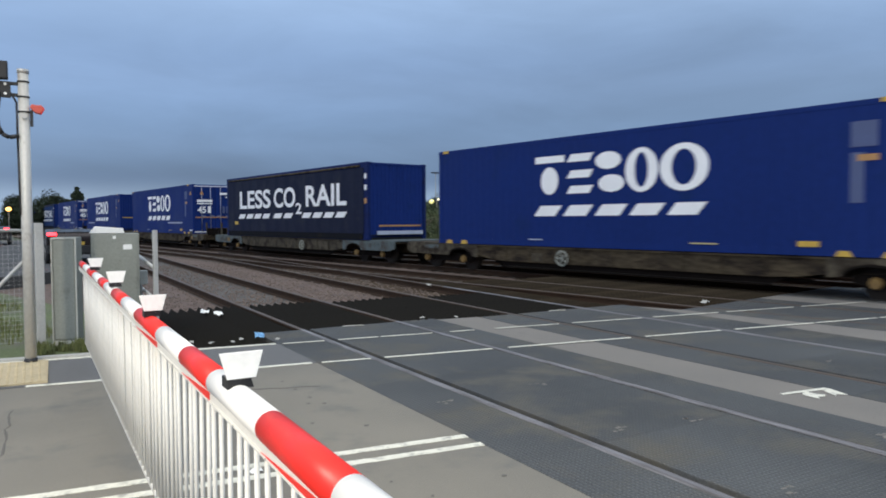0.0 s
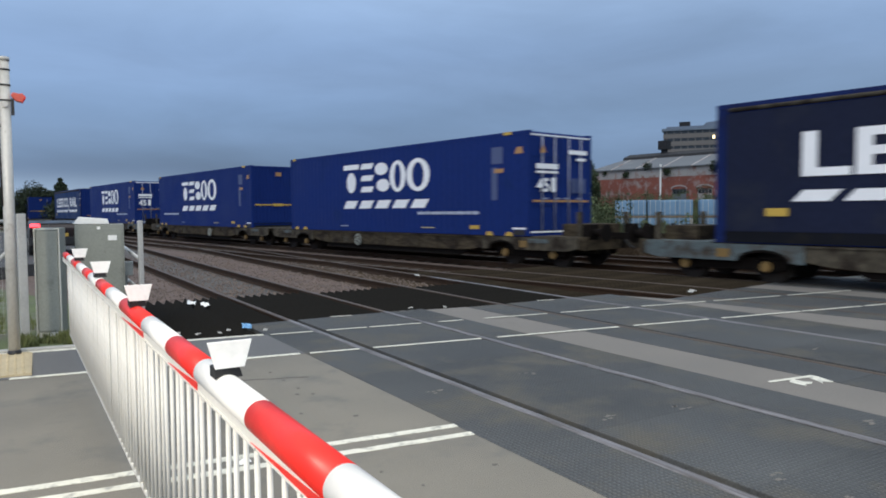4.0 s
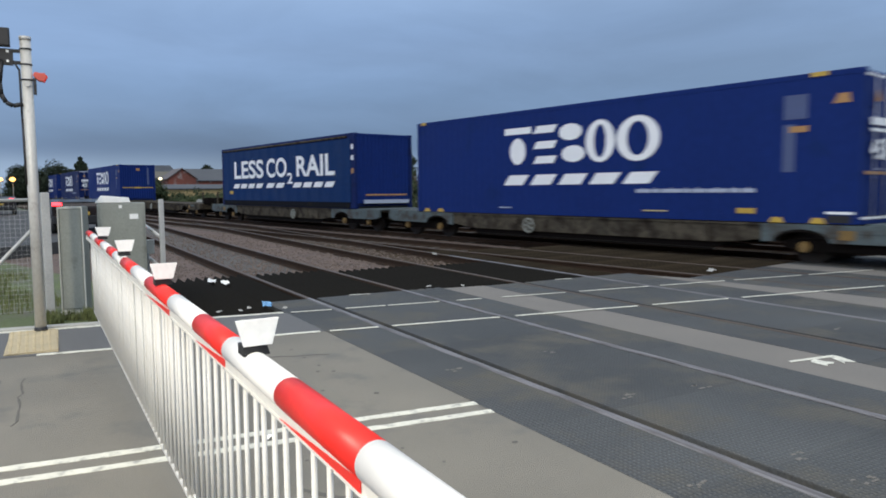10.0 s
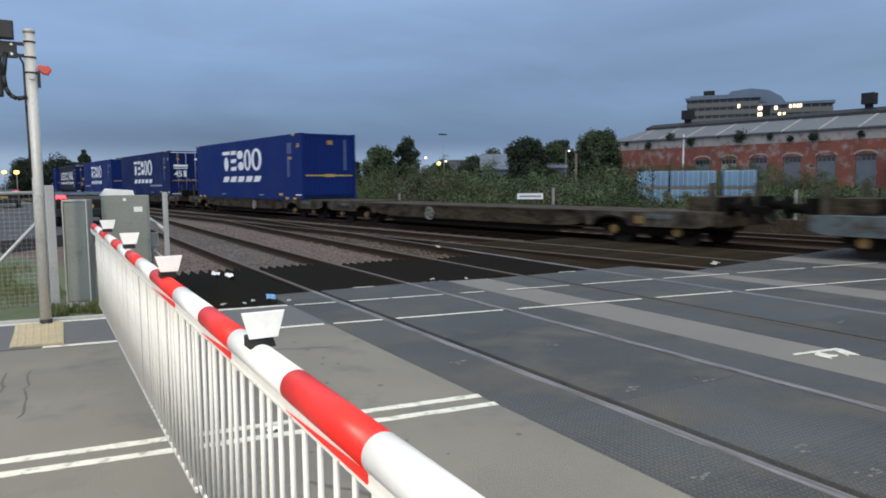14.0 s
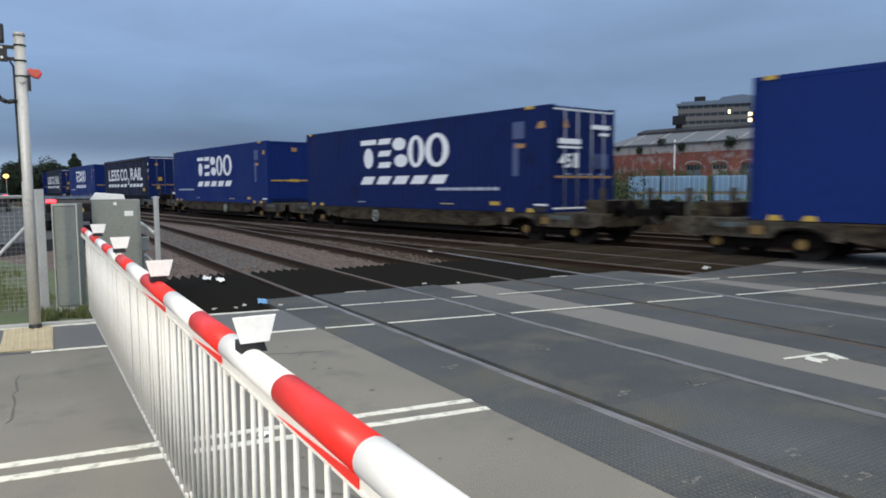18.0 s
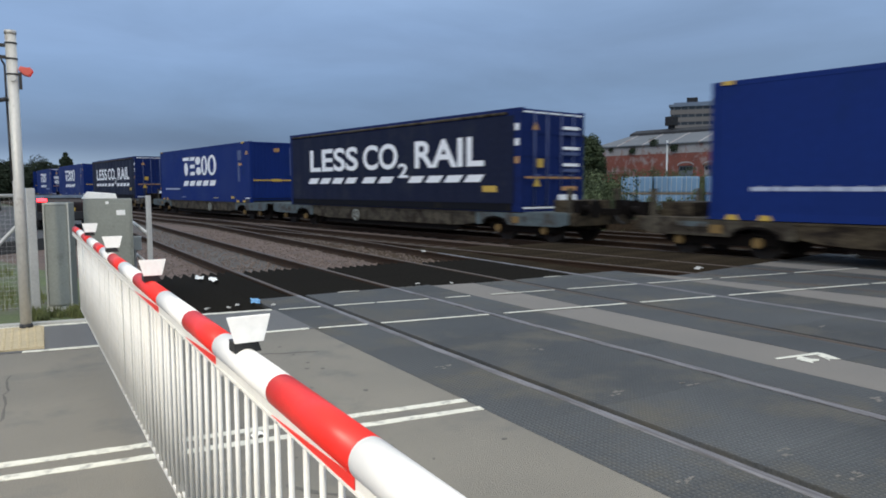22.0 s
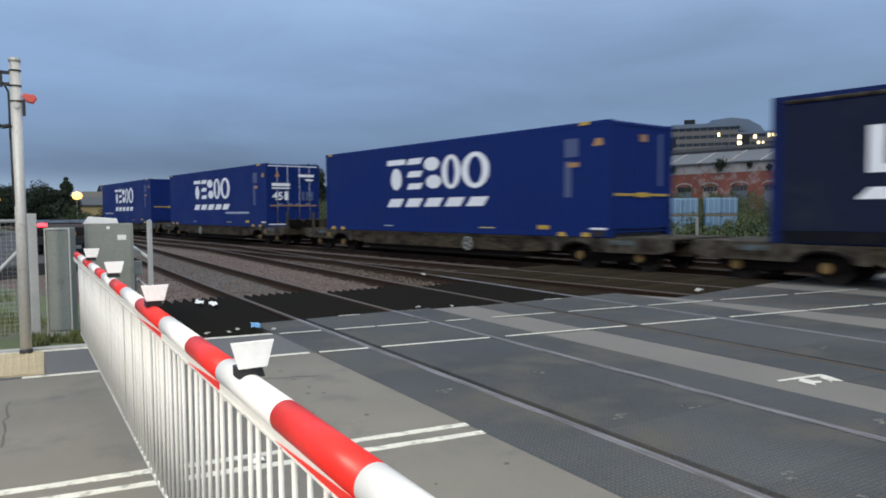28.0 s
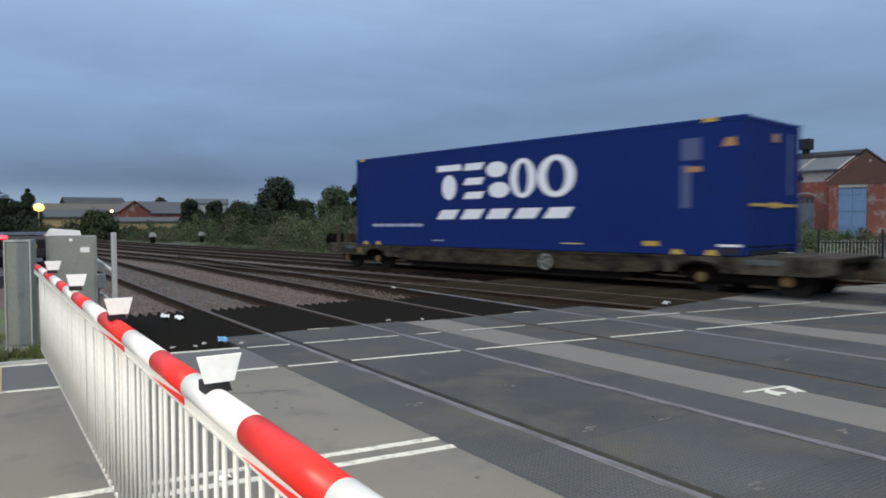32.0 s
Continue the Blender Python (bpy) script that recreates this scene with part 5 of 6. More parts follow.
BARK = mat("bark", (0.06, 0.045, 0.032), 0.95, vary=0.3, scale=6, bump=0.5)
LEAF = mat("leaves", (0.066, 0.086, 0.042), 0.85, spec=0.2, vary=0.45, scale=0.35, island=0.3)
LEAF_DARK = mat("dark_leaves", (0.031, 0.042, 0.024), 0.85, spec=0.2, vary=0.35, scale=0.4, island=0.3)
SCRUB = mat("scrub_leaves", (0.110, 0.132, 0.066), 0.9, spec=0.15, vary=0.65, scale=0.14, island=0.22, stain=(0.050, 0.066, 0.032), stain_at=0.53)
DRY_SCRUB = mat("dry_scrub_leaves", (0.120, 0.100, 0.070), 0.9, spec=0.15, vary=0.5, scale=0.2, island=0.3, stain=(0.07, 0.08, 0.045), stain_at=0.55)


def leaf_card(m, rnd, c, d, size):
    """A folded tuft of leaves at c that faces roughly along d."""
    n_ = (d + Vector((rnd.gauss(0, 1), rnd.gauss(0, 1), rnd.gauss(0, 1) + 0.5)) * 0.42).normalized()
    u = n_.orthogonal().normalized()
    u.rotate(Matrix.Rotation(rnd.uniform(0, 6.283), 3, n_))
    v = n_.cross(u) * size * rnd.uniform(0.45, 0.85)
    u = u * size * rnd.uniform(0.6, 1.2)
    w = n_ * size * -0.2
    n = len(m.v)
    m.v += [tuple(c - u + w), tuple(c + v), tuple(c + u + w), tuple(c - v)]
    m.f += [(n, n + 1, n + 2), (n, n + 2, n + 3)]


def tree_mesh(h, r, seed, leaves=6000, shape="round", size=0.16):
    """Leaves of a crown as one mesh of small folded leaf tufts, with an uneven outline and gaps."""
    rnd = random.Random(seed)
    lobes = []
    for k in range(46):
        a, f = rnd.uniform(0, 6.283), rnd.random()
        if shape == "cone":
            z = h * (0.06 + 0.92 * f)
            rr = r * (1 - f) * rnd.uniform(0.1, 0.7)
            lobes.append((rr * math.cos(a), rr * math.sin(a), z, r * (0.46 - 0.38 * f)))
        else:
            f = f ** 0.85
            z = h * (0.05 + 0.83 * f)
            rr = r * 0.78 * math.sin(math.pi * (0.28 + 0.60 * f)) * math.sqrt(rnd.random())
            lobes.append((rr * math.cos(a), rr * math.sin(a), z, r * rnd.uniform(0.22, 0.40)))
    m = Mesh()
    for k in range(leaves):
        lx, ly, lz, lr = lobes[rnd.randrange(len(lobes))]
        d = Vector((rnd.gauss(0, 1), rnd.gauss(0, 1), rnd.gauss(0, 0.9))).normalized()
        c = Vector((lx, ly, lz)) + d * lr * rnd.uniform(0.55, 1.08)
        c.z = max(c.z, 0.05)
        leaf_card(m, rnd, c, d, size)
    return m, lobes


def tree(x, y, z, h, r, seed, dark=False, shape="round", label="leafy green tree beyond the tracks", size=0.16, leaves=6000):
    t = empty("tree", pose(x, y, z), label, "tree", "trees beyond the railway")
    m, lobes = tree_mesh(h, r, seed, leaves, shape, size)
    tr = Mesh().tube((0, 0, -0.3), (0, 0, h * 0.55), r * 0.07 + 0.05, 8, r * 0.03 + 0.02)
    part("trunk", tr, BARK, t)
    for lx, ly, lz, lr in lobes[:6]:
        part("limb", Mesh().tube((0, 0, h * 0.3), (lx, ly, lz), 0.06, 6, 0.02), BARK, t)
    part("crown", m, LEAF_DARK if dark else LEAF, t, "crown of many small leaves")
    return t


def bush_stuff(name, rows_, seed, label, material, leaf=0.16):
    rnd = random.Random(seed)
    m = Mesh()
    for x, y, z, r, h, n in rows_:
        clumps = []
        for k in range(9):
            a, q = rnd.uniform(0, 6.283), r * math.sqrt(rnd.random())
            cr = rnd.uniform(0.20, 0.38) * min(r, h)
            clumps.append((Vector((x + q * math.cos(a), y + q * math.sin(a), z + max(h * (1 - 0.55 * (q / r) ** 2) * rnd.uniform(0.35, 1.0) - cr, 0.1))), cr))
        for k in range(n):
            o, cr = clumps[rnd.randrange(9)]
            d = Vector((rnd.gauss(0, 1), rnd.gauss(0, 1), rnd.gauss(0.35, 0.8))).normalized()
            c = o + d * cr * rnd.uniform(0.6, 1.15)
            if rnd.random() < 0.3:
                c.z = z + (c.z - z) * rnd.random()
            leaf_card(m, rnd, c, d, leaf)
    return stuff(name, m, material, label, "bushes")


# old brick goods shed: a long wall along the line and a gable end
W0, W1 = Vector((76.7, 81.6, 0)), Vector((82.2, 42.0, 0))
along = (W1 - W0).normalized()
away = Vector((-along.y, along.x, 0))
SL = (W1 - W0).length
shed_m = Matrix(((along.x, away.x, 0, W0.x), (along.y, away.y, 0, W0.y), (0, 0, 1, -0.3), (0, 0, 0, 1)))
shed = empty("brick_goods_shed", shed_m, "long old red brick shed under a slate roof", "shed", "")
EAVE, RIDGE, DEPTH = 7.85, 10.3, 13.0
xs = [15.58, 19.42, 23.57, 27.82, 31.83, 36.16]
HW = 1.12
edge = 0.0
for xc in xs + [SL + HW]:
    part("wall_pier", Mesh().box(edge, xc - HW, 0, 0.4, 0, 4.7), BRICK, shed, "red brick wall with flaking paint")
    edge = xc + HW
part("wall_band", Mesh().box(0, SL, 0, 0.4, 4.7, 6.45), BRICK, shed, "red brick wall with flaking paint")
part("upper_wall", Mesh().box(0, SL, -0.03, 0.4, 6.45, EAVE), RENDER_PALE, shed, "band of flaking pale render")
part("end_wall", Mesh().prism([(0.0, 0), (DEPTH, 0), (DEPTH, EAVE), (DEPTH / 2, RIDGE), (0, EAVE)], SL, SL + 0.4, "x"), BRICK, shed, "brick gable end")
part("end_wall", Mesh().prism([(0.0, 0), (DEPTH, 0), (DEPTH, EAVE), (0, EAVE)], -0.1, 0.0, "x"), RENDER_PALE, shed)
part("rear_wall", Mesh().box(0, SL, DEPTH - 0.4, DEPTH, 0, EAVE), BRICK, shed)
for k, xc in enumerate(xs):
    d = part("arched_door", Mesh().box(xc - 1.11, xc + 1.11, 0.15, 0.25, 0, 4.7), RENDER_PALE if k == 1 else DOOR_GREY, shed, "tall blue-grey doorway")
    inner = [(xc + 1.12 * math.cos(math.pi * j / 10), 4.70 + 0.38 * math.sin(math.pi * j / 10)) for j in range(11)]
    outer = [(xc + 1.30 * math.cos(math.pi * j / 10), 4.72 + 0.55 * math.sin(math.pi * j / 10)) for j in range(11)]
    arch = Mesh().prism(inner + outer[::-1], -0.05, 0.02, "y")
    part("arch_head", arch, RENDER_PALE, d, "pale arch over the doorway")
    for j in range(4):
        part("pane", Mesh().box(xc - 0.95 + 0.5 * j, xc - 0.55 + 0.5 * j, 0.11, 0.145, 4.05, 4.55), GLASS_DARK, d, "dark window pane")
nr = 9
hip = Mesh().add([(-0.1, -0.35, EAVE - 0.15), (SL / nr - 0.25, -0.35, EAVE - 0.15), (SL / nr - 0.25, DEPTH / 2 - 1.5, RIDGE - 0.75), (3.0, DEPTH / 2 - 1.5, RIDGE - 0.75),
                  (-0.1, -0.35, EAVE), (SL / nr - 0.25, -0.35, EAVE), (SL / nr - 0.25, DEPTH / 2 - 1.5, RIDGE - 0.60), (3.0, DEPTH / 2 - 1.5, RIDGE - 0.60)],
                 [(0, 3, 2, 1), (4, 5, 6, 7), (0, 1, 5, 4), (1, 2, 6, 5), (2, 3, 7, 6), (3, 0, 4, 7)])
part("roof_panel", hip, SLATE, shed, "grey slate roof")
for k in range(nr):
    a, b = SL * k / nr, SL * (k + 1) / nr
    if k:
        part("roof_panel", Mesh().prism([(-0.35, EAVE - 0.15), (DEPTH / 2 - 1.5, RIDGE - 0.75), (DEPTH / 2 - 1.5, RIDGE - 0.60), (-0.35, EAVE)], a + 0.03, b - 0.25, "x"), SLATE, shed, "grey slate roof")
    part("roof_light", Mesh().prism([(-0.3, EAVE - 0.1), (DEPTH / 2 - 1.5, RIDGE - 0.7), (DEPTH / 2 - 1.5, RIDGE - 0.57), (-0.3, EAVE + 0.03)], b - 0.25, b + 0.03, "x"), RENDER_PALE, shed, "pale glazing strip")
part("roof_ridge", Mesh().prism([(DEPTH / 2 - 2.0, RIDGE - 1.0), (DEPTH / 2 - 1.7, RIDGE - 0.35), (DEPTH / 2, RIDGE + 0.2), (DEPTH + 0.3, EAVE), (DEPTH / 2, RIDGE - 0.1)], 2.8, SL + 0.7, "x"), DARK_ROOF, shed, "dark ridge of the roof")
for xc in (8.95, 33.7):
    v = part("roof_vent", Mesh().box(xc - 0.35, xc + 0.35, DEPTH / 2 - 0.35, DEPTH / 2 + 0.35, RIDGE - 0.3, RIDGE + 0.6), DARK_ROOF, shed, "black roof vent")
    part("vent_cowl", Mesh().box(xc - 0.68, xc + 0.68, DEPTH / 2 - 0.7, DEPTH / 2 + 0.7, RIDGE + 0.6, RIDGE + 1.95), DARK_ROOF, v, bevel=0.05)
part("downpipe", Mesh().tube((12.7, -0.12, 0.5), (12.7, -0.12, EAVE + 0.4), 0.13, 8), PLASTIC_WHITE, shed, "white downpipe")
# tufts of weeds growing out of the shed's wall and gutter
rnd = random.Random(41)
for u, z, r in ((10.6, 8.1, 0.9), (21.0, 7.6, 1.2), (6.9, 7.0, 0.7), (13.8, 7.2, 0.8), (30.4, 7.0, 0.8), (27.6, 6.9, 0.5), (25.0, 7.3, 0.5), (35.6, 7.0, 0.5), (3.0, 7.4, 0.4)):
    wp = Mesh()
    for k in range(int(260 * r)):
        c = Vector((u + rnd.gauss(0, 0.36) * r, -0.12 - 0.35 * rnd.random() * r, z + rnd.gauss(0, 0.30) * r))
        q = Vector((rnd.gauss(0, 1), rnd.gauss(0, 1), rnd.gauss(0, 1))).normalized() * 0.13
        v = q.orthogonal().normalized() * 0.07
        n = len(wp.v)
        wp.v += [tuple(c - q), tuple(c + v), tuple(c + q), tuple(c - v)]
        wp.f += [(n, n + 1, n + 2, n + 3)]
    tagged(part("wall_plant", wp, LEAF_DARK, shed, "dark plants growing from the wall"), kind="stuff")

# office block behind
office = empty("office_block", pose(250.0, 219.0, -0.3, 0, 0, -53), "stepped concrete office block with a few lit windows", "office block")
for x0, x1, floors in ((0.0, 29.0, 11), (29.4, 57.0, 10)):
    top = floors * 3.35 + (0.4 if floors == 11 else 0.2)
    for f in range(floors):
        z = top - (floors - f) * 3.35
        part("storey", Mesh().box(x0, x1, 0, 22, z - 0.25, z + 1.75), OFFICE, office, "concrete band of a storey")
        part("window_band", Mesh().box(x0 + 0.3, x1 - 0.3, 0.35, 21.7, z + 1.75, z + 3.1), GLASS_DARK, office, "dark band of windows")
        for k in range(int((x1 - x0) / 3.0)):
            part("mullion", Mesh().box(x0 + 1.4 + 3.0 * k, x0 + 1.7 + 3.0 * k, 0.15, 0.34, z + 1.75, z + 3.1), OFFICE, office)
    part("roof_slab", Mesh().box(x0 - 0.6, x1 + 0.6, -0.6, 22.5, top - 0.25, top + 0.8), OFFICE_TOP, office)
for x, z, w in ((21.2, 33.7, 0.9), (29.6, 32.4, 1.7), (29.6, 29.8, 1.7), (35.7, 32.3, 1.2), (41.2, 32.8, 0.9), (42.7, 32.9, 0.9), (44.0, 32.9, 0.9), (45.0, 32.9, 0.8), (37.1, 29.5, 1.1), (38.9, 29.4, 0.8)):
    part("window", Mesh().box(x - w / 2, x + w / 2, -0.12, -0.04, z - 0.75, z + 0.75), LIT, office, "lit window")
part("link_block", Mesh().box(30.4, 33.5, -0.6, 8, 25.0, 33.4), DARK_ROOF, office, "dark stair tower")
part("plant_room", Mesh().box(1.0, 27, 5, 18, 38.05, 39.4), OFFICE_TOP, office, "grey plant room on the roof")
part("plant_room", Mesh().prism([(14, 37.0), (40, 34.5), (38, 37.5), (33, 40.5), (26, 41.6), (18, 40.8)], 6, 18, "y"), OFFICE_TOP, office, "rounded grey roof housing")
part("tank_house", Mesh().box(6.5, 11, 6, 12, 39.4, 41.5), DARK_ROOF, office)
# trees beyond the railway
for x, y, h, r, dark, shape in ((26.3, 71.2, 6.9, 2.3, True, "round"),  (25.2, 80.1, 4.3, 2.2, False, "round"), (34.1, 83.3, 4.9, 1.7, True, "round"),
                                (22.7, 92.3, 5.2, 1.6, True, "round"), (25.4, 91.6, 5.1, 1.4, True, "round"), (2.6, 110.0, 5.8, 3.0, True, "round"), (5.4, 104.3, 6.5, 2.5, True, "cone"),
                                (5.0, 111.9, 5.2, 2.0, True, "round"), (-1.5, 112.0, 5.6, 2.6, True, "round"), (11.8, 91.2, 3.5, 2.2, False, "round"), (30.5, 146.9, 7.5, 2.0, True, "round"),
                                (35.1, 76.3, 6.3, 1.9, False, "round"), (37.0, 79.6, 5.7, 1.9, False, "round"), (39.9, 78.4, 8.2, 1.75, True, "round"), (43.0, 85.4, 4.9, 1.5, False, "round"),
                                (64.1, 101.4, 6.9, 2.4, True, "round"), (65.0, 103.5, 6.3, 2.5, True, "round"), (68.6, 102.0, 7.7, 2.6, False, "round"), (72.2, 100.6, 8.4, 2.7, True, "round"), (75.8, 99.2, 8.9, 2.8, False, "round"), (79.6, 97.6, 9.7, 3.0, True, "round"), (59.4, 80.9, 8.2, 2.4, True, "round"), (57.5, 76.8, 8.5, 2.1, True, "round"),
                                (62.7, 77.9, 7.6, 2.1, False, "round"), (66.1, 75.1, 8.0, 2.1, True, "round"), (64.9, 70.7, 9.0, 2.3, False, "round"), (84.0, 94.0, 11.0, 3.2, False, "round"),
                                (70.0, 76.0, 7.8, 2.4, True, "round"), (53.0, 93.0, 5.0, 2.2, True, "round"), (50.0, 90.0, 4.2, 1.8, False, "round"), (46.0, 96.0, 4.6, 2.2, True, "round")):
    tree(x, y, -0.3, h, r * (1.3 if x > 30 else 1.15), int(x * 7 + y), dark, shape, "dark pointed evergreen by the railway" if shape == "cone" else ("dark leafy tree beyond the tracks" if dark else "leafy green tree beyond the tracks"), 0.13 + 0.006 * h, 3500 + int(1900 * r))

# scrub between the tracks and the buildings
rnd = random.Random(12)
rows_, dark_rows, dry_rows = [], [], []
for k in range(420):
    s = rnd.uniform(8, 118)
    a = MID + rnd.uniform(8.5, 12) + rnd.random() ** 1.2 * 28
    x, y, th = line_at(s, a)
    if y < 20 or (Vector((x, y, 0)) - W0).dot(away) > -3 and y < 85:
        continue
    far, az = math.hypot(x, y), math.degrees(math.atan2(x, y))
    h = (1.86 + 0.019 * far) * rnd.uniform(0.6, 1.45) * min(max((az - 6.0) / 11.0, 0.35), 1.0)
    if az > 44.5 and far < 58:
        h = min(h, rnd.uniform(1.0, 1.9))
    pick = rnd.random()
    (dark_rows if pick < 0.27 else dry_rows if pick < 0.38 else rows_).append((x, y, -0.34, rnd.uniform(1.0, 2.6), h, 1000))
hedge_rows = []
for x0, y0, x1, y1, top, n in ((39.7, 89.6, 49.1, 84.8, 4.8, 12), (60.3, 106.0, 67.1, 101.9, 5.8, 7), (59.6, 85.3, 71.7, 75.4, 5.7, 17), (5.2, 91.9, 14.1, 90.9, 2.7, 14), (15.4, 98.8, 23.1, 97.3, 2.4, 10), (21.8, 93.5, 28.2, 91.8, 3.2, 8), (23.8, 82.7, 28.9, 81.0, 3.1, 7), (27.7, 79.3, 37.8, 75.0, 2.7, 15), (30.8, 69.5, 41.7, 63.5, 3.6, 18), (41.4, 58.9, 49.2, 52.5, 3.3, 16)):
    for k in range(n):
        f = (k + rnd.random()) / n
        hedge_rows.append((x0 + (x1 - x0) * f + rnd.uniform(-1, 1), y0 + (y1 - y0) * f + rnd.uniform(-1, 1), -0.34, rnd.uniform(1.2, 2.2), top * rnd.uniform(0.75, 1.3), 420))
bush_stuff("hedgerow", hedge_rows, 9, "dark overgrown hedge beyond the railway", LEAF, 0.13)
bush_stuff("dark_scrub", dark_rows, 6, "dark bramble clumps along the railway", LEAF, 0.075)
bush_stuff("dry_scrub", dry_rows, 8, "brownish dry scrub among the green", DRY_SCRUB, 0.08)
bush_stuff("scrub", rows_, 3, "tangled green scrub along the railway", SCRUB, 0.075)
rows_ = []
for k in range(170):
    u = rnd.random()
    off = rnd.uniform(1.8, 22)
    p = W0.lerp(W1, u * 1.25 - 0.12) - away * off
    tall = rnd.uniform(4.0, 5.6) if off < 11 else rnd.uniform(2.6, 4.0)
    rows_.append((p.x, p.y, -0.34, rnd.uniform(1.0, 2.0), tall if u < 0.74 else rnd.uniform(0.6, 1.6), 520))
for k in range(60):
    u = 0.16 + 0.78 * (k + rnd.random()) / 60
    p = W0.lerp(W1, u) - away * rnd.uniform(2.0, 8.0)
    rows_.append((p.x, p.y, -0.34, rnd.uniform(1.3, 2.2), rnd.uniform(4.4, 5.6) * (1.0 if u < 0.62 else 0.66), 700))
bush_stuff("weeds", rows_, 4, "rough weeds and brambles before the old shed", SCRUB, 0.075)
rows_ = []
for k in range(120):
    x, y, th = line_at(rnd.uniform(-25, 60), MID + rnd.uniform(6.4, 9.0))
    rows_.append((x, y, -0.34, rnd.uniform(0.3, 0.8), rnd.uniform(0.25, 0.7), 150))
bush_stuff("trackside_weeds", rows_, 5, "low weeds along the far side of the track", SCRUB, 0.055)
# ---- far left: verge, fence, lane, cars, lamps, buildings ----
VERGE = mat("rough_grass_soil", (0.10, 0.125, 0.05), 0.95, vary=0.35, scale=1.2, bump=0.8, fine=30, stain=(0.13, 0.12, 0.10), stain_at=0.55)
LANE = mat("lane_asphalt", (0.055, 0.055, 0.055), 0.85, vary=0.2, scale=0.8, bump=0.4, fine=90)
structure("verge", sheet(Mesh(), [(-14, 11.0), (-1.5, 9.12), (0.93, 8.91), (0.93, 12.95), (-1.2, 20), (-14, 20)], -0.3, -0.006), VERGE, "patchy grass and soil behind the footway", "verge")
structure("service_lane", sheet(Mesh(), [(-9, 20.05), (-1.22, 20.05), (2.2, 24), (2.2, 62), (-9, 62)], -0.3, 0.16), LANE, "dark asphalt lane beside the railway", "road")
rnd = random.Random(21)


def blades(n, spots, h0, h1, seed):
    r_ = random.Random(seed)
    m = Mesh()
    for k in range(n):
        x, y, rr, z0 = spots[r_.randrange(len(spots))]
        a, q = r_.uniform(0, 6.283), rr * math.sqrt(r_.random())
        bx, by, h = x + q * math.cos(a), y + q * math.sin(a), r_.uniform(h0, h1)
        d, w = r_.uniform(0, 6.283), r_.uniform(0.004, 0.009)
        tx, ty = bx + 0.45 * h * math.cos(d) * r_.random(), by + 0.45 * h * math.sin(d) * r_.random()
        sx, sy = -w * math.sin(d), w * math.cos(d)
        i = len(m.v)
        m.v += [(bx - sx, by - sy, z0), (bx + sx, by + sy, z0), ((bx + tx) / 2 + sx * 0.7, (by + ty) / 2 + sy * 0.7, z0 + h * 0.6), (tx, ty, z0 + h), ((bx + tx) / 2 - sx * 0.7, (by + ty) / 2 - sy * 0.7, z0 + h * 0.6)]
        m.f += [(i, i + 1, i + 2, i + 3, i + 4)]
    return m


spots = [(-0.6 - 0.5 * rnd.random() * k, 11 + 0.9 * k, 0.9, -0.008) for k in range(9)] + [(-2.5, 11.5 + k, 1.2, -0.008) for k in range(7)]
stuff("grass", blades(9000, spots, 0.05, 0.16, 31), GRASS, "patchy green grass on the verge", "grass")
tufts = [(0.10, 9.25, 0.14, -0.008), (0.22, 9.55, 0.16, -0.008), (0.42, 9.45, 0.16, -0.008), (0.60, 9.2, 0.12, -0.008), (0.66, 9.7, 0.15, -0.008), (0.05, 9.7, 0.12, -0.008), (0.55, 9.65, 0.12, -0.008)]
stuff("weed_tufts", blades(1300, tufts, 0.03, 0.13, 32), GRASS, "grass tufts at the foot of the cabinets", "grass")

fence = empty("mesh_fence", pose(0, 9.98, 0), "wire mesh fence with a diagonal steel brace", "fence")
wires = Mesh()
for k in range(44):
    x = 0.0 - 0.055 * k
    wires.tube((x, 0, 0.05), (x, 0, 1.42), 0.0014, 4)
for k in range(26):
    wires.tube((0.02, 0.004, 0.06 + 0.054 * k), (-2.4, 0.004, 0.06 + 0.054 * k), 0.0014, 4)
part("mesh_panel", wires, GALV, fence, "thin wire mesh")
part("brace", Mesh().tube((0.02, -0.02, 1.14), (-0.95, -0.02, 0.06), 0.022, 10), GALV, fence, "diagonal galvanised brace", smooth=True)
part("top_rail", Mesh().tube((0.05, 0, 1.43), (-2.4, 0, 1.43), 0.02, 10), GALV, fence, smooth=True)
part("end_post", Mesh().tube((-2.4, 0, -0.05), (-2.4, 0, 1.5), 0.035, 10), GALV, fence, smooth=True)

rail_f = empty("trackside_railing", pose(1.42, 9.94, 0, 0, 0, -10), "low galvanised rail between trackside posts", "railing")
part("rail_bar", Mesh().tube((0, 0.05, 0.92), (-0.30, 1.9, 1.02), 0.022, 10), GALV, rail_f, smooth=True)
part("rail_bar", Mesh().tube((0, 0.05, 0.50), (-0.30, 1.9, 0.55), 0.022, 10), GALV, rail_f, smooth=True)
part("post", Mesh().tube((-0.30, 1.9, -0.1), (-0.30, 1.9, 1.15), 0.03, 10), GALV, rail_f, smooth=True)
part("junction_box", Mesh().box(-0.30, -0.12, 1.0, 1.12, 0.62, 0.82), CAB_EDGE, rail_f, "small pale junction box", bevel=0.01)
part("box_stand", Mesh().tube((-0.21, 1.06, -0.1), (-0.21, 1.06, 0.62), 0.02, 8), GALV, rail_f)

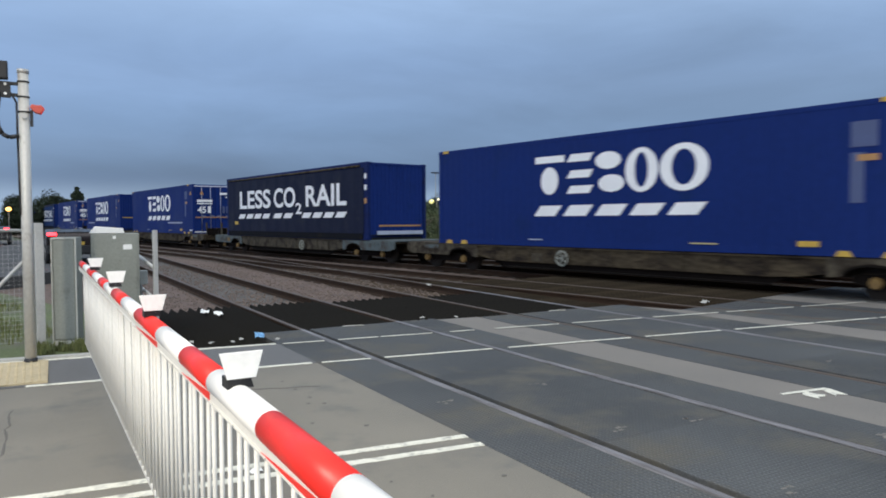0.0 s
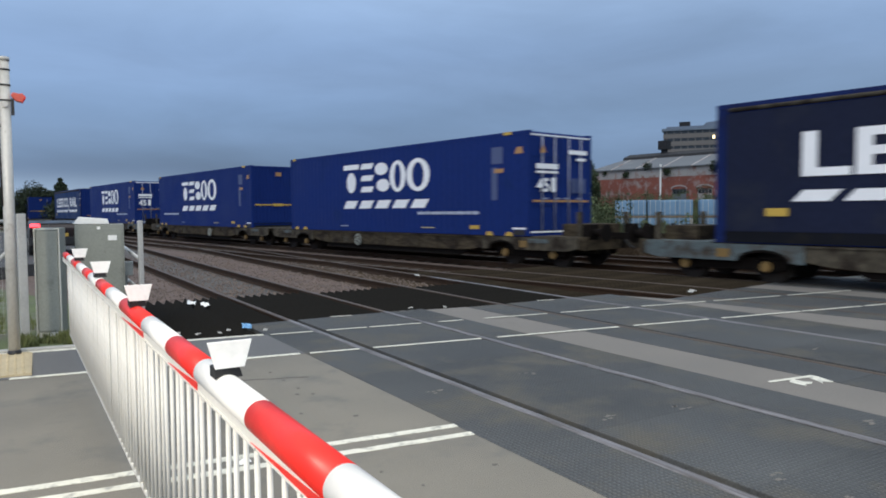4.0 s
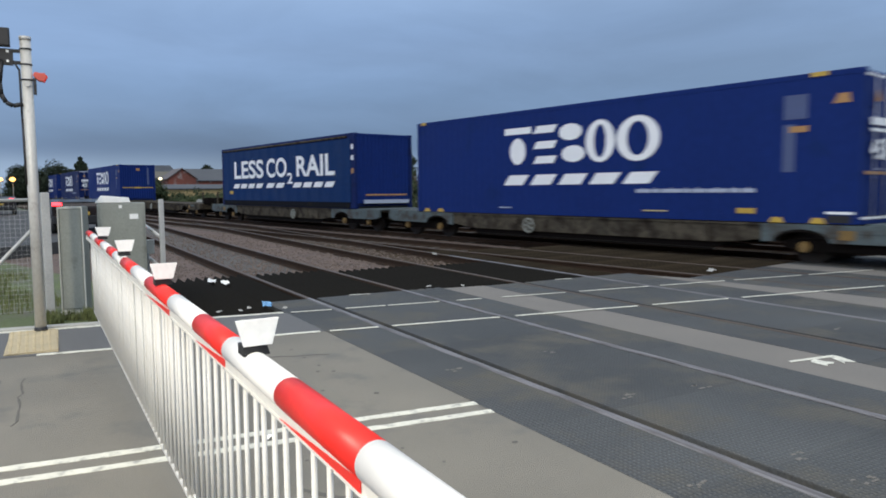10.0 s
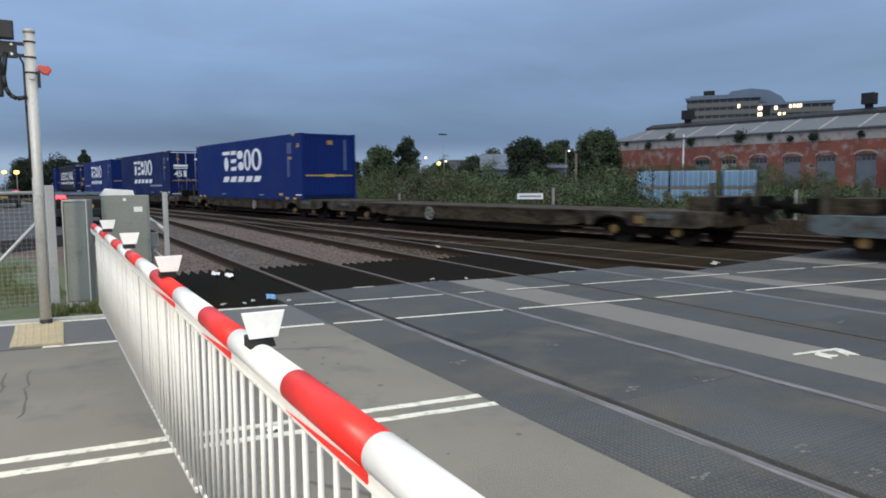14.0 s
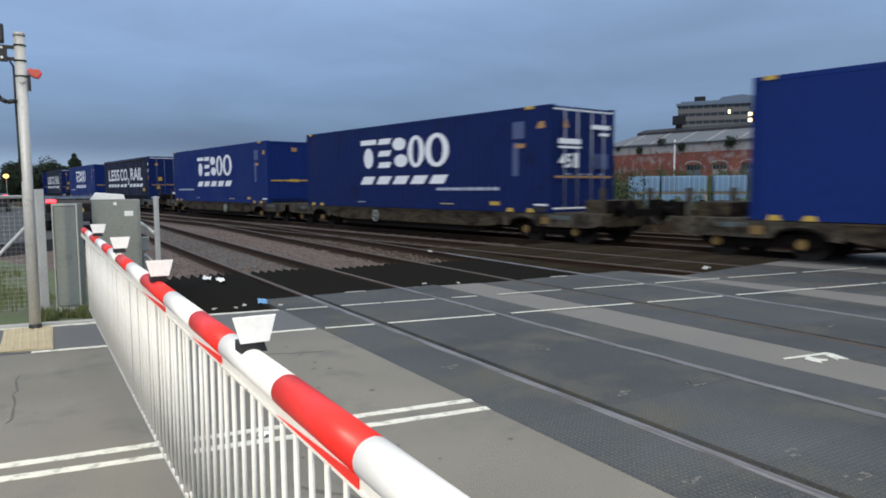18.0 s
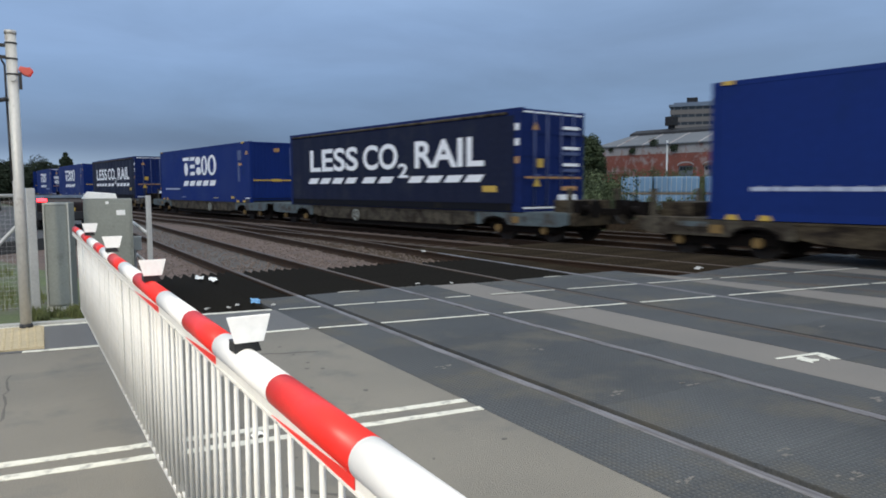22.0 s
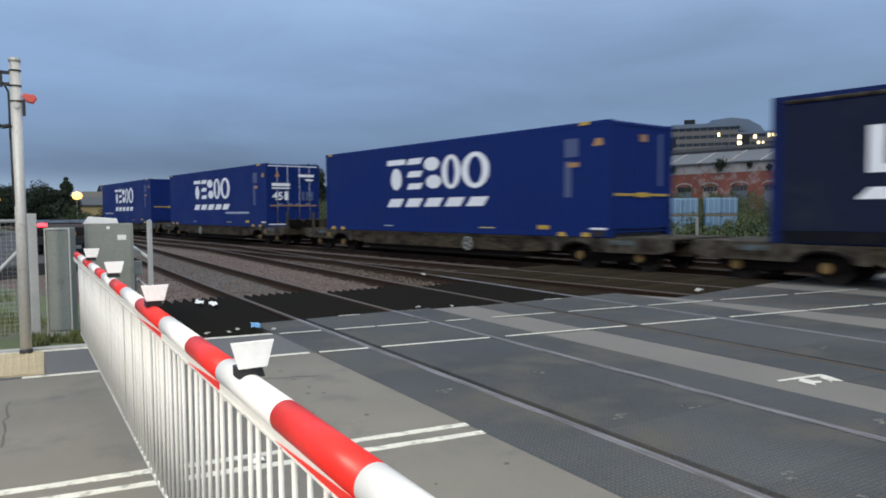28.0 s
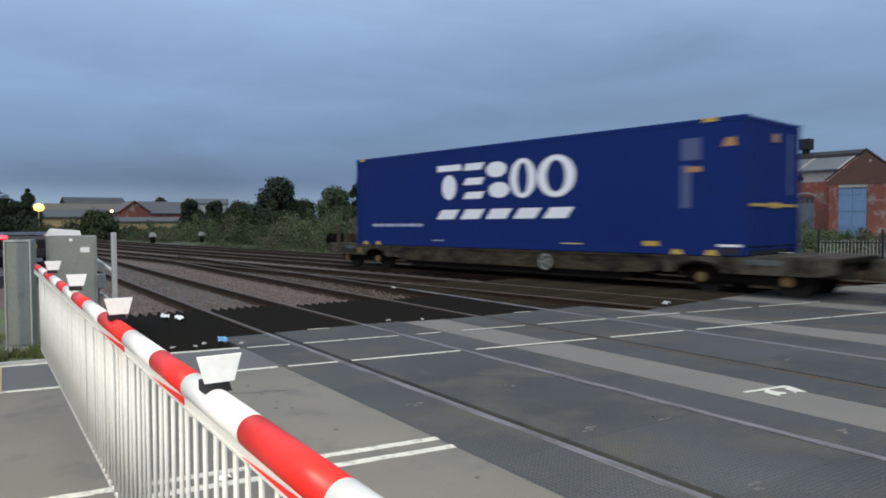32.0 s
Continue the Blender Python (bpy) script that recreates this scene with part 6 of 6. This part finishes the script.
CAR_DARK = mat("dark_red_car_paint", (0.012, 0.006, 0.006), 0.3, vary=0.08, scale=1)
CAR_GLASS = mat("car_glass", (0.010, 0.010, 0.012), 0.35, vary=0.1, spec=0.25)
TAIL = mat("tail_light", (1.0, 0.03, 0.04), 0.4, vary=0.05, emit=7.0)
TYRE = mat("tyre", (0.02, 0.02, 0.02), 0.85, vary=0.2)
HEADLIGHT = mat("head_light", (1.0, 0.93, 0.8), 0.4, vary=0.05, emit=5.0)


def car(x, y, z, rz, label, lit_front=False):
    c = empty("car", pose(x, y, z, 0, 0, rz), label, "car", "waiting cars")
    prof = [(-2.1, 0.30), (2.05, 0.30), (2.1, 0.62), (1.95, 0.86), (0.95, 0.98), (0.35, 1.12), (-1.25, 1.13), (-1.95, 1.03), (-2.12, 0.9)]
    part("body", Mesh().prism(prof, -0.84, 0.84, "x"), CAR_DARK, c, bevel=0.07)
    part("rear_window", Mesh().prism([(-1.97, 1.04), (-1.36, 1.115), (-1.33, 1.125), (-1.94, 1.05)], -0.62, 0.62, "x"), CAR_GLASS, c)
    for sx in (-1, 1):
        part("side_window", Mesh().prism([(-1.3, 0.97), (0.7, 0.97), (0.3, 1.07), (-1.15, 1.08)], sx * 0.845 - 0.004, sx * 0.845 + 0.004, "x"), CAR_GLASS, c)
        part("tail_lamp", Mesh().box(sx * 0.68 - 0.14, sx * 0.68 + 0.14, -2.17, -2.08, 0.93, 1.03), TAIL, c, "glowing red tail lamp", bevel=0.02)
        if lit_front:
            part("head_lamp", Mesh().box(sx * 0.62 - 0.14, sx * 0.62 + 0.14, 2.02, 2.10, 0.62, 0.78), HEADLIGHT, c, "glowing head lamp", bevel=0.02)
        for yy in (-1.3, 1.3):
            w = part("wheel", Mesh().tube((sx * 0.66, yy, 0.31), (sx * 0.86, yy, 0.31), 0.31, 20), TYRE, c, smooth=True)
            part("rim", Mesh().tube((sx * 0.855, yy, 0.31), (sx * 0.868, yy, 0.31), 0.19, 14), GALV, w)
    part("rear_bumper", Mesh().box(-0.82, 0.82, -2.2, -2.05, 0.34, 0.60), BLACK, c, bevel=0.03)
    part("plate", Mesh().box(-0.26, 0.26, -2.215, -2.205, 0.62, 0.73), BOX_YELLOW, c, "plain number plate")
    return c


car(1.29, 28.1, 0.16, 0, "dark red car waiting with glowing tail lamps")
car(-1.9, 52.0, 0.16, 0, "dark red car standing with glowing tail lamps")
car(-3.6, 58.0, 0.16, 180, "dark car with glowing head lamps in the lane", True)

CONC_POST = mat("concrete_post", (0.33, 0.31, 0.27), 0.9, vary=0.2, scale=3, bump=0.3)
ORANGE_LAMP = mat("sodium_lamp", (1.0, 0.50, 0.12), 0.5, vary=0.05, emit=4.0)
FLOOD_LAMP = mat("flood_lamp", (1.0, 0.92, 0.35), 0.5, vary=0.05, emit=1.3)
WHITE_LAMP = mat("white_lamp", (1.0, 0.86, 0.55), 0.5, vary=0.05, emit=3.0)


def far_lamp(x, y, h, glow, r, label):
    p = empty("lamp_post", pose(x, y, -0.3), label, "street lamp", "far street lamps")
    part("column", Mesh().tube((0, 0, 0), (0, 0, h + 0.3), 0.05, 8, 0.035), CONC_POST, p, smooth=True)
    part("arm", Mesh().tube((0, 0, h + 0.28), (0, -0.5, h + 0.36), 0.03, 8), CONC_POST, p)
    sph = Mesh()
    n = 8
    for i in range(n):
        for j in range(4):
            q = []
            for a, b in ((i, j), (i + 1, j), (i + 1, j + 1), (i, j + 1)):
                t_, f_ = 2 * math.pi * a / n, math.pi * b / 4
                q.append((r * math.sin(f_) * math.cos(t_), -0.55 + r * math.sin(f_) * math.sin(t_), h + 0.25 + r * 0.8 * math.cos(f_)))
            sph.add(q, [(0, 1, 2, 3)])
    part("lantern", sph, glow, p, "glowing lantern")
    return p


# lanterns oversized, so that the spheres take in the lamps' glare
far_lamp(5.98, 94.8, 3.6, ORANGE_LAMP, 0.58, "street lamp glowing orange")
far_lamp(-2.1, 95.0, 3.1, ORANGE_LAMP, 0.30, "street lamp glowing orange")
far_lamp(-3.3, 95.0, 3.1, ORANGE_LAMP, 0.26, "street lamp glowing orange")
far_lamp(13.6, 94.0, 3.2, WHITE_LAMP, 0.20, "street lamp glowing white")
far_lamp(35.3, 88.2, 3.6, WHITE_LAMP, 0.17, "street lamp glowing white")
far_lamp(46.5, 86.3, 5.0, WHITE_LAMP, 0.17, "street lamp glowing white")
far_lamp(48.06, 85.4, 4.2, FLOOD_LAMP, 0.36, "flood lamp glowing yellow among trees")
far_lamp(48.9, 84.9, 4.5, WHITE_LAMP, 0.17, "street lamp glowing white")
far_lamp(57.5, 69.2, 5.4, WHITE_LAMP, 0.13, "street lamp glowing white")

WALL_PALE = mat("pale_wall", (0.40, 0.39, 0.36), 0.85, vary=0.12, scale=0.5)
ROOF_GREY = mat("grey_sheet_roof", (0.075, 0.080, 0.090), 0.7, vary=0.15, scale=0.3)
# buff that holds the lamplight on the roof in its colour
ROOF_LAMPLIT = mat("lamplit_sheet_roof", (0.125, 0.112, 0.088), 0.8, vary=0.15, scale=0.3)
ROOF_DARK = mat("dark_sheet_roof", (0.032, 0.034, 0.040), 0.7, vary=0.15, scale=0.3)
HOUSE_ROOF = mat("tiled_roof", (0.13, 0.11, 0.105), 0.85, vary=0.2, scale=0.8)
# cream with the lamps' orange light mixed into the colour
LAMPLIT_WALL = mat("lamplit_cream_wall", (0.50, 0.36, 0.17), 0.85, vary=0.12, scale=0.5)

HOUSE_PALE = mat("pale_blue_render", (0.15, 0.18, 0.22), 0.85, vary=0.25, scale=0.5, stain=(0.08, 0.09, 0.11), stain_at=0.54)


def building(name, x, y, rz, w, d, eave, ridge, wall_mat, roof_mat, label, category, windows=0, doors=0):
    b = empty(name, pose(x, y, -0.34, 0, 0, rz), label, category)
    part("wall", Mesh().prism([(0, 0), (d, 0), (d, eave), (d / 2, ridge - 0.08), (0, eave)], 0, w, "x"), wall_mat, b)
    for sgn in (0, 1):
        y0, y1 = (-0.3, d / 2) if not sgn else (d + 0.3, d / 2)
        part("roof_slope", Mesh().prism([(y0, eave - 0.18), (y1, ridge), (y1, ridge + 0.14), (y0, eave - 0.04)], -0.3, w + 0.3, "x"), roof_mat, b, "pitched roof")
    for k in range(windows):
        xc = w * (k + 0.5) / windows
        wd = part("window", Mesh().box(xc - 0.55, xc + 0.55, -0.05, 0.02, eave * 0.42, eave * 0.42 + 1.2), GLASS_DARK, b, "dark window")
        part("sill", Mesh().box(xc - 0.65, xc + 0.65, -0.12, 0.0, eave * 0.42 - 0.1, eave * 0.42 - 0.01), WALL_PALE, wd)
    for k in range(doors):
        xc = w * (k + 0.7) / max(doors, 1)
        part("door", Mesh().box(xc - 1.3, xc + 1.3, -0.05, 0.02, 0, 3.0), DOOR_GREY, b, "grey shutter door")
    return b


building("industrial_shed", 11.0, 148.0, 0, 16, 14, 3.4, 5.9, WALL_PALE, ROOF_LAMPLIT, "long low industrial shed in the distance, lamplight put into its buff roof", "shed")
building("warehouse", 18.0, 188.0, 0, 13.2, 22, 6.4, 8.7, ROOF_DARK, ROOF_DARK, "large dark-roofed warehouse far beyond the railway", "warehouse", 5)
building("brick_house", 24.5, 128.0, 90, 9.0, 4.6, 4.1, 5.8, BRICK, HOUSE_ROOF, "red brick building with a gable", "house", 3)
building("brick_house", 24.5, 132.0, 2, 10, 8, 3.9, 5.9, BRICK, ROOF_GREY, "long red brick building under a grey roof", "house", 4)
building("cream_shed", 17.8, 118.0, 0, 10.5, 4, 2.4, 2.9, LAMPLIT_WALL, ROOF_GREY, "low cream shed, lamplight put into its wall colour", "shed")
building("industrial_shed", 6.4, 121.0, 0, 10.5, 6, 3.1, 4.2, LAMPLIT_WALL, ROOF_GREY, "low cream industrial shed, lamplight put into its wall colour", "shed")
building("white_house", 41.6, 166.0, -18, 7, 8, 6.7, 7.7, WALL_PALE, ROOF_GREY, "white building far behind the trees", "house", 4)

building("house", 61.0, 93.9, -33, 4.4, 7, 4.0, 6.3, HOUSE_PALE, HOUSE_PALE, "pale blue-grey rendered house among trees", "house", 3)
building("house", 65.2, 112.5, -30, 8.0, 7, 3.8, 6.0, HOUSE_ROOF, ROOF_DARK, "low dark-roofed house among trees", "house", 3)
building("house", 60.9, 76.8, -38, 2.2, 7, 3.9, 5.0, HOUSE_PALE, HOUSE_PALE, "small blue-grey house between trees", "house", 3)

# ---- trackside on the far side ----
WOOD = mat("weathered_wood", (0.22, 0.17, 0.12), 0.9, vary=0.25, scale=4, noise_scale=(1, 1, 0.2))
for x, y, h in ((20.1, 25.05, 1.25), (23.3, 18.9, 1.16), (24.15, 16.0, 1.16), (16.7, 33.8, 0.95), (25.6, 11.0, 1.16)):
    tagged(part("fence_post", Mesh().box(-0.047, 0.047, -0.047, 0.047, -0.34, h), CONC_POST, bevel=0.015, m=pose(x, y, 0, 0, 0, 12)), "concrete post on the far side of the tracks", "fence post", "concrete posts")
tagged(part("wooden_post", Mesh().tube((0, 0, -0.34), (0, 0, 3.4), 0.10, 10, 0.08), WOOD, m=pose(31.2, 36.5, 0)), "tall weathered wooden post among the scrub", "post")
mast = empty("lamp_mast", pose(57.2, 99.7, -0.34), "tall thin lighting mast beyond the trees", "mast")
part("column", Mesh().tube((0, 0, 0), (0, 0, 9.6), 0.09, 8, 0.05), GALV, mast)
part("lantern", Mesh().box(-0.7, 0.7, -0.2, 0.2, 9.55, 9.75), BLACK, mast, bevel=0.04)

GABLE_BROWN = mat("brown_gable", (0.115, 0.055, 0.042), 0.9, vary=0.25, scale=1.0, fine=10)
annex = empty("brick_annex", pose(79.66, 41.86, -0.34, 0, 0, -62), "brick annex with a brown roof and tall faded blue doors", "building")
part("wall", Mesh().box(0, 0.88, 0, 0.4, 0, 5.95), BRICK, annex, "red brick wall")
part("wall", Mesh().box(3.66, 7.0, 0, 0.4, 0, 5.95), BRICK, annex, "red brick wall")
part("lintel", Mesh().box(0.88, 3.66, 0, 0.4, 5.62, 5.95), RENDER_PALE, annex, "pale beam over the doors")
part("side_wall", Mesh().box(6.6, 7.0, 0.4, 4.0, 0, 5.95), BRICK, annex)
part("gable", Mesh().prism([(-0.15, 5.97), (7.15, 5.97), (7.15, 6.4), (3.5, 9.55), (-0.15, 6.4)], -0.05, 0.4, "y"), GABLE_BROWN, annex, "brown boarded gable")
part("bargeboard", Mesh().prism([(-0.45, 6.35), (3.5, 9.72), (3.5, 9.90), (-0.45, 6.55)], -0.12, 0.45, "y"), DARK_ROOF, annex, "dark edge of the roof")
part("bargeboard", Mesh().prism([(7.45, 6.35), (3.5, 9.72), (3.5, 9.90), (7.45, 6.55)], -0.12, 0.45, "y"), GABLE_BROWN, annex, "brown edge of the roof")
part("roof_slope", Mesh().prism([(7.4, 6.3), (3.5, 9.66), (3.5, 9.8), (7.4, 6.45)], 0.45, 4.2, "y"), HOUSE_ROOF, annex, "brown tiled roof")
part("vent_hole", Mesh().tube((3.9, -0.07, 8.5), (3.9, -0.04, 8.5), 0.14, 10), RENDER_PALE, annex, "small pale vent")
for k in range(2):
    leaf = part("blue_door", Mesh().box(0.90 + 1.38 * k, 2.25 + 1.38 * k, 0.12, 0.22, 0, 5.60), DOOR_BLUE, annex, "tall faded blue door leaf", bevel=0.02)
    for z in (1.2, 3.0, 4.8):
        part("ledge", Mesh().box(0.96 + 1.38 * k, 2.19 + 1.38 * k, 0.08, 0.119, z, z + 0.15), DOOR_BLUE, leaf)
board = empty("sign_board", pose(20.42, 27.2, 0, 0, 0, -36), "long white sign board with unreadable writing", "sign")
part("panel", Mesh().box(-0.62, 0.62, -0.02, 0.02, 0.70, 0.98), PLASTIC_WHITE, board, bevel=0.006)
part("writing_bar", Mesh().box(-0.52, 0.52, -0.026, -0.021, 0.80, 0.88), mat("dull_print", (0.34, 0.30, 0.40), 0.7, vary=0.1), board, "dull mauve bar of writing")
for x in (-0.5, 0.5):
    part("leg", Mesh().box(x - 0.03, x + 0.03, 0.021, 0.06, -0.34, 0.95), BLACK, board)
lw = line_quad(-26, 20, MID + 6.6, MID + 6.85)
structure("low_wall", sheet(Mesh(), lw, -0.33, 0.28), DIRTY_BALLAST, "low dirty concrete edge beyond the tracks", "wall")

for x, y, h in ((13.4, 68.7, 0.80), (17.6, 67.8, 0.85)):
    b = empty("track_marker", pose(x, y, 0), "small trackside post with a white head", "track marker", "track markers")
    part("stem", Mesh().tube((0, 0, -0.2), (0, 0, h - 0.4), 0.22, 8), BOGIE, b)
    part("head", Mesh().prism([(-0.30, h - 0.45), (0.30, h - 0.45), (0.30, h - 0.2), (0.10, h), (-0.10, h), (-0.30, h - 0.2)], -0.15, 0.15, "y"), KERB, b, "dull white head", bevel=0.02)
TANK_BLUE = mat("pale_blue_tank", (0.17, 0.29, 0.42), 0.6, vary=0.15, scale=1.5, island=0.25)
proto_tank = None
for k, (x, y) in enumerate(((38.75, 37.66), (39.52, 36.86), (40.3, 36.0), (41.0, 35.2), (41.6, 34.4), (42.55, 33.2), (43.25, 32.35))):
    m = pose(x, y, -0.34, 0, 0, -48 + 3 * (k % 3))
    if proto_tank is None:
        proto_tank = empty("bulk_container", m, "pale blue bulk container stacked on pallets", "container", "blue containers by the shed")
        for z in (0.0, 1.3):
            part("pallet", Mesh().box(-0.55, 0.55, -0.55, 0.55, z, z + 0.13), WOOD, proto_tank)
            part("tank", Mesh().box(-0.54, 0.54, -0.54, 0.54, z + 0.14, z + 1.28), TANK_BLUE, proto_tank, "pale blue tank", bevel=0.14)
            for q in (-0.36, 0.0, 0.36):
                part("cage_bar", Mesh().box(q - 0.015, q + 0.015, -0.565, -0.545, z + 0.14, z + 1.28), GALV, proto_tank)
    else:
        copy_thing(proto_tank, m)
for x, y, sz in ((36.06, 21.52, 0.55), (36.28, 21.14, 0.5)):
    n, out = 9, []
    for i in range(n):
        out.append((sz * math.cos(2 * math.pi * i / n) * rnd.uniform(0.7, 1.1), sz * math.sin(2 * math.pi * i / n) * rnd.uniform(0.7, 1.1)))
    bag = Mesh().prism(out, 0, 0.5, "z")
    bag.v = [(vx * (0.55 if vz > 0.1 else 1), vy * (0.55 if vz > 0.1 else 1), vz * rnd.uniform(0.8, 1.3)) for vx, vy, vz in bag.v]
    tagged(part("rubbish_bag", bag, GALV, m=pose(x, y, -0.34), bevel=0.05), "crumpled pale grey rubbish bag among the weeds", "rubbish bag", "rubbish bags")

pal = empty("iron_railing", pose(32.0, 17.2, -0.34, 0, 0, -58), "dull grey iron railing with dark posts before the old shed", "fence")
for k in range(36):
    part("picket", Mesh().tube((0.14 * k, 0, 0), (0.14 * k, 0, 1.0), 0.014, 5), GALV, pal)
for z in (0.2, 0.88):
    part("rail", Mesh().box(-0.1, 5.1, -0.015, 0.015, z, z + 0.05), BLACK, pal)
for k in range(3):
    part("post", Mesh().box(-0.12 + 2.5 * k, -0.02 + 2.5 * k, -0.05, 0.05, 0, 1.5), BLACK, pal)

# litter on the guards
def scrap(x, y, z, size, material, label, seed):
    r_ = random.Random(seed)
    m, n = Mesh(), 5
    g = [[(size * (i / n - 0.5) * 2, size * (j / n - 0.5) * 1.2, size * r_.uniform(0.0, 0.55) * (1 - abs(i / n - 0.5))) for j in range(n + 1)] for i in range(n + 1)]
    for i in range(n):
        for j in range(n):
            q = [g[i][j], g[i + 1][j], g[i + 1][j + 1], g[i][j + 1]]
            m.add(q + [(a, b, c + 0.004) for a, b, c in q], [(0, 3, 2, 1), (4, 5, 6, 7), (0, 1, 5, 4), (1, 2, 6, 5), (2, 3, 7, 6), (3, 0, 4, 7)])
    return tagged(part("litter", m, material, m=pose(x, y, z, 8, -6, r_.uniform(0, 90))), label, "litter", "litter on the guards")


scrap(2.52, 12.15, 0.0, 0.11, PLASTIC_WHITE, "crumpled white plastic scrap on the black guard", 1)
scrap(2.66, 11.80, 0.0, 0.11, PLASTIC_WHITE, "crumpled white plastic scrap on the black guard", 2)
scrap(2.58, 9.10, 0.02, 0.10, BLUE_LITTER, "crumpled blue packet on the black guard", 3)
for k, (x, y) in enumerate(((1.95, 9.0), (2.2, 8.95), (2.35, 9.1), (1.75, 9.2), (2.75, 8.85), (5.3, 9.6), (5.8, 9.4), (8.1, 14.4), (10.70, 8.63))):
    scrap(x, y, 0.0, 0.038 if k < 7 else 0.09, KERB, "small pale scrap on the ground", 10 + k)
scrap(1.175, 4.18, 0.004, 0.035, PLASTIC_WHITE, "small white scrap of paper on the road", 30)
# loose stones on the ballast
st = Mesh()
r_ = random.Random(77)
for k in range(5200):
    u = r_.random()
    if u < 0.30:
        x, y, z = r_.uniform(0.9, 3.2), 13 + 14 * r_.random() ** 1.6, -0.16
    elif u < 0.55:
        x, y, z = r_.uniform(3.45, 4.7), 12.9 + 16 * r_.random() ** 1.6, -0.165
    elif u < 0.85:
        x, y, z = r_.uniform(4.95, 6.65), 12.6 + 16 * r_.random() ** 1.6, -0.158
    else:
        x, y, z = r_.uniform(6.9, 8.2), 12.4 + 12 * r_.random() ** 1.6, -0.168
    s_ = r_.uniform(0.016, 0.040)
    mm = Matrix.Translation((x, y, z + s_ * 0.3)) @ Euler((r_.uniform(0, 6), r_.uniform(0, 6), r_.uniform(0, 6))).to_matrix().to_4x4()
    st.add([(s_, 0, 0), (-s_ * 0.8, s_ * 0.3, 0), (0, s_, 0.2 * s_), (0, -s_ * 0.9, 0), (0.1 * s_, 0, s_ * 0.8), (0, 0.1 * s_, -s_ * 0.7)],
           [(0, 2, 4), (2, 1, 4), (1, 3, 4), (3, 0, 4), (2, 0, 5), (1, 2, 5), (3, 1, 5), (0, 3, 5)], mm)
stuff("loose_stones", st, BALLAST_STONE, "loose brown and grey ballast stones", "stones")
motions()
